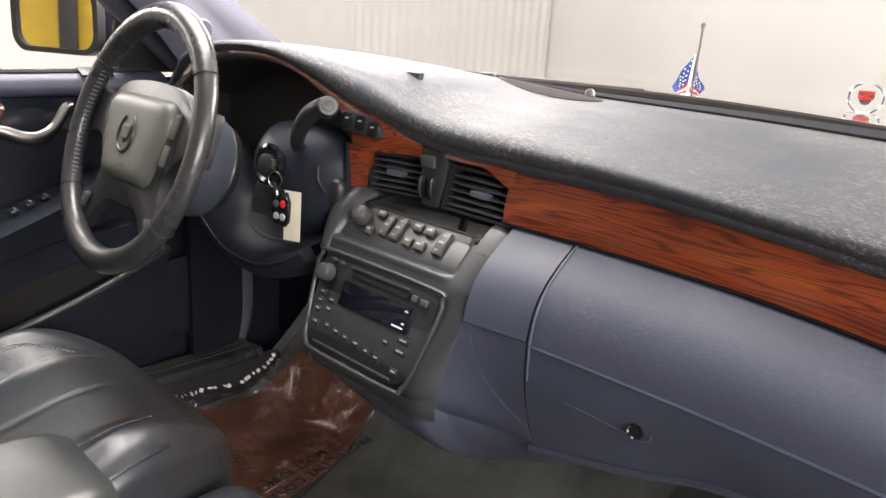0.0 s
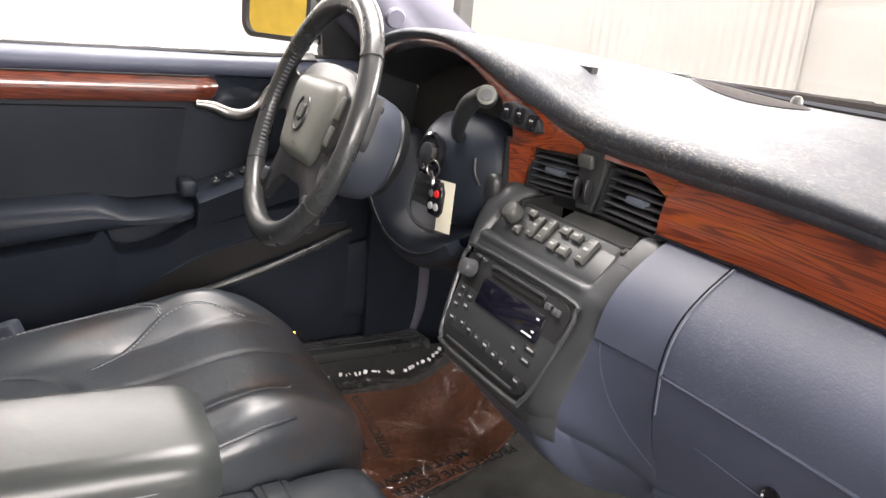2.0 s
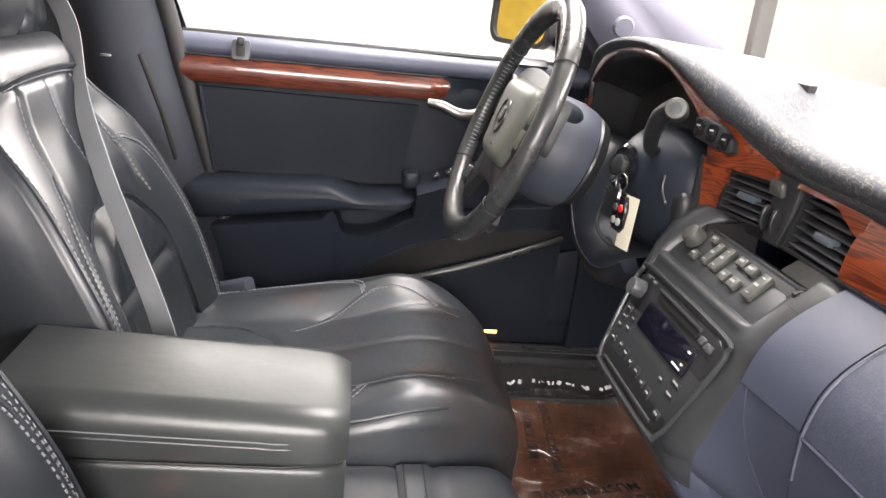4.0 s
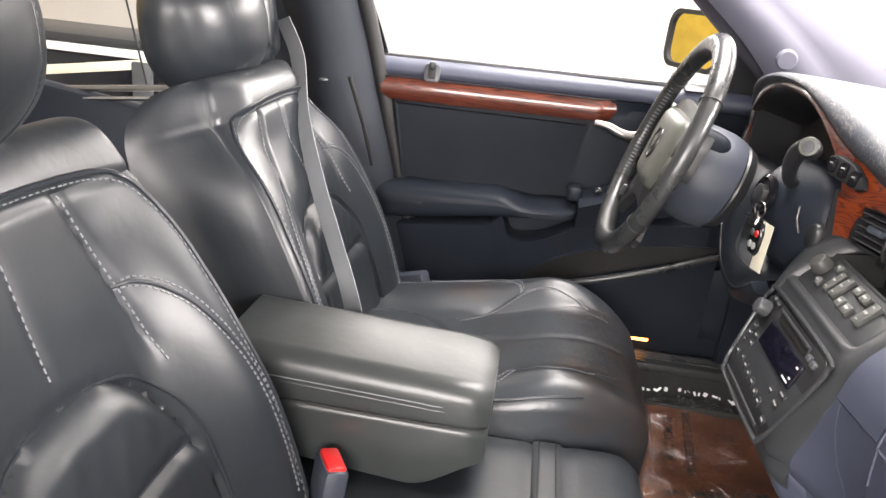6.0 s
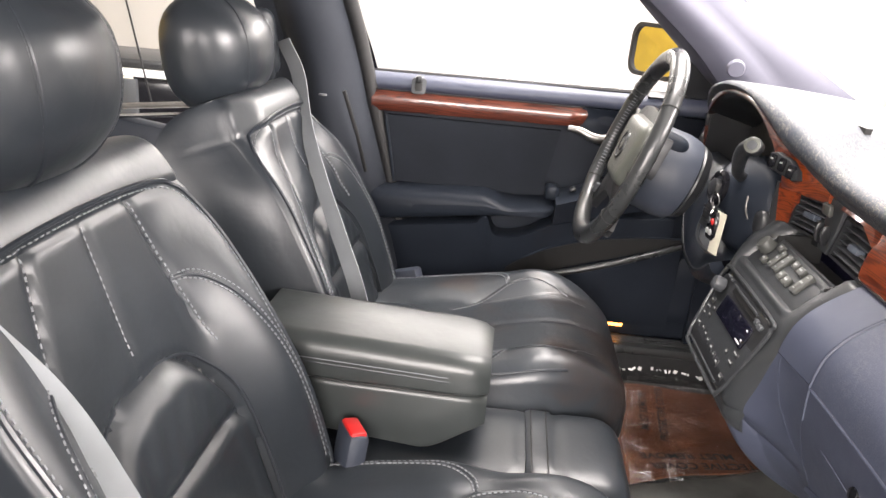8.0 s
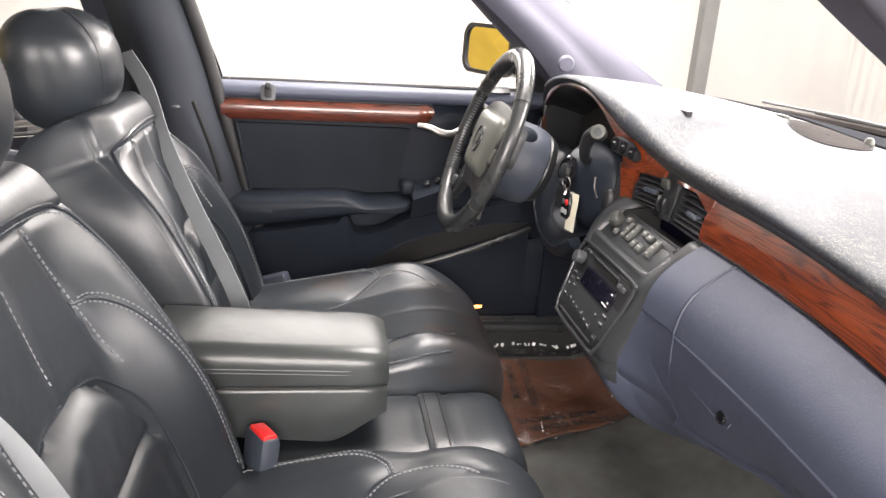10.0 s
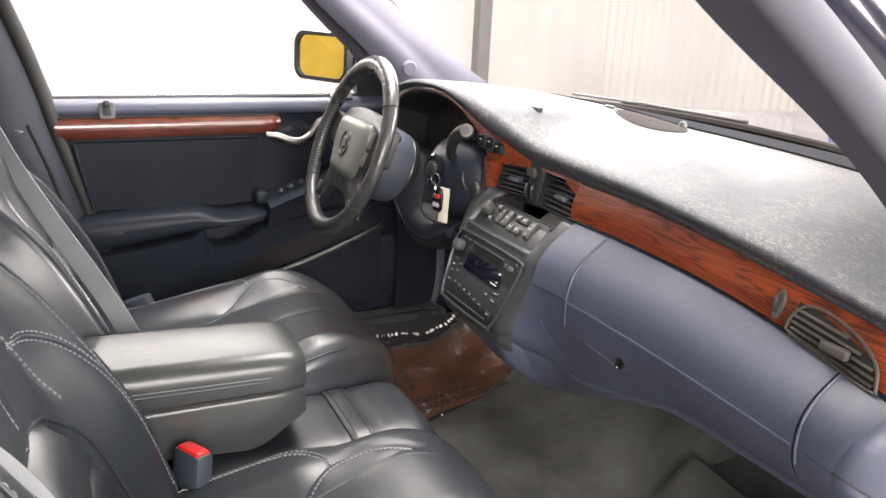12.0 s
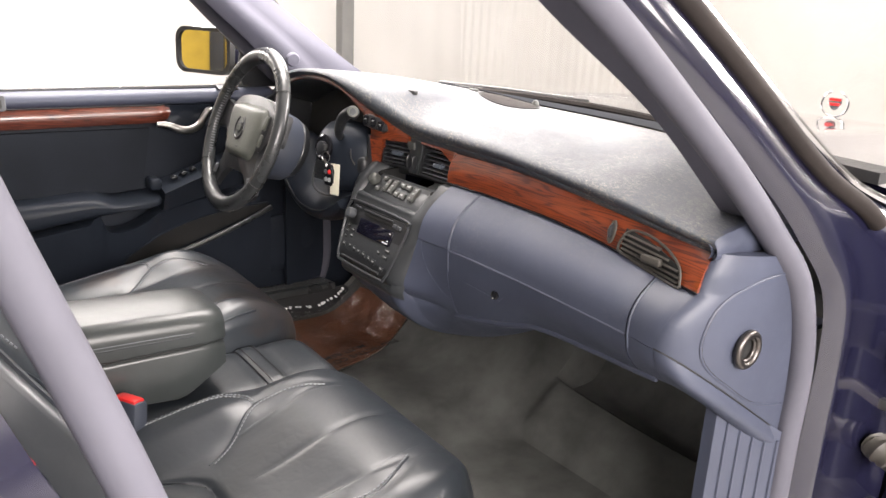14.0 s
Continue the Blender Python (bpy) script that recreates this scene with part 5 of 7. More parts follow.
for k in range(5):
    t = 0.03 + 0.125 * k
    x1 = 0.738 - 0.05 * max(0, t - 0.25) / 0.3
    part("vent_slat", sheet(lambda u, v, t=t, x1=x1: vent_line(0.619 + (x1 - 0.619) * u, t + 0.035 * v) + Vector((0, -0.004 + 0.010 * v, 0)), 8, 2, (0, 0.002, -0.002)), BEIGE_GREY, pv)
part("vent_tab", rbox(0.036, 0.012, 0.013, 0.004, Matrix.Translation(vent_line(0.685, 0.26) + Vector((0, -0.006, 0)))), BEIGE_GREY, pv)
tw = part("thumbwheel_slot", plate([(0.007 * math.cos(radians(a)), 0.019 * math.sin(radians(a))) for a in range(0, 360, 15)], 0.004, frame_at(vent_line(0.592, 0.42), (1, -0.02, 0), (0.15, 0.25, 1)), 0.001), BEIGE_GREY, dash)
part("thumbwheel", lathe([(0.012, -0.003), (0.014, 0.0), (0.012, 0.003)], frame_at(vent_line(0.592, 0.42) + Vector((0, 0.006, 0)), (0, 1, 0), (0, 0, 1)), 20), BLACK, tw)

# driver's lower dash, its blue darkened to hold the shade below the wheel
KNEE = lerp_table([(-0.78, 0.625, 0.80), (-0.60, 0.605, 0.80), (-0.52, 0.590, 0.782), (-0.46, 0.580, 0.752), (-0.40, 0.572, 0.733), (-0.34, 0.568, 0.724), (-0.26, 0.562, 0.730), (-0.19, 0.556, 0.755), (-0.125, 0.556, 0.795)])


def knee_bolster(u, v):
    """Padded panel under the column: down to a rounded lip, then back under."""
    x = -0.77 + 0.63 * u
    y, z = KNEE(x)
    top = 0.900 - 0.088 * step(-0.46, -0.36, x)
    if v < 0.55:
        t = v / 0.55
        return Vector((x, 0.640 + (y - 0.640) * math.sin(math.pi / 2 * t), top + (z + 0.012 - top) * t ** 1.2))
    t = (v - 0.55) / 0.45
    a = math.pi * min(1.0, t * 1.6)
    return Vector((x, y + 0.014 * (1 - math.cos(a)) / 2 + 0.14 * max(0.0, t - 0.35), z + 0.012 * math.cos(a) + 0.03 * max(0.0, t - 0.6)))


part("knee_panel", sheet(knee_bolster, 60, 40, lambda u, v: knee_bolster(u, v) + Vector((0, 0.02, 0.006))), SHADE_BLUE, dash, "shaded blue knee panel under the wheel")
part("knee_groove", tube([knee_bolster(k / 40, 0.50) + Vector((0, -0.0006, 0)) for k in range(14, 41)], 0.0014, 6), RIM_LEATHER, dash)
part("trim_strip", tube(smooth_line([(-0.225, 0.592, 0.925), (-0.20, 0.592, 0.918), (-0.18, 0.60, 0.905)], 6), 0.0015, 6), STEEL, dash)
part("inner_ledge", rbox(0.10, 0.05, 0.045, 0.012, at(-0.185, 0.635, 0.875, 0, 0, 10), 3), BLACK, dash)
part("inner_ledge", rbox(0.075, 0.03, 0.04, 0.008, at(-0.165, 0.66, 0.925, 20, 0, 12), 3), BLACK, dash)
part("trim_strip", tube(smooth_line([(-0.158, 0.60, 0.915), (-0.156, 0.600, 0.895), (-0.142, 0.602, 0.880)], 6), 0.0016, 6), STEEL, dash)
def cowl(u, v):
    a = 2 * math.pi * u
    c, n = math.cos(a), math.sin(a)
    return Vector((-0.262 + 0.100 * v * math.copysign(abs(c) ** 0.75, c), 0.612 - 0.050 * (1 - v ** 3.2) + 0.010 * v * c, 0.872 + 0.088 * v * math.copysign(abs(n) ** 0.75, n)))


ig = part("ignition_housing", sheet(cowl, 56, 14, (0, 0.03, 0)), SHADE_BLUE, dash, "dark ignition switch housing")
part("housing_edge", tube([frame_at((-0.243, 0.566, 0.868), (1, 0.12, 0), (0, 0.2, 1)) @ Vector((p.x, p.y, 0)) for p in smooth_line([(-0.030, 0.060, 0), (-0.048, 0.030, 0), (-0.060, -0.02, 0), (-0.062, -0.058, 0), (-0.040, -0.074, 0), (0.0, -0.078, 0), (0.045, -0.070, 0)], 6)], 0.003, 8), STACK, ig)
part("lock_bezel", lathe([(0.030, 0.0), (0.031, 0.008), (0.026, 0.011), (0.021, 0.006), (0.0, 0.004)], frame_at((-0.263, 0.561, 0.900), (1, 0.12, 0), (0, 0.2, 1)), 32), GLOSS_BLACK, ig)
part("lock_barrel", lathe([(0.015, 0.0), (0.015, 0.013), (0.012, 0.015), (0.0, 0.015)], frame_at((-0.263, 0.559, 0.900), (1, 0.12, 0), (0, 0.2, 1)), 24), BLACK, ig)
part("ribbed_pad", plate(rounded(0.064, 0.044, 0.004, 3), 0.006, frame_at((-0.262, 0.553, 0.846), (1, 0.12, 0), (0, 0.2, 1)), 0.001), STACK, ig)
for k in range(7):
    part("rib", rbox(0.058, 0.002, 0.0018, 0.0005, at(-0.262, 0.5505, 0.829 + 0.0056 * k, 0, 0, 7)), BLACK, ig)

keys = thing("key_ring", (-0.24, 0.545, 0.90), "ignition key on a ring with black remote fob and card tag", "keys")
KM = frame_at((-0.222, 0.536, 0.845), (1, 0.15, 0.0), (0.12, 0.05, 1))
part("key", plate([(-0.010, 0.010), (0.010, 0.010), (0.011, -0.004), (0.006, -0.012), (-0.006, -0.012), (-0.011, -0.004)], 0.005, frame_at((-0.2465, 0.548, 0.903), (0.1, 1, 0), (0, 0, 1)) @ Matrix.Diagonal((0.8, 0.8, 0.8, 1)), 0.001), INK_SHADE, keys)
part("key_blade", plate([(-0.003, 0.0), (0.003, 0.0), (0.002, -0.034), (-0.002, -0.034)], 0.0018, frame_at((-0.238, 0.536, 0.880), (1, 0.1, 0.4), (0.45, 0, 1))), STEEL, keys)
part("split_ring", tube([Vector((-0.240, 0.541, 0.883)) + Vector((0.011 * math.cos(a), 0.004 * math.cos(a), 0.012 * math.sin(a))) for a in [2 * math.pi * k / 28 for k in range(28)]], 0.0011, 6, True), STEEL, keys)
part("ring_link", tube([(-0.238, 0.540, 0.872), (-0.232, 0.538, 0.866), (-0.226, 0.536, 0.862)], 0.003, 6), STEEL, keys)
fob = part("remote_fob", plate([(-0.014, 0.022), (0.010, 0.024), (0.017, 0.010), (0.017, -0.018), (0.010, -0.027), (-0.012, -0.026), (-0.017, -0.015), (-0.017, 0.008)], 0.012, KM, 0.004), GLOSS_BLACK, keys, "black remote fob with four buttons")
for px, py, mm in ((-0.007, 0.006, GREY), (0.007, 0.007, RED), (-0.006, -0.012, DIM_PRINT), (0.007, -0.012, DIM_PRINT)):
    part("fob_button", lathe([(0.0055, 0.0), (0.005, 0.0016), (0.0, 0.0018)], KM @ at(px, py, 0.0), 16), mm, fob)
part("paper_tag", plate([(-0.016, 0.03), (0.016, 0.03), (0.016, -0.042), (-0.016, -0.042)], 0.0006, frame_at((-0.203, 0.545, 0.842), (1, 0.2, 0.05), (0.04, 0.1, 1))), PAPER, keys, "cream card tag", smooth=False)

ig.location = (0.025, 0.016, 0.006)
keys.location = (-0.213, 0.569, 0.906)

# column lever for the gears
LEV = frame_at((-0.100, 0.572, 1.007), (0.55, 0.83, 0), (-0.35, 0.05, 1))
lever = thing("shift_lever", (-0.22, 0.575, 0.93), "black column shift lever with a silver-rimmed button", "gear lever")
part("arm", tube(smooth_line([(-0.222, 0.635, 0.928), (-0.196, 0.592, 0.940), (-0.170, 0.578, 0.968), (-0.142, 0.574, 0.992), (-0.112, 0.575, 1.006)], 8), [0.0075 + 0.0052 * min(1, k / 22) for k in range(33)], 14), BLACK, lever)
part("grip_end", lathe([(0.0128, -0.02), (0.0142, -0.004), (0.0136, 0.002), (0.0122, 0.004), (0.0, 0.004)], LEV, 28), BLACK, lever)
part("end_ring", lathe([(0.0122, 0.002), (0.0120, 0.0045), (0.0078, 0.0052), (0.0074, 0.003)], LEV, 28), HUB, lever, "satin silver end ring")
part("end_button", lathe([(0.0078, 0.003), (0.0074, 0.006), (0.0, 0.0065)], LEV, 24), GREY, lever)

# ---- steering wheel ----
SW = frame_at((-0.370, 0.428, 0.937), (1, 0, 0), (0, math.sin(radians(20)), math.cos(radians(20))))  # z points to the driver
wheel = thing("steering_wheel", (-0.370, 0.428, 0.937), "black leather steering wheel with a worn grey padded hub", "steering wheel")
R0 = 0.184
part("rim", tube([SW @ Vector((R0 * math.cos(a), R0 * math.sin(a) * 0.99, 0)) for a in [2 * math.pi * k / 96 for k in range(96)]], [0.0155 + 0.0018 * (1 - math.cos(4 * math.pi * k / 96)) for k in range(96)], 18, True, 0.92), RIM_LEATHER, wheel, "smooth black leather rim")
for a in (34, 146, 214, 326):
    c = Vector((R0 * math.cos(radians(a)), R0 * math.sin(radians(a)), 0))
    d = c.normalized()
    part("rim_seam", tube([SW @ (c + d * 0.0175 * math.cos(q) + Vector((0, 0, 0.0165 * math.sin(q)))) for q in [2 * math.pi * k / 20 for k in range(20)]], 0.0009, 5, True), INK_SHADE, wheel)
for a0, a1 in ((150, 210), (-30, 28)):
    bm_ = bmesh.new()
    for k in range(26):
        a = radians(a0 + (a1 - a0) * k / 25)
        m_ = SW @ Matrix.Translation(((R0 - 0.0158) * math.cos(a), (R0 - 0.0158) * math.sin(a), 0.002)) @ at(0, 0, 0, 0, 0, math.degrees(a))
        c_ = bmesh.ops.create_cube(bm_, size=1.0)
        bmesh.ops.transform(bm_, matrix=m_ @ Matrix.Diagonal((0.0016, 0.0016, 0.009, 1)), verts=c_["verts"])
    part("lacing", bm_, THREAD, wheel)
hubm = Pillow(SW @ at(0, -0.066, -0.016), 0.130, lerp_table([(0.0, 0.066), (0.3, 0.078), (0.7, 0.094), (1.0, 0.088)]), lambda s: 0.026, lambda s: 0.02, None, 4.4, (0.18, 0.18))
hub = part("hub_pad", hubm.mesh(30, 48), HUB, wheel, "worn grey-green padded hub cover")
part("hub_skirt", lathe([(0.050, -0.02), (0.070, -0.022), (0.082, -0.040), (0.084, -0.085), (0.080, -0.110), (0.066, -0.120), (0.0, -0.122)], SW @ at(0, -0.012, -0.012), 36), SHROUD, wheel, "slate blue steering column shroud")
wre = [SW @ Vector((0.023 * math.cos(radians(a)), 0.003 + 0.027 * math.sin(radians(a)), 0.0105)) for a in range(-240, 61, 10)]
part("emblem_wreath", tube(wre, 0.0028, 6), BLACK, hub)
part("emblem_shield", plate([(-0.013, 0.013), (0.013, 0.013), (0.013, 0.0), (0.007, -0.010), (0.0, -0.014), (-0.007, -0.010), (-0.013, 0.0)], 0.004, SW @ at(0, 0.003, 0.0125), 0.001), BLACK, hub)
for k in range(4):
    part("emblem_bar", rbox(0.003, 0.016, 0.001, 0, SW @ at(-0.0085 + 0.0057 * k, 0.004, 0.0130)), HUB, hub)
part("hub_mark", rbox(0.016, 0.0025, 0.0006, 0, SW @ at(0.012, -0.042, 0.0103)), BLACK, hub, smooth=False)
for sx in (-1, 1):
    part("thumb_plate", plate(rounded(0.020, 0.088, 0.008, 4), 0.012, SW @ at(sx * 0.099, 0.006, -0.006, 0, sx * 18, sx * -7), 0.003), BLACK, wheel)
    for dy, hh in ((0.030, 0.034), (-0.012, 0.030)):
        part("thumb_button", rbox(0.010, hh, 0.005, 0.002, SW @ at(sx * (0.0985 + 0.12 * (dy - 0.008)), dy, -0.005, 0, sx * 18, sx * -7)), HUB, wheel, "grey thumb switch")
    part("lower_button", rbox(0.008, 0.024, 0.010, 0.003, SW @ at(sx * 0.103, -0.112, -0.005, 0, 0, sx * 20)), GREY, wheel)
spoke_line = smooth_line([(0, 0.088, 0), (0.085, 0.080, 0), (0.13, 0.055, 0), (0.178, 0.062, 0), (0.183, 0.022, 0), (0.178, -0.012, 0), (0.135, -0.006, 0), (0.098, -0.045, 0), (0.105, -0.095, 0), (0.128, -0.132, 0), (0.100, -0.152, 0), (0.078, -0.128, 0), (0.045, -0.100, 0), (0, -0.098, 0), (-0.045, -0.100, 0), (-0.078, -0.128, 0), (-0.100, -0.152, 0), (-0.128, -0.132, 0), (-0.105, -0.095, 0), (-0.098, -0.045, 0), (-0.135, -0.006, 0), (-0.178, -0.012, 0), (-0.183, 0.022, 0), (-0.178, 0.062, 0), (-0.13, 0.055, 0), (-0.085, 0.080, 0)], 3, True)
part("spoke_frame", plate([(p.x, p.y) for p in spoke_line], 0.016, SW @ at(0, 0, -0.010), 0.003), BLACK, wheel, "black four-spoke wheel frame")
part("crown", rbox(0.13, 0.05, 0.075, 0.02, SW @ at(0, 0.040, -0.055), 4), SHADE_BLUE, wheel)
part("column_collar", tube([SW @ Vector((0.055 * math.cos(a), 0.055 * math.sin(a) - 0.01, -0.13)) for a in [2 * math.pi * k / 30 for k in range(30)]], 0.02, 8, True), BLACK, wheel)
stalk = part("turn_stalk", tube([SW @ Vector(p) for p in ((-0.06, 0.02, -0.07), (-0.13, 0.05, -0.06), (-0.17, 0.06, -0.055))], [0.006, 0.008, 0.010], 10), BLACK, wheel)
# footwell
pedal = thing("brake_pedal", (-0.30, 0.95, 0.45), "black ribbed brake pedal in the dark footwell", "pedal")
part("pad", rbox(0.13, 0.02, 0.055, 0.006, at(-0.30, 0.95, 0.45, 35, 0, 0)), RUBBER, pedal)
part("arm", tube([(-0.30, 0.96, 0.46), (-0.30, 1.05, 0.65), (-0.30, 1.1, 0.8)], 0.01, 8), BLACK, pedal)


# ---- front seats ----
class Backrest(Pillow):
    """A seat back or cushion: a shaped front face, rolled into side panels that widen to the rear."""
    roll, rim = 0.014, 0.065

    def section(self, s):
        k = self.close(s)
        q = 0.86 + 0.14 * k
        return k, self.half[0](s) * q, self.half[1](s) * q

    def depth(self, x, s):
        k, wf, wb = self.section(s)
        a = abs(x)
        d = self.front(x * wf, s)
        e = max(0.0, a - 1 + self.rim) / self.rim
        return (d - self.roll * (1 - math.sqrt(max(0.0, 1 - e * e)))) * k

    def point(self, x, s, lift=0.0):
        k, wf, wb = self.section(s)
        return self.m @ Vector((x * wf, s * self.length, self.depth(x, s) + lift))

    def mesh(self, ns=100, na=110):
        bm = bmesh.new()
        rings = []
        for i in range(ns + 1):
            s = 0.5 - 0.5 * math.cos(math.pi * i / ns)
            k, wf, wb = self.section(s)
            pts = []
            for j in range(na + 1):
                x = math.sin(math.pi / 2 * (-1 + 2 * j / na))
                pts.append((x * wf, self.depth(x, s)))
            d1, bk = self.depth(1, s), -self.back(s) * k
            for j in range(1, 9):
                t = j / 9
                pts.append((wf + (wb - wf) * t + 0.008 * math.sin(math.pi * t), d1 + (bk - d1) * t))
            for j in range(9):
                t = j / 8
                pts.append((wb * (1 - 2 * t), bk - 0.012 * math.sin(math.pi * t) * k))
            for j in range(8, 0, -1):
                t = j / 9
                pts.append((-(wf + (wb - wf) * t + 0.008 * math.sin(math.pi * t)), d1 + (bk - d1) * t))
            rings.append([bm.verts.new(self.m @ Vector((px, s * self.length, pd))) for px, pd in pts])
        n = len(rings[0])
        for a, b in zip(rings, rings[1:]):
            for j in range(n):
                bm.faces.new((a[j], a[(j + 1) % n], b[(j + 1) % n], b[j]))
        bm.faces.new(rings[0])
        bm.faces.new(rings[-1])
        return bm


def dent(x, wide):
    return math.exp(-(x / wide) ** 2)


def seat(name, cx, side, lift, label, top_edge, wide, lean=0.0, fill=0.0):
    """side: +1 where the door lies towards +x; top_edge: how far the shoulders stand forward; wide: shoulder width; lean: head restraint further forward; fill: how far the middle is stuffed out between the bolsters."""
    ob = thing(name, (cx, 0.15, 0.27), label, "car seat", "front seats")
    # the back: s runs up the spine, its front faces the dashboard
    bm_ = Matrix.Translation((cx, -0.128, 0.435)) @ Matrix(((1.0, 0.0, 0.0), (0.0, -0.309, 0.951), (0.0, 0.951, 0.309))).to_4x4()
    wf = lerp_table([(0.0, 0.256), (0.1, 0.262), (0.3, 0.258), (0.5, 0.251), (0.7, 0.232 + 0.6 * (wide - 0.2)), (0.86, wide + 0.004), (1.0, wide - 0.004)])
    wb = lerp_table([(0.0, 0.262), (0.5, 0.265), (0.85, 0.258), (1.0, 0.222)])
    swell = lerp_table([(0.0, 0.058 + 0.25 * lean), (0.3, 0.062 + 0.25 * lean), (0.5, 0.050 + 0.2 * lean), (0.7, 0.02 + 0.3 * (top_edge + 0.045)), (0.9, top_edge), (1.0, top_edge)])
    seam_x = lerp_table([(0.0, 0.152), (0.45, 0.150), (0.55, 0.142), (0.68, 0.128), (0.9, 0.094), (1.0, 0.09)])
    arch_top = 0.56
    def arch_gap(a, s):
        """Distance inside the lumbar panel's outline, below zero outside."""
        r = max(0.0, 1 - (a / 0.156) ** 3.0) ** (1 / 3.0) if a < 0.156 else 0.0
        return min(0.156 - a, 0.5 * (0.02 + (arch_top - 0.02) * r - s)) if a < 0.156 else -1.0
    def front(off, s):
        a = abs(off)
        d = 0.056 - 0.004 * s + swell(s) * step(0.11, 0.225, a) + fill * (1 - step(0.14, 0.235, a)) * (1 - step(0.60, 0.80, s))
        d -= 0.006 * dent(a - seam_x(s), 0.007) * step(0.50, 0.58, s) * (1 - step(0.87, 0.91, s))
        d -= 0.004 * dent(a - 0.0, 0.006) * step(0.55, 0.66, s) * (1 - step(0.86, 0.90, s))
        g = arch_gap(a, s)
        if g > 0:
            d += 0.016 * step(0.0, 0.035, g) - 0.009 * dent(g, 0.006)
            d -= 0.011 * dent(s - 0.335, 0.016) * step(0.0, 0.02, g)
            d += 0.0012 * (math.sin(150 * off + 30 * s) + math.sin(95 * off - 22 * s + 1)) * dent(s - 0.43, 0.07) * step(0.01, 0.05, g)
        else:
            d -= 0.006 * dent(max(g, -0.05), 0.007)
        d -= 0.004 * dent(s - 0.885 + 0.3 * a * a, 0.010)
        return d
    P = Backrest(bm_, 0.575, (wf, wb), front, lambda s: 0.115 - 0.01 * s, None, 4.0, (0.05, 0.13))
    back = part("backrest", P.mesh(120, 120), LEATHER, ob, "navy leather backrest with a stitched lumbar arch")
    def X(off, s):
        return (off / P.section(s)[1], s)
    for sx in (-1, 1):
        part("piping", P.cord([(sx * 0.955, 0.04), (sx * 0.955, 0.3), (sx * 0.955, 0.6), (sx * 0.95, 0.78), (sx * 0.88, 0.865), (sx * 0.70, 0.893), (sx * 0.35, 0.905), (0, 0.908)], 0.0032, 0.001), PIPING, back)
        part("stitching", P.stitches([(sx * 0.93, 0.04), (sx * 0.93, 0.3), (sx * 0.93, 0.6), (sx * 0.92, 0.77), (sx * 0.85, 0.850), (sx * 0.68, 0.880), (sx * 0.35, 0.892), (0, 0.895)], 0.008, 0.0014), THREAD, back)
        part("stitching", P.stitches([X(sx * (seam_x(q) + 0.004), q) for q in (0.50, 0.58, 0.66, 0.74, 0.82, 0.88)], 0.0085, 0.0022), THREAD, back)
        bolster = [(0.128, 0.685), (0.15, 0.678), (0.175, 0.645), (0.200, 0.575), (0.222, 0.45), (0.232, 0.3), (0.234, 0.1)]
        part("stitching", P.stitches([X(sx * (o - 0.004), q - 0.006) for o, q in bolster], 0.0075, 0.0017), THREAD, back)
        part("stitching", P.stitches([X(sx * (o + 0.004), q + 0.008) for o, q in bolster], 0.0075, 0.0017), THREAD, back)
        part("seam_cord", P.cord([X(sx * o, q) for o, q in bolster], 0.0026, 0.0), PIPING, back)
    part("stitching", P.stitches([(0.008, 0.60), (0.008, 0.75), (0.008, 0.88)], 0.0085, 0.0017), THREAD, back)
    rim_line = [(-0.157, 0.06), (-0.157, 0.25), (-0.152, 0.38), (-0.135, 0.46), (-0.10, 0.525), (-0.05, 0.553), (0, 0.560), (0.05, 0.553), (0.10, 0.525), (0.135, 0.46), (0.152, 0.38), (0.157, 0.25), (0.157, 0.06)]
    part("seam_cord", P.cord([X(o, q) for o, q in rim_line], 0.0026, 0.001), PIPING, back)
    part("seam_cord", P.cord([X(o, 0.335) for o in (-0.145, -0.07, 0.0, 0.07, 0.145)], 0.0024, 0.0), PIPING, back)
    # head restraint
    hm = Matrix.Translation((cx, -0.362 + lean, 0.938 + 0.5 * lean)) @ Matrix(((1, 0, 0), (0, -0.12, 0.993), (0, 0.993, 0.12))).to_4x4()
    H = Pillow(hm, 0.212, lerp_table([(0.0, 0.100), (0.25, 0.128), (0.55, 0.139), (0.8, 0.134), (1.0, 0.112)]), lerp_table([(0.0, 0.075), (0.3, 0.098), (0.7, 0.100), (1.0, 0.075)]), lambda s: 0.09, lambda x, s: -0.004 * dent(abs(x) - 0.50, 0.035), 2.2, (0.47, 0.47))
    head = part("head_restraint", H.mesh(60, 72), LEATHER, ob, "rounded navy leather head restraint")
    for sx in (-1, 1):
        part("seam_cord", H.cord([(sx * 0.44, 0.03), (sx * 0.50, 0.25), (sx * 0.51, 0.5), (sx * 0.50, 0.75), (sx * 0.44, 0.97)], 0.0022, 0.0005), PIPING, head)
        part("stitching", H.stitches([(sx * 0.53, 0.2), (sx * 0.545, 0.5), (sx * 0.53, 0.8)], 0.006, 0.0006, 0.0), PIPING, head)
        part("post", cyl(0.007, 0.007, 0.09, at(cx + sx * 0.06, -0.345 + lean, 0.945, -9, 0, 0), 12), CHROME, head, "chrome head restraint post")
        part("post_collar", cyl(0.016, 0.013, 0.014, at(cx + sx * 0.06, -0.338 + lean * 0.8, 0.972, -9, 0, 0), 16, 0.003), BLACK, ob)
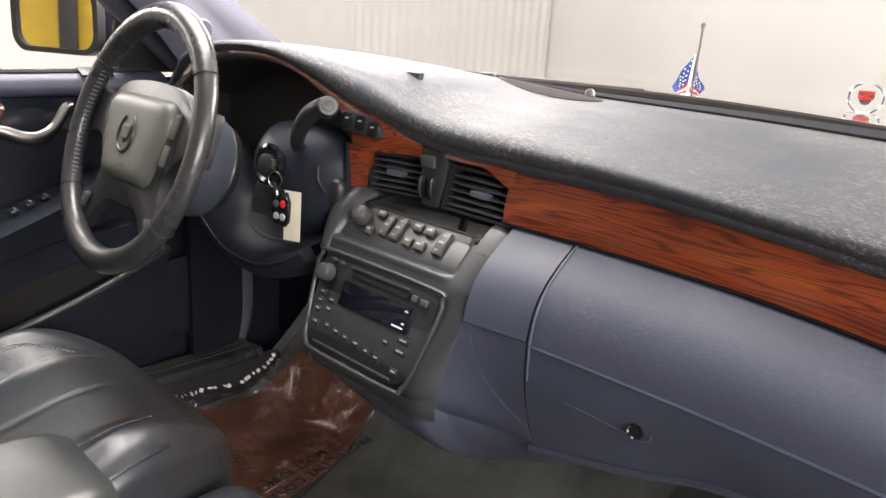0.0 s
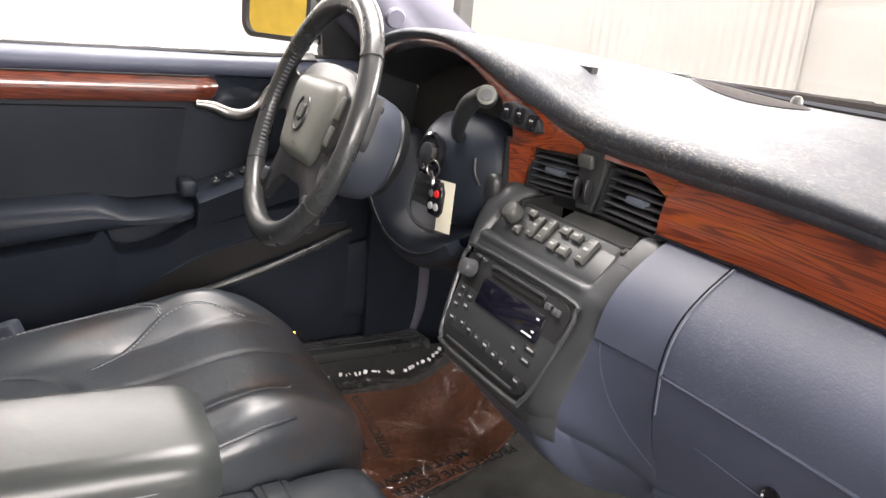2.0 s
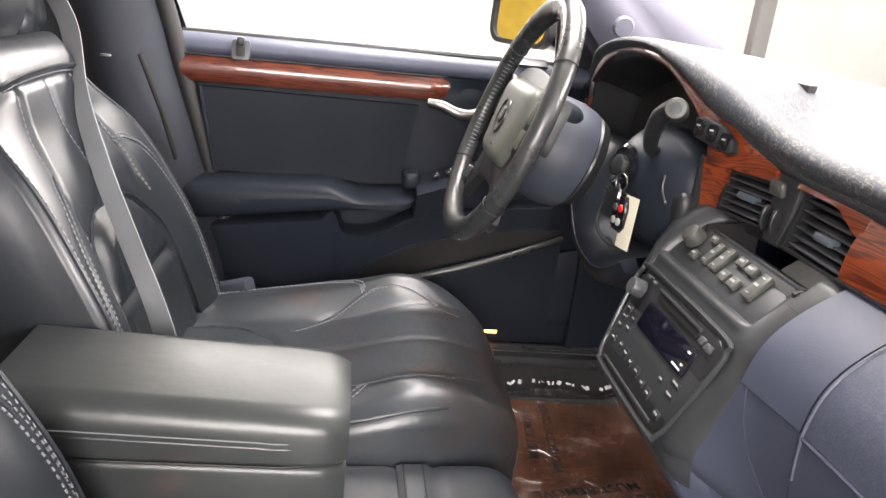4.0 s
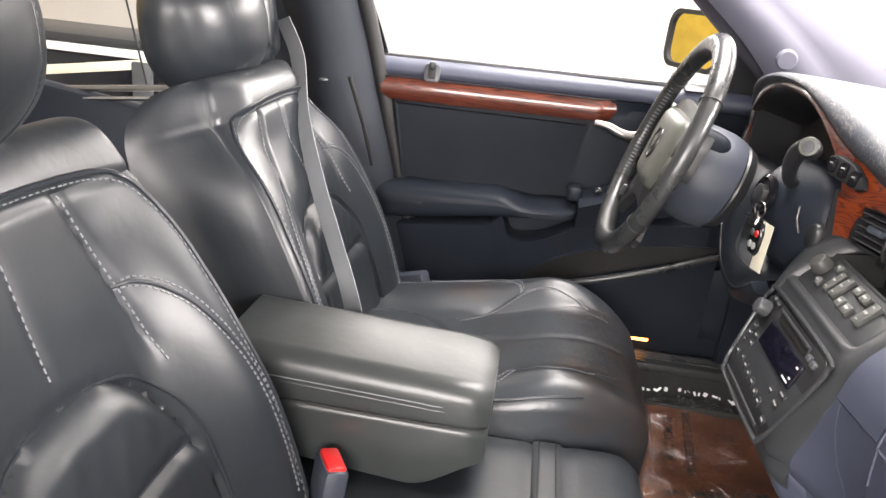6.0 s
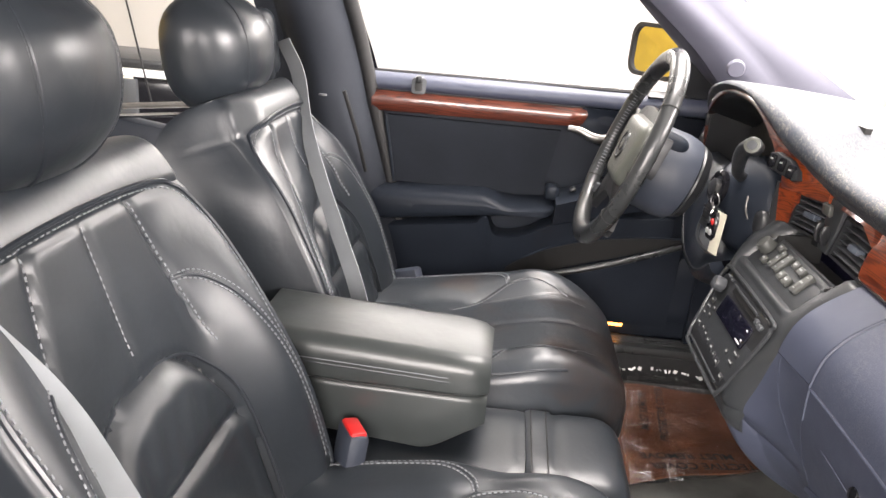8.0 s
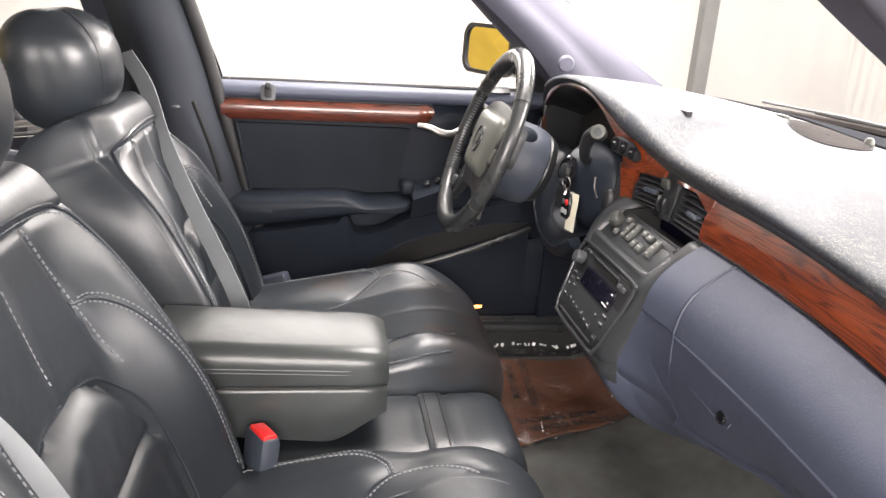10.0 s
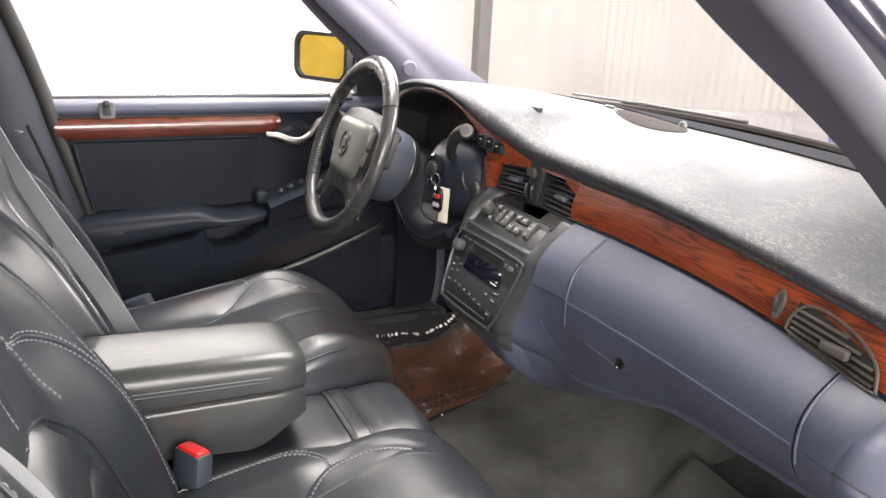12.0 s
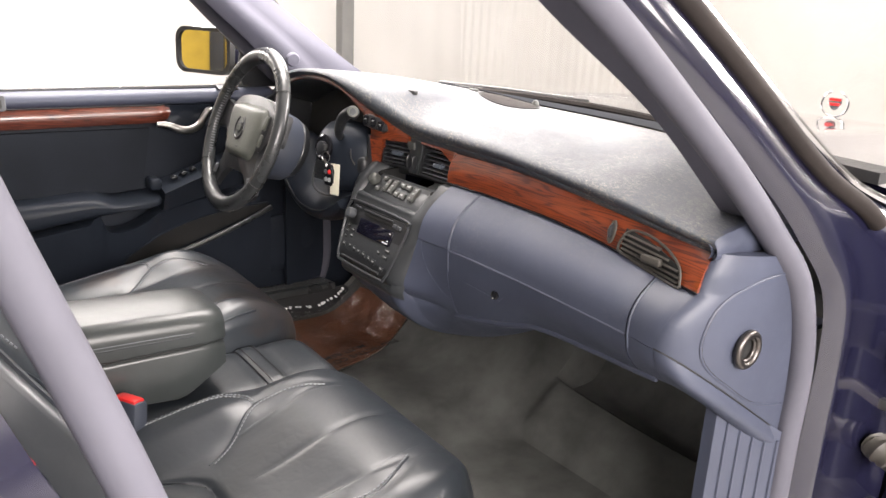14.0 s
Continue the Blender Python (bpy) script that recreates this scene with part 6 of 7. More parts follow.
    # cushion, s runs forwards, front faces up
    cm = Matrix.Translation((cx, -0.12, 0.44 + lift - 0.56 * lean)) @ Matrix(((1, 0, 0), (0, 0.995, -0.07 - 1.5 * lean), (0, 0.07 + 1.5 * lean, 0.995))).to_4x4()
    shoulder = lerp_table([(0.36, 0.075), (0.42, 0.088), (0.49, 0.118), (0.56, 0.152), (0.61, 0.172), (0.66, 0.181), (0.72, 0.180), (0.80, 0.165), (0.88, 0.14)])
    def crel(x, s):
        w = 0.265
        a = abs(x) * w
        d = 0.026 * step(0.10, 0.19, a) * (1 - step(0.50, 0.70, s)) if side > 0 else 0.040 * min(1.0, s / 0.68) * step(0.11, 0.21, a) * (1 - step(0.70, 1.0, s))
        d -= 0.0018 * dent(a - shoulder(s), 0.012) * step(0.38, 0.43, s) * (1 - step(0.82, 0.9, s))
        r = max(0.0, 1 - (a / 0.110) ** 2.6) ** (1 / 2.6) if a < 0.110 else 0.0
        g = min(0.110 - a, 0.5 * (0.37 * r - s)) if a < 0.110 else -1.0
        if g > 0:
            d += 0.011 * step(0.0, 0.04, g) - 0.006 * dent(g, 0.006)
        else:
            d -= 0.005 * dent(max(g, -0.05), 0.007)
        for q in (0.0, 0.118):
            d -= 0.0016 * dent(a - q - 0.03 * step(0.5, 0.9, s) * (q > 0), 0.006) * step(0.44, 0.54, s) * (1 - step(0.90, 0.97, s)) * (1 - step(-0.035, 0.03, a - shoulder(s)))
        d += 0.022 * dent(s - 0.76, 0.17) * (1 - step(0.19, 0.27, a))
        return d
    C = Backrest(cm, 0.60 if side < 0 else 0.565, (lerp_table([(0.0, 0.258), (0.4, 0.264), (0.65, 0.262), (0.82, 0.243), (0.92, 0.218), (1.0, 0.180)]), lerp_table([(0.0, 0.268), (0.4, 0.268), (0.65, 0.264), (0.82, 0.245), (0.92, 0.220), (1.0, 0.182)])), lambda off, s: 0.068 + crel(off / 0.265, s), lambda s: 0.13, None, 4.0, (0.05, 0.20))
    C.roll, C.rim = 0.034, 0.14
    cush = part("cushion", C.mesh(130, 130), WORN_LEATHER if side < 0 else LEATHER, ob, "creased navy leather seat cushion")
    W = 0.265
    oval = [(-0.110, 0.06), (-0.107, 0.18), (-0.090, 0.28), (-0.05, 0.352), (0, 0.37), (0.05, 0.352), (0.090, 0.28), (0.107, 0.18), (0.110, 0.06)]
    part("seam_cord", C.cord([(o / W, q) for o, q in oval], 0.0018, -0.001), PIPING, cush)
    for o in (-0.140, 0.0, 0.140):
        part("rib_seam", C.cord([(0.85 * o / W, 0.48), (0.93 * o / W, 0.62), (o / W, 0.76), (o / W, 0.90)], 0.0012, -0.0008), PIPING, cush)
    for sx in (-1, 1):
        part("piping", C.cord([(sx * 0.965, 0.08), (sx * 0.965, 0.4), (sx * 0.96, 0.72), (sx * 0.95, 0.80)], 0.0026, 0.0), PIPING, cush)
        outer = [(0.236, 0.06), (0.240, 0.30), (0.238, 0.45), (0.225, 0.55), (0.200, 0.598), (0.176, 0.612)]
        for k in (-0.0045, 0.0045):
            part("stitching", C.stitches([(sx * (o + k) / W, q + k) for o, q in outer], 0.0075, 0.0019), THREAD, cush)
        part("seam_cord", C.cord([(sx * o / W, q) for o, q in outer], 0.0018, 0.0), PIPING, cush)
        sh = [(shoulder(q), q) for q in (0.40, 0.46, 0.52, 0.58, 0.63, 0.70, 0.77, 0.83)]
        part("stitching", C.stitches([(sx * (o - 0.005) / W, q + 0.006) for o, q in sh], 0.0075, 0.0019), THREAD, cush)
        part("seam_cord", C.cord([(sx * o / W, q) for o, q in sh], 0.0018, 0.0), PIPING, cush)
    part("base", rbox(0.44, 0.46, 0.10, 0.02, at(cx, 0.12, 0.31)), BLACK, ob)
    part("side_shield", rbox(0.03, 0.5, 0.09, 0.012, at(cx + side * 0.265, 0.10, 0.385)), SHADE_BLUE, ob)
    return ob


seat("driver_seat", -0.372, -1, 0.0, "creased navy leather front seat with a grey belt across it", -0.035, 0.200, fill=0.020)
seat("passenger_seat", 0.365, 1, -0.012, "navy leather front seat with stitched bolsters and lumbar arch", 0.004, 0.226, 0.065)

# centre seat between them with its strap, folded armrest on top
mid = thing("middle_bench", (0.0, 0.2, 0.27), "narrow navy leather centre bench with folded-down padded armrest", "bench seat")
M_ = Pillow(Matrix.Translation((0.0, -0.12, 0.43)) @ Matrix(((1, 0, 0), (0, 0.998, -0.03), (0, 0.03, 0.998))).to_4x4(), 0.575, lambda s: 0.115, lambda s: 0.068, lambda s: 0.12, lambda x, s: -0.004 * math.exp(-((s - 0.70) / 0.01) ** 2) - 0.004 * math.exp(-((s - 0.79) / 0.01) ** 2), 5.0, (0.05, 0.12))
part("cushion", M_.mesh(60, 72), LEATHER, mid)
part("strap", sheet(lambda u, v: M_.point(-0.93 + 1.86 * u, 0.705 + 0.075 * v, 0.004), 20, 6, (0, 0, -0.006)), LEATHER, mid, "flat leather pull strap")
for s_ in (0.72, 0.765):
    part("strap_seam", M_.cord([(-0.9, s_), (0, s_), (0.9, s_)], 0.0012, 0.005), INK_SHADE, mid)
part("base", rbox(0.2, 0.5, 0.14, 0.02, at(0, 0.13, 0.33)), BLACK, mid)

arm = mid
def arm_sec(y, z0, z1, w, r, lift=0.0):
    pts = []
    for sx, sz, a0 in ((1, 1, 0), (-1, 1, 90), (-1, -1, 180), (1, -1, 270)):
        q = r if sz > 0 else 0.2 * r
        for k in range(7):
            a = radians(a0 + 15 * k)
            pts.append(Vector((-0.03 + sx * (w - q) + q * math.cos(a), y, (z1 - q if sz > 0 else z0 + q) + q * math.sin(a))))
    return pts
def arm_body(y0, y1, zl, zt, w, r, nose, flat=0.75):
    bm = bmesh.new()
    rings = []
    n = 26
    for i in range(n + 1):
        t = i / n
        y = y0 + (y1 - y0) * t
        k = 1.0
        d = (y1 - y) / nose
        if d < 1:
            k = max(0.02, 1 - (1 - d) ** 2.4) ** (1 / 2.4)
        lo, hi = zl(t), zt(t)
        c = (lo + hi) / 2
        rings.append([bm.verts.new(q) for q in arm_sec(y, c - (c - lo) * (flat + (1 - flat) * k), c + (hi - c) * (0.66 + 0.34 * k), w(t) * (0.80 + 0.20 * k), min(r, 0.49 * (hi - lo)))])
    for a, b in zip(rings, rings[1:]):
        for j in range(len(a)):
            bm.faces.new((a[j], a[(j + 1) % len(a)], b[(j + 1) % len(a)], b[j]))
    bm.faces.new(rings[0][::-1])
    bm.faces.new(rings[-1])
    return bm
lid = part("armrest_lid", arm_body(-0.16, 0.213, lambda t: 0.612 - 0.004 * t, lambda t: 0.684 - 0.016 * t, lambda t: 0.094, 0.030, 0.07, 1.0), LEATHER_ARM, arm, "padded leather armrest lid, shiny from wear")
body = part("armrest_bin", arm_body(-0.16, 0.212, lambda t: 0.535 - 0.035 * t + 0.050 * step(0.72, 1.0, t), lambda t: 0.6125 - 0.004 * t, lambda t: 0.0935, 0.012, 0.08), LEATHER_ARM, arm)
def round_nose(z, inset=0.0):
    """A line round the armrest at one height."""
    w = 0.094 - inset
    pts = [(-0.03 + w, -0.15 + 0.30 * k / 10, z(k / 12)) for k in range(10)]
    pts += [(-0.03 + w - 0.05 * (1 - math.cos(radians(a))), 0.135 + (0.0775 - inset) * math.sin(radians(a)), z(0.85)) for a in range(0, 91, 9)]
    pts += [(-0.03 + w - 0.05 - 0.09 * k / 4, 0.2125 - inset, z(1.0)) for k in range(1, 5)]
    return pts
part("edge_stitching", tube(round_nose(lambda t: 0.648 - 0.012 * t, -0.0002), 0.0009, 5), THREAD, lid)
part("edge_stitching", tube(round_nose(lambda t: 0.641 - 0.012 * t, 0.0), 0.0014, 6), PIPING, lid)
part("parting_line", tube(round_nose(lambda t: 0.6125 - 0.004 * t, 0.0), 0.0016, 6), INK_SHADE, body)

# buckles and belts
bk = thing("belt_buckle", (0.11, 0.0, 0.45), "dark seat belt buckle with a red release button", "belt buckle")
BM = frame_at((0.108, 0.012, 0.513), (0.86, 0.5, 0.0), (-0.05, 0.12, 1))
part("stalk", tube([(0.10, -0.05, 0.42), (0.105, -0.01, 0.47), (0.108, 0.01, 0.50)], 0.017, 10, flat=0.7), RUBBER, bk)
part("body", rbox(0.064, 0.095, 0.036, 0.012, BM), SHROUD, bk)
part("release_button", rbox(0.050, 0.018, 0.026, 0.005, BM @ at(0, 0.041, 0.0)), RED, bk, "red release button")


def ribbon(points, wide, across, n=8):
    """Belt webbing along points, its width lying along across."""
    line = smooth_line(points, n)
    ac = Vector(across).normalized()
    k = len(line) - 1
    def fn(u, v):
        p = line[min(k, int(round(u * k)))]
        return p + ac * wide * (v - 0.5)
    nrm = (line[-1] - line[0]).cross(ac).normalized() * 0.0016
    return sheet(fn, k, 4, tuple(nrm))


belt = thing("seat_belt", (-0.62, -0.35, 1.0), "grey seat belt webbing hanging down over the leather backrest", "seat belt")
part("webbing", ribbon([(-0.628, -0.322, 1.055), (-0.57, -0.27, 0.99), (-0.44, -0.216, 0.905), (-0.35, -0.160, 0.82), (-0.28, -0.102, 0.73), (-0.235, -0.055, 0.645), (-0.20, -0.025, 0.565), (-0.19, -0.03, 0.50)], 0.046, (0.55, 0.78, 0.30)), WEB, belt)
part("belt_guide", merge(rbox(0.075, 0.055, 0.15, 0.027, at(-0.640, -0.368, 1.045, 8, 0, 10), 4), rbox(0.10, 0.07, 0.06, 0.025, at(-0.61, -0.372, 0.985, 0, 0, 10), 4)), LEATHER, belt)
part("tongue_stop", lathe([(0.0, 0.004), (0.008, 0.003), (0.009, 0.0)], at(-0.535, -0.205, 0.955), 14), GREY, belt)
part("lap_anchor", rbox(0.035, 0.09, 0.06, 0.008, at(-0.630, -0.01, 0.510, 20, 0, -20)), SHROUD, belt)
part("lap_webbing", ribbon([(-0.665, -0.05, 0.50), (-0.65, 0.0, 0.49), (-0.62, 0.05, 0.46)], 0.046, (0.3, 0.2, 1)), WEB, belt)
belt2 = thing("seat_belt", (0.68, -0.3, 1.0), "grey woven seat belt webbing lying over the leather bolster", "seat belt")
part("webbing", ribbon([(0.645, -0.335, 1.055), (0.595, -0.285, 0.985), (0.548, -0.222, 0.88), (0.522, -0.180, 0.80), (0.505, -0.135, 0.69), (0.49, -0.09, 0.58), (0.47, -0.07, 0.50)], 0.046, (-0.60, 0.68, 0.30)), WEB, belt2)
part("belt_guide", merge(rbox(0.075, 0.055, 0.15, 0.027, at(0.640, -0.368, 1.045, 8, 0, -10), 4), rbox(0.10, 0.07, 0.06, 0.025, at(0.61, -0.372, 0.985, 0, 0, -10), 4)), LEATHER, belt2)

# rear bench, seen past the front seats
rear = thing("rear_seat", (0, -1.0, 0.3), "dark navy leather rear bench behind the front seats", "car seat")
part("cushion", rbox(1.36, 0.55, 0.2, 0.06, at(0, -0.95, 0.42), 4), LEATHER, rear)
part("backrest", rbox(1.36, 0.16, 0.6, 0.06, at(0, -1.28, 0.72, 18, 0, 0), 4), LEATHER, rear)
rd = part("rear_door", rbox(0.06, 1.0, 0.52, 0.02, at(-0.835, -0.82, 0.545, -7, 0, 0)), SHADE_BLUE, car, "shaded blue rear door with a chrome-edged window")
part("sill_strip", tube([(-0.815, -1.30, 0.752), (-0.81, -0.36, 0.862)], 0.006, 8), CHROME, rd)
part("sill_strip", tube([(-0.835, -1.30, 0.775), (-0.83, -0.36, 0.885)], 0.008, 8), STEEL, rd)
g_ = part("window_pane", sheet(lambda u, v: Vector((-0.84 + 0.12 * v, -0.36 - 0.85 * u, 0.87 - 0.10 * u + (0.50 + 0.10 * u) * v)), 4, 4), GLASS, rd)
g_.visible_shadow = False
part("window_frame", tube([(-0.83, -1.22, 0.87), (-0.72, -1.15, 1.37), (-0.71, -0.40, 1.40)], 0.012, 8), RUBBER, rd)
part("divider_bar", tube([(-0.84, -0.735, 0.83), (-0.735, -0.80, 1.38)], 0.0025, 8), RUBBER, rd)


# ---- driver's door ----
def dx(y, z):
    """The inner skin: how far out it lies."""
    out = 0.812 - 0.004 * math.sin(3 * (z - 0.4)) - 0.03 * step(0.35, 0.8, y)
    return -out
YR, YF = -0.13, 0.66
def rear_edge(z):
    return -0.05 - 0.11 * step(0.55, 1.0, z)
# door panels in the darkened blue, their dim light part of the colour
door = part("driver_door", sheet(lambda u, v: Vector((dx(0.3, 0.5) - 0.012, rear_edge(0.28 + 0.70 * v) + (0.98 - rear_edge(0.28 + 0.70 * v)) * u, 0.28 + 0.70 * v)), 20, 20, (-0.03, 0, 0)), SHADE_BLUE, car, "closed shaded blue door with wood strip and map pocket")
part("outer_skin", sheet(lambda u, v: Vector((-0.90 - 0.03 * math.sin(math.pi * v), -0.15 + 1.25 * u, 0.22 + 0.75 * v)), 12, 12, (0.01, 0, 0)), PAINT, door)
# upper roll under the glass
def roll(u, v):
    y = -0.155 + 0.84 * u
    a = math.pi * (0.05 + 0.95 * v)
    return Vector((-0.822 + 0.028 * math.sin(a) - 0.01 * (1 - v) + 0.025 * step(0.4, 0.7, y), y, 0.963 + 0.022 * math.cos(a) + 0.006 * u))
part("upper_roll", sheet(roll, 40, 16, lambda u, v: roll(u, v) + Vector((-0.02, 0, 0))), BLUE, door, "padded slate blue sill roll under the window")
part("glass_wiper", tube([(-0.838, -0.16, 0.985), (-0.835, 0.2, 0.988), (-0.815, 0.62, 0.992)], 0.005, 6), RUBBER, door)
part("chrome_line", tube([(-0.846, -0.16, 0.988), (-0.843, 0.2, 0.991), (-0.823, 0.62, 0.995)], 0.0025, 6), CHROME, door)
# wood band with its swept front end
def wband(u, v):
    z0, z1 = 0.893 + 0.006 * u, 0.944 + 0.002 * u
    lean = 0.03 * v
    y = -0.145 + (0.525 + 0.022 * (0.5 - abs(v - 0.6))) * u
    return Vector((-0.800 + 0.012 * math.sin(math.pi * (0.1 + 0.8 * v)) + 0.008 * step(0.2, 0.5, y) - 0.02 * step(0.93, 1.0, u), y, z0 + (z1 - z0) * v))
part("wood_band", sheet(wband, 60, 12, (-0.02, 0, 0)), DOOR_WOOD, door, "dark red-brown lacquered wood strip")
part("wood_line", tube([wband(k / 40, 1.0) + Vector((0.002, 0, 0.001)) for k in range(41)], 0.002, 6), BLACK, door)
# release lever in its hollow
part("lever_hollow", sheet(lambda u, v: Vector((-0.806 - 0.02 * math.sin(math.pi * u) * math.sin(math.pi * v), 0.375 + 0.13 * u, 0.885 + 0.06 * v)), 14, 8, (-0.01, 0, 0)), SHADE_BLUE, door)
part("release_lever", tube(smooth_line([(-0.782, 0.345, 0.896), (-0.776, 0.375, 0.892), (-0.772, 0.405, 0.880), (-0.774, 0.435, 0.878), (-0.785, 0.465, 0.892), (-0.795, 0.49, 0.925), (-0.80, 0.505, 0.932)], 8), [0.006 + 0.003 * math.sin(math.pi * k / 48) for k in range(49)], 12, flat=1.3), STEEL, door, "curved chrome door release lever")
part("lock_plate", plate(rounded(0.036, 0.040, 0.008, 4), 0.006, frame_at((-0.792, -0.03, 0.962), (0, 1, 0), (-0.25, 0, 1)), 0.002), GREY, door)
part("lock_slot", plate(rounded(0.018, 0.030, 0.005, 4), 0.002, frame_at((-0.790, -0.03, 0.964), (0, 1, 0), (-0.25, 0, 1)), 0.0005), INK_SHADE, door)
part("lock_knob", rbox(0.014, 0.014, 0.018, 0.004, at(-0.79, -0.03, 0.978)), BLACK, door)
part("demist_vent", rbox(0.03, 0.06, 0.004, 0.001, at(-0.805, 0.555, 0.992, 0, 25, 0)), BLACK, door)
# inset cloth panel
def inset(u, v):
    z = 0.715 + 0.168 * v
    y = -0.075 - 0.03 * v + (0.415 + 0.02 * v - 0.04 * (1 - v)) * u
    return Vector((-0.806 + 0.004, y, z))
part("inset_panel", sheet(inset, 24, 12, (-0.02, 0, 0)), DOOR_CLOTH, door)
part("inset_edge", tube([inset(0, 1 - k / 12) + Vector((0.001, -0.004, 0)) for k in range(13)], 0.004, 6), SHADE_BLUE, door)
# armrest: a padded shelf that steps down towards its rounded front end
ARM_TOP = lerp_table([(-0.14, 0.706), (-0.03, 0.714), (0.10, 0.722), (0.158, 0.724), (0.185, 0.716), (0.215, 0.706), (0.28, 0.709), (0.345, 0.716)])
ARM_OUT = lerp_table([(-0.14, -0.752), (0.0, -0.742), (0.15, -0.730), (0.28, -0.712), (0.345, -0.706)])
ARM_LOW = lerp_table([(-0.14, 0.612), (-0.03, 0.628), (0.12, 0.652), (0.25, 0.672), (0.345, 0.684)])


def arm_pad(u, v):
    y = -0.14 + 0.48 * u
    e = max(0.0, (y - 0.30) / 0.04)
    k = math.sqrt(max(0.0, 1 - e * e))
    top, low, out = ARM_TOP(y), ARM_LOW(y), -0.80 + (ARM_OUT(y) + 0.80) * (0.25 + 0.75 * k)
    mid = (top + low) / 2
    a = math.pi * (v - 0.5)
    n = 0.42
    x = -0.815 + (out + 0.815) * abs(math.cos(a)) ** n
    h = math.copysign(abs(math.sin(a)) ** 0.62, math.sin(a))
    z = mid - (top - low) / 2 * (0.55 + 0.45 * k) * h - 0.016 * (x + 0.815) / 0.11 * (h < 0)
    return Vector((x, y, z))


part("armrest", sheet(arm_pad, 70, 30, (-0.01, 0, 0)), SHADE_BLUE, door, "padded shaded blue door armrest")
part("armrest_end", sheet(lambda u, v: arm_pad(1, v).lerp(Vector((-0.812, 0.34, 0.70)), u), 6, 30), SHADE_BLUE, door)
part("switch_pod", sheet(lambda u, v: Vector((-0.81 + 0.10 * v - 0.02 * v * u, 0.335 + 0.22 * u, 0.733 + 0.075 * u - 0.016 * v * v)), 20, 12, lambda u, v: Vector((-0.81 + 0.07 * v, 0.335 + 0.22 * u, 0.66 + 0.06 * u))), SHADE_BLUE, door)
part("grip_horn", rbox(0.055, 0.034, 0.034, 0.010, at(-0.778, 0.325, 0.734), 3), SHADE_BLUE, door)
for k in range(3):
    part("window_switch", rbox(0.020, 0.016, 0.008, 0.003, at(-0.758 - 0.004 * k, 0.375 + 0.028 * k, 0.751 + 0.009 * k, 18, 0, 0)), BLACK, door)
    part("switch_ridge", rbox(0.012, 0.003, 0.004, 0.001, at(-0.758 - 0.004 * k, 0.376 + 0.028 * k, 0.7555 + 0.009 * k, 18, 0, 0)), DIM_PRINT, door)
# lower panel: its rolled top edge runs as a ledge, jumps at the pull and drops into the grip pocket
LEDGE = lerp_table([(-0.09, 0.606, -0.782), (0.0, 0.618, -0.776), (0.10, 0.635, -0.766), (0.145, 0.645, -0.758), (0.160, 0.664, -0.748), (0.174, 0.662, -0.744), (0.186, 0.630, -0.746), (0.205, 0.618, -0.746), (0.25, 0.625, -0.738), (0.29, 0.645, -0.728), (0.33, 0.662, -0.742), (0.45, 0.682, -0.772), (0.64, 0.70, -0.784)])


def low_panel(u, v):
    y = -0.09 + 0.73 * u
    z, x = LEDGE(y)
    if v < 0.25:
        a = math.pi / 2 * (v / 0.25)
        return Vector((x - 0.045 + 0.037 * math.sin(a) + 0.008 * v / 0.25, y, z + 0.008 * math.cos(a) - 0.008))
    t = (v - 0.25) / 0.75
    return Vector((-0.797 + (x + 0.797) * (1 - t) ** 2.2, y, z - 0.008 - (z - 0.315) * t))


part("lower_panel", sheet(low_panel, 146, 40, (-0.012, 0, 0)), SHADE_BLUE, door, "moulded lower door panel with a pull pocket")
def on_panel(y, z, out=0.0):
    """A point on the lower panel at this height."""
    ez, ex = LEDGE(y)
    t = min(1.0, max(0.0, (ez - 0.008 - z) / (ez - 0.315)))
    return Vector((-0.797 + (ex + 0.797) * (1 - t) ** 2.2 + out, y, z))


POCKET_UP = lerp_table([(0.222, 0.497), (0.228, 0.520), (0.25, 0.543), (0.29, 0.570), (0.34, 0.592), (0.44, 0.618), (0.56, 0.636), (0.665, 0.642)])


def pocket(u, v):
    y = 0.222 + 0.443 * u
    top = 0.497 + 0.135 * u ** 1.1
    base = on_panel(y, top).x
    return Vector((base + 0.004 + 0.050 * math.sin(math.pi * min(1, 0.06 + 0.80 * u)) * (0.2 + 0.8 * v), y, 0.40 + (top - 0.40) * v))


part("map_pocket", sheet(pocket, 40, 14, (-0.012, 0, 0)), SHADE_BLUE, door, "moulded map pocket")
part("pocket_rim", tube([pocket(k / 30, 1.0) for k in range(31)], 0.008, 10), RIM_LEATHER, door)
# black sheet over the panel in place of shade in the pocket mouth
part("pocket_shade", sheet(lambda u, v: on_panel(0.224 + 0.44 * u, 0.492 + 0.135 * u ** 1.1 + (POCKET_UP(0.224 + 0.44 * u) - 0.492 - 0.135 * u ** 1.1) * v, 0.002), 40, 6, (-0.002, 0, 0)), INK_SHADE, door)
part("pocket_back", tube([on_panel(0.222 + 0.443 * k / 40, POCKET_UP(0.222 + 0.443 * k / 40), 0.001) for k in range(41)], 0.003, 6), SHADE_BLUE, door)
part("speaker_cover", sheet(lambda u, v: Vector((-0.790 + 0.012 * (1 - v ** 4), 0.705 + 0.118 * v * math.cos(2 * math.pi * u) + 0.02 * v * math.sin(2 * math.pi * u), 0.505 + 0.092 * v * math.sin(2 * math.pi * u))), 48, 10, (-0.01, 0, 0)), SHADE_BLUE, door, "rounded dark speaker cover")
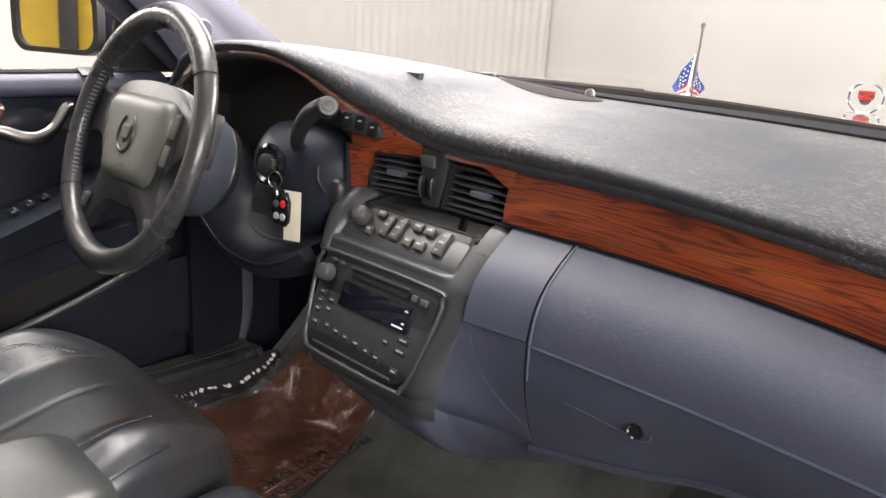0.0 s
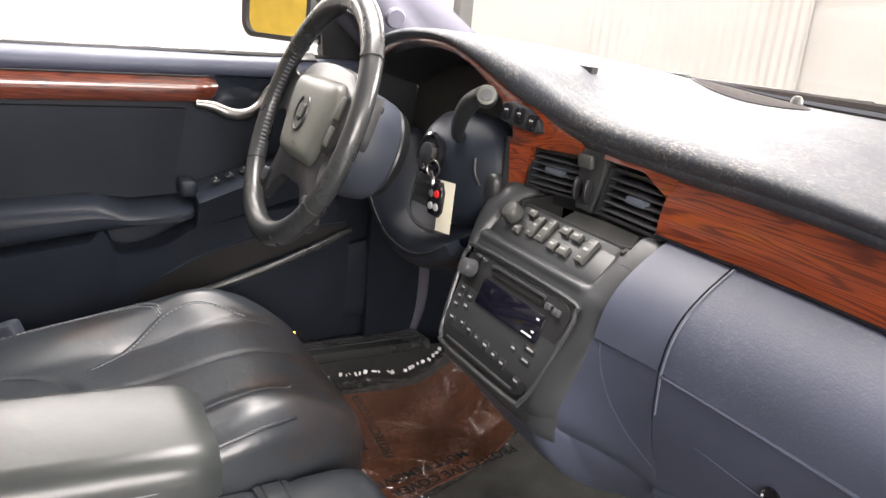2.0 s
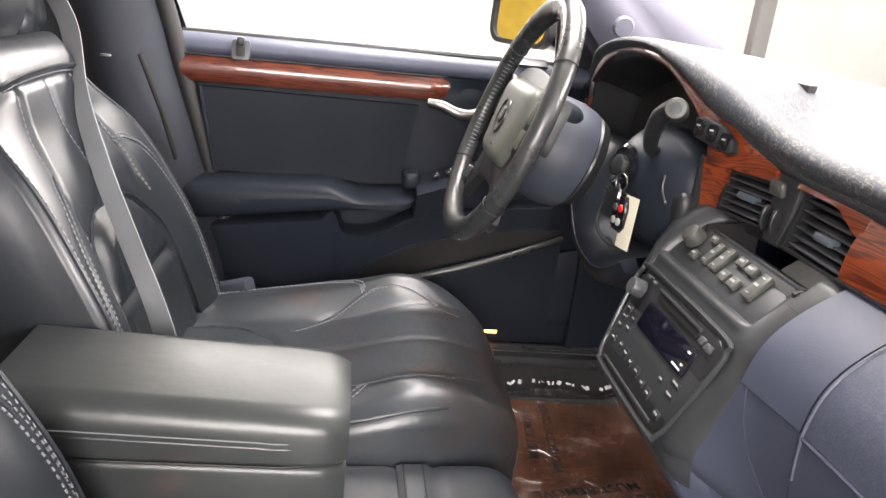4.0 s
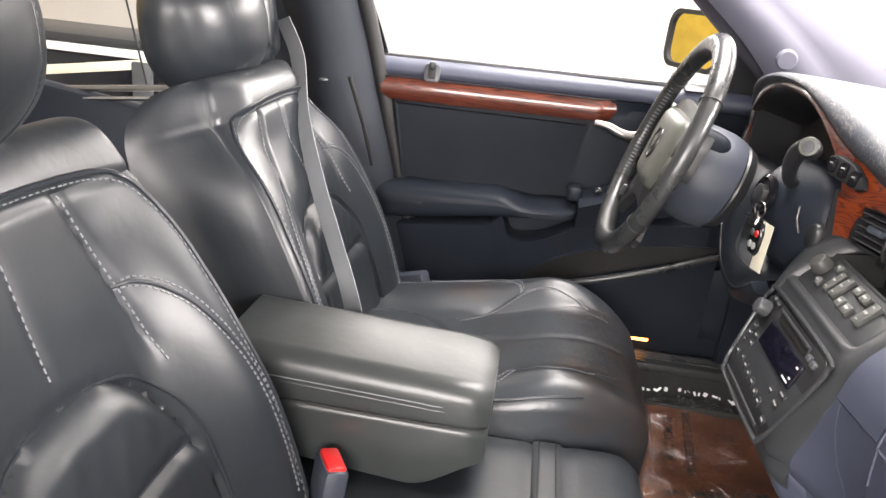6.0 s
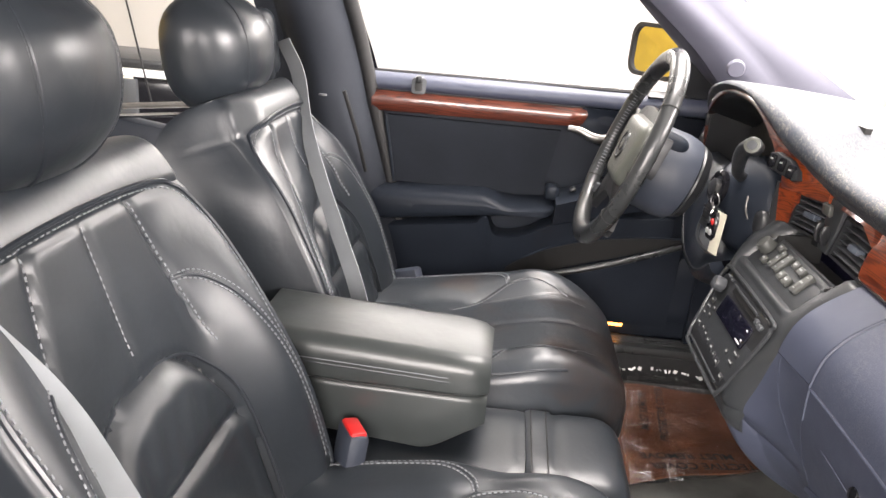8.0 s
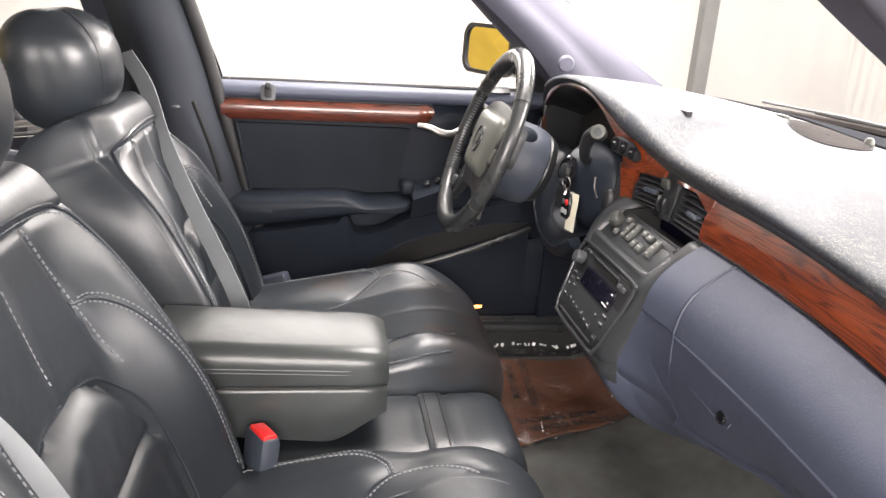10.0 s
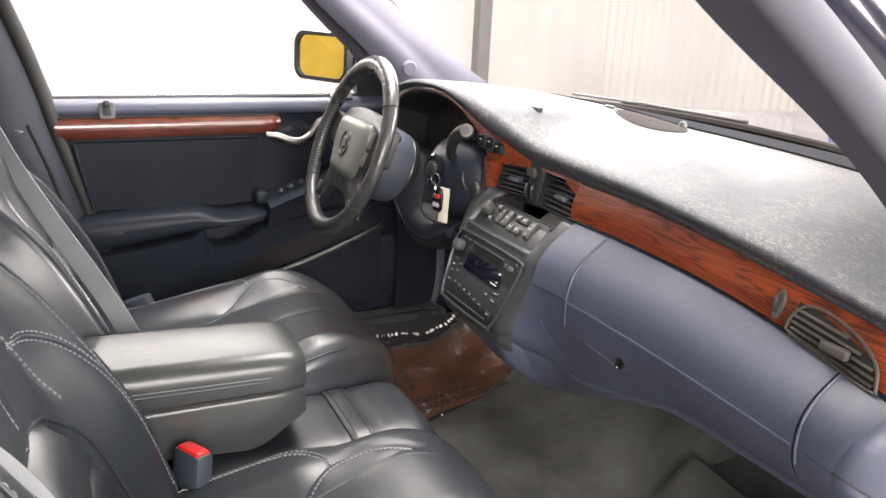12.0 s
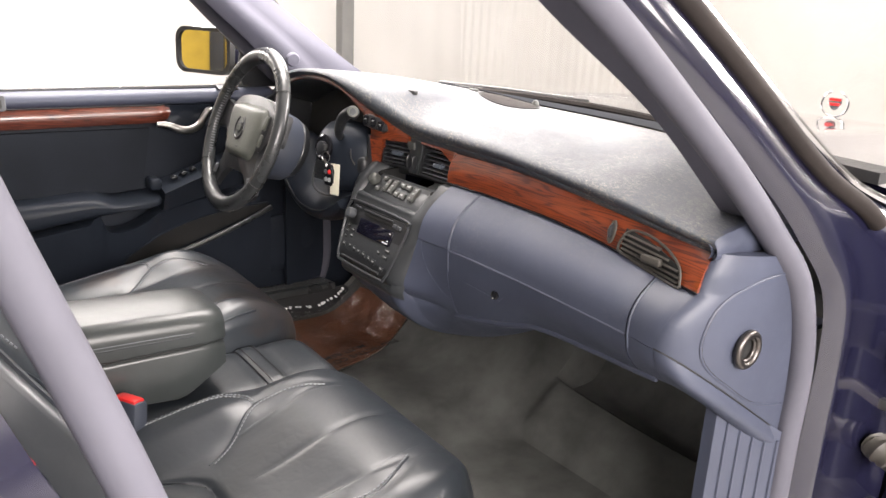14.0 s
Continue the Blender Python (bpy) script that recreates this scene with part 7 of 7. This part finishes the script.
part("sill_plate", rbox(0.10, 0.92, 0.03, 0.010, at(-0.752, 0.40, 0.352, 0, -6, 0)), RIM_LEATHER, car, "dark ribbed door sill plate")
for k in range(3):
    part("sill_rib", tube([(-0.735 - 0.018 * k, -0.05, 0.3695 - 0.002 * k), (-0.735 - 0.018 * k, 0.84, 0.3695 - 0.002 * k)], 0.003, 6), RIM_LEATHER, car)
part("sill_carpet", sheet(lambda u, v: Vector((-0.700 + 0.02 * v, -0.1 + 1.0 * u, 0.35 - 0.08 * v)), 10, 4, (-0.02, 0, 0)), FOOT_CARPET, car)
part("courtesy_lamp", rbox(0.014, 0.055, 0.020, 0.003, at(-0.792, 0.528, 0.396)), LAMP_GLOW, door, "lit amber courtesy lamp lens")
# mirror sail, mirror, glass and frame
part("mirror_sail", plate([(0.0, 0.0), (0.19, 0.0), (0.10, 0.105), (0.0, 0.155), (-0.01, 0.08)], 0.012, frame_at((-0.815, 0.605, 0.99), (0.1, 1, 0), (0.18, -0.18, 1)), 0.004), BLACK, door, "black triangular mirror base panel")
MM = frame_at((-1.003, 0.562, 1.082), (0.915, 0.40, 0), (0, 0.03, 1))
part("mirror_housing", rbox(0.236, 0.142, 0.085, 0.035, MM @ at(0, 0, -0.052), 4), PAINT, door, "dark blue door mirror housing")
part("mirror_rim", loop_frame(rounded(0.232, 0.138, 0.040, 8), rounded(0.206, 0.116, 0.032, 8), 0.02, MM @ at(0, 0, 0.008)), RUBBER, door)
part("mirror_glass", plate(rounded(0.216, 0.124, 0.036, 8), 0.003, MM @ at(0, 0, 0.002)), MIRROR, door, "mirror glass reflecting a yellow banner", smooth=False)
part("mirror_arm", rbox(0.12, 0.06, 0.05, 0.02, at(-0.90, 0.665, 1.0)), RUBBER, door)
pane = part("window_pane", sheet(lambda u, v: Vector((-0.838 + 0.125 * v + 0.02 * u, -0.16 - 0.12 * v + (0.84 - 0.42 * v) * u, 0.985 + 0.42 * v)), 8, 8), GLASS, door)
pane.visible_shadow = False
part("window_frame", tube(smooth_line([(-0.838, -0.165, 0.97), (-0.80, -0.215, 1.13), (-0.74, -0.265, 1.30), (-0.69, -0.27, 1.41), (-0.68, 0.0, 1.43), (-0.675, 0.22, 1.41)], 8), 0.013, 8), RUBBER, door)
part("window_frame", tube(smooth_line([(-0.675, 0.22, 1.41), (-0.745, 0.44, 1.25), (-0.80, 0.62, 1.08)], 8), 0.012, 8), RUBBER, door)

# passenger door, swung wide open past the pillar
DM = frame_at((0.955, 1.13, 0.6), (0.93, 0.36, 0), (0, 0, 1))
pd = part("passenger_door", rbox(0.95, 0.72, 0.09, 0.02, DM @ at(0.52, 0.03, -0.05)), PAINT, car, "wide open midnight blue door")
part("inner_panel", rbox(0.90, 0.68, 0.05, 0.02, DM @ at(0.52, 0.03, 0.02)), BLUE, pd, "slate blue inner door panel")
part("hinge", merge(rbox(0.07, 0.05, 0.05, 0.008, at(0.915, 1.06, 0.72)), rbox(0.05, 0.05, 0.07, 0.008, at(0.93, 1.05, 0.74))), BLACK, pd)
part("hinge", rbox(0.07, 0.05, 0.06, 0.008, at(0.915, 1.06, 0.40)), BLACK, pd)
part("harness_boot", tube(smooth_line([(0.89, 1.04, 0.55), (0.91, 1.03, 0.545), (0.935, 1.05, 0.53)], 6), [0.022 + 0.004 * (k % 2) for k in range(13)], 12), BEIGE_GREY, pd, "dusty ribbed wiring boot")
part("check_strap", rbox(0.10, 0.015, 0.02, 0.004, at(0.91, 1.05, 0.62)), STEEL, pd)

# floor film, brown mat and lettering
mat_ = thing("floor_mat", (-0.33, 0.62, 0.27), "brown paper floor mat under crinkled clear printed film", "floor mat")
def on_floor(x, y, lift):
    return Vector((x, y, floor_z(x, y) + lift + 0.004 * math.sin(31 * x + 5 * y) * math.sin(23 * y)))
part("paper", sheet(lambda u, v: on_floor(-0.65 + (0.48 - 0.21 * v) * u, 0.38 + 0.54 * v + 0.02 * u, 0.010), 30, 30, (0, 0, -0.004)), BROWN_MAT, mat_, "brown paper sheet")
def film_at(u, v):
    y = 0.34 + 0.68 * v
    right = -0.12 - 0.40 * (y - 0.34)
    x = -0.685 + (right + 0.685) * u
    return on_floor(x, y, 0.022 + 0.006 * math.sin(14 * u) * math.sin(11 * v) + 0.004 * math.sin(37 * x + 21 * y))
part("film", sheet(film_at, 70, 70), FILM, mat_, "crinkled clear plastic film with black print")
part("film_hem", tube([film_at(1, k / 40) + Vector((0, 0, 0.002)) for k in range(41)], 0.0025, 5), FILM, mat_)
# small white chips stand for glints on the crinkled edge of the film
fold = random.Random(5)
for k in range(34):
    v = 0.30 + 0.55 * k / 34 + fold.uniform(-0.006, 0.006)
    if fold.random() < 0.35:
        continue
    q = film_at(0.0, v) + Vector((fold.uniform(-0.004, 0.006), 0, 0.012))
    part("film_glint", rbox(fold.uniform(0.004, 0.010), fold.uniform(0.004, 0.012), 0.0012, 0, Matrix.Translation(q) @ at(0, 0, 0, fold.uniform(-30, 30), fold.uniform(20, 70), fold.uniform(-60, 60))), WHITE, mat_, smooth=False)
FILM_TURN = frame_at((-0.255, 0.66, floor_z(-0.255, 0.66) + 0.040), (0.18, -1, 0.0), (1, 0.18, 0.05))
words("print", "PROTECTIVE COVER", 0.030, FILM_TURN @ at(-0.03, 0.0, 0), INK_SHADE, mat_, 0.0004)
words("print", "MUST REMOVE", 0.030, FILM_TURN @ at(0.02, -0.036, 0), INK_SHADE, mat_, 0.0004)
TURN2 = frame_at((-0.485, 0.60, floor_z(-0.485, 0.60) + 0.040), (-1, 0.1, 0), (-0.1, -1, 0))
words("print", "MUST REMOVE", 0.026, TURN2 @ at(0, 0.02, 0), INK_SHADE, mat_, 0.0003)
words("print", "PROTECTIVE COVER", 0.026, TURN2 @ at(0, -0.02, 0), INK_SHADE, mat_, 0.0003)

# wipers beyond the glass
for a, b in (((-0.70, 1.24, 1.008), (0.0, 1.20, 1.026)), ((0.02, 1.24, 1.008), (0.60, 1.15, 1.012))):
    w_ = thing("windscreen_wiper", a, "black windscreen wiper parked at the base of the glass", "wiper", "wipers")
    part("arm", tube([a, tuple((p + q) / 2 + d for p, q, d in zip(a, b, (0, 0.0, 0.004))), b], 0.004, 8), BLACK, w_)
    part("blade", tube([tuple(p + (q - p) * 0.35 for p, q in zip(a, b)), b], 0.004, 6), RUBBER, w_)
cowl = part("cowl_grille", sheet(lambda u, v: Vector((-0.8 + 1.6 * u, 1.17 + 0.07 * v - 0.12 * (2 * u - 1) ** 2, 1.003)), 20, 3, (0, 0, -0.02)), RUBBER, car)
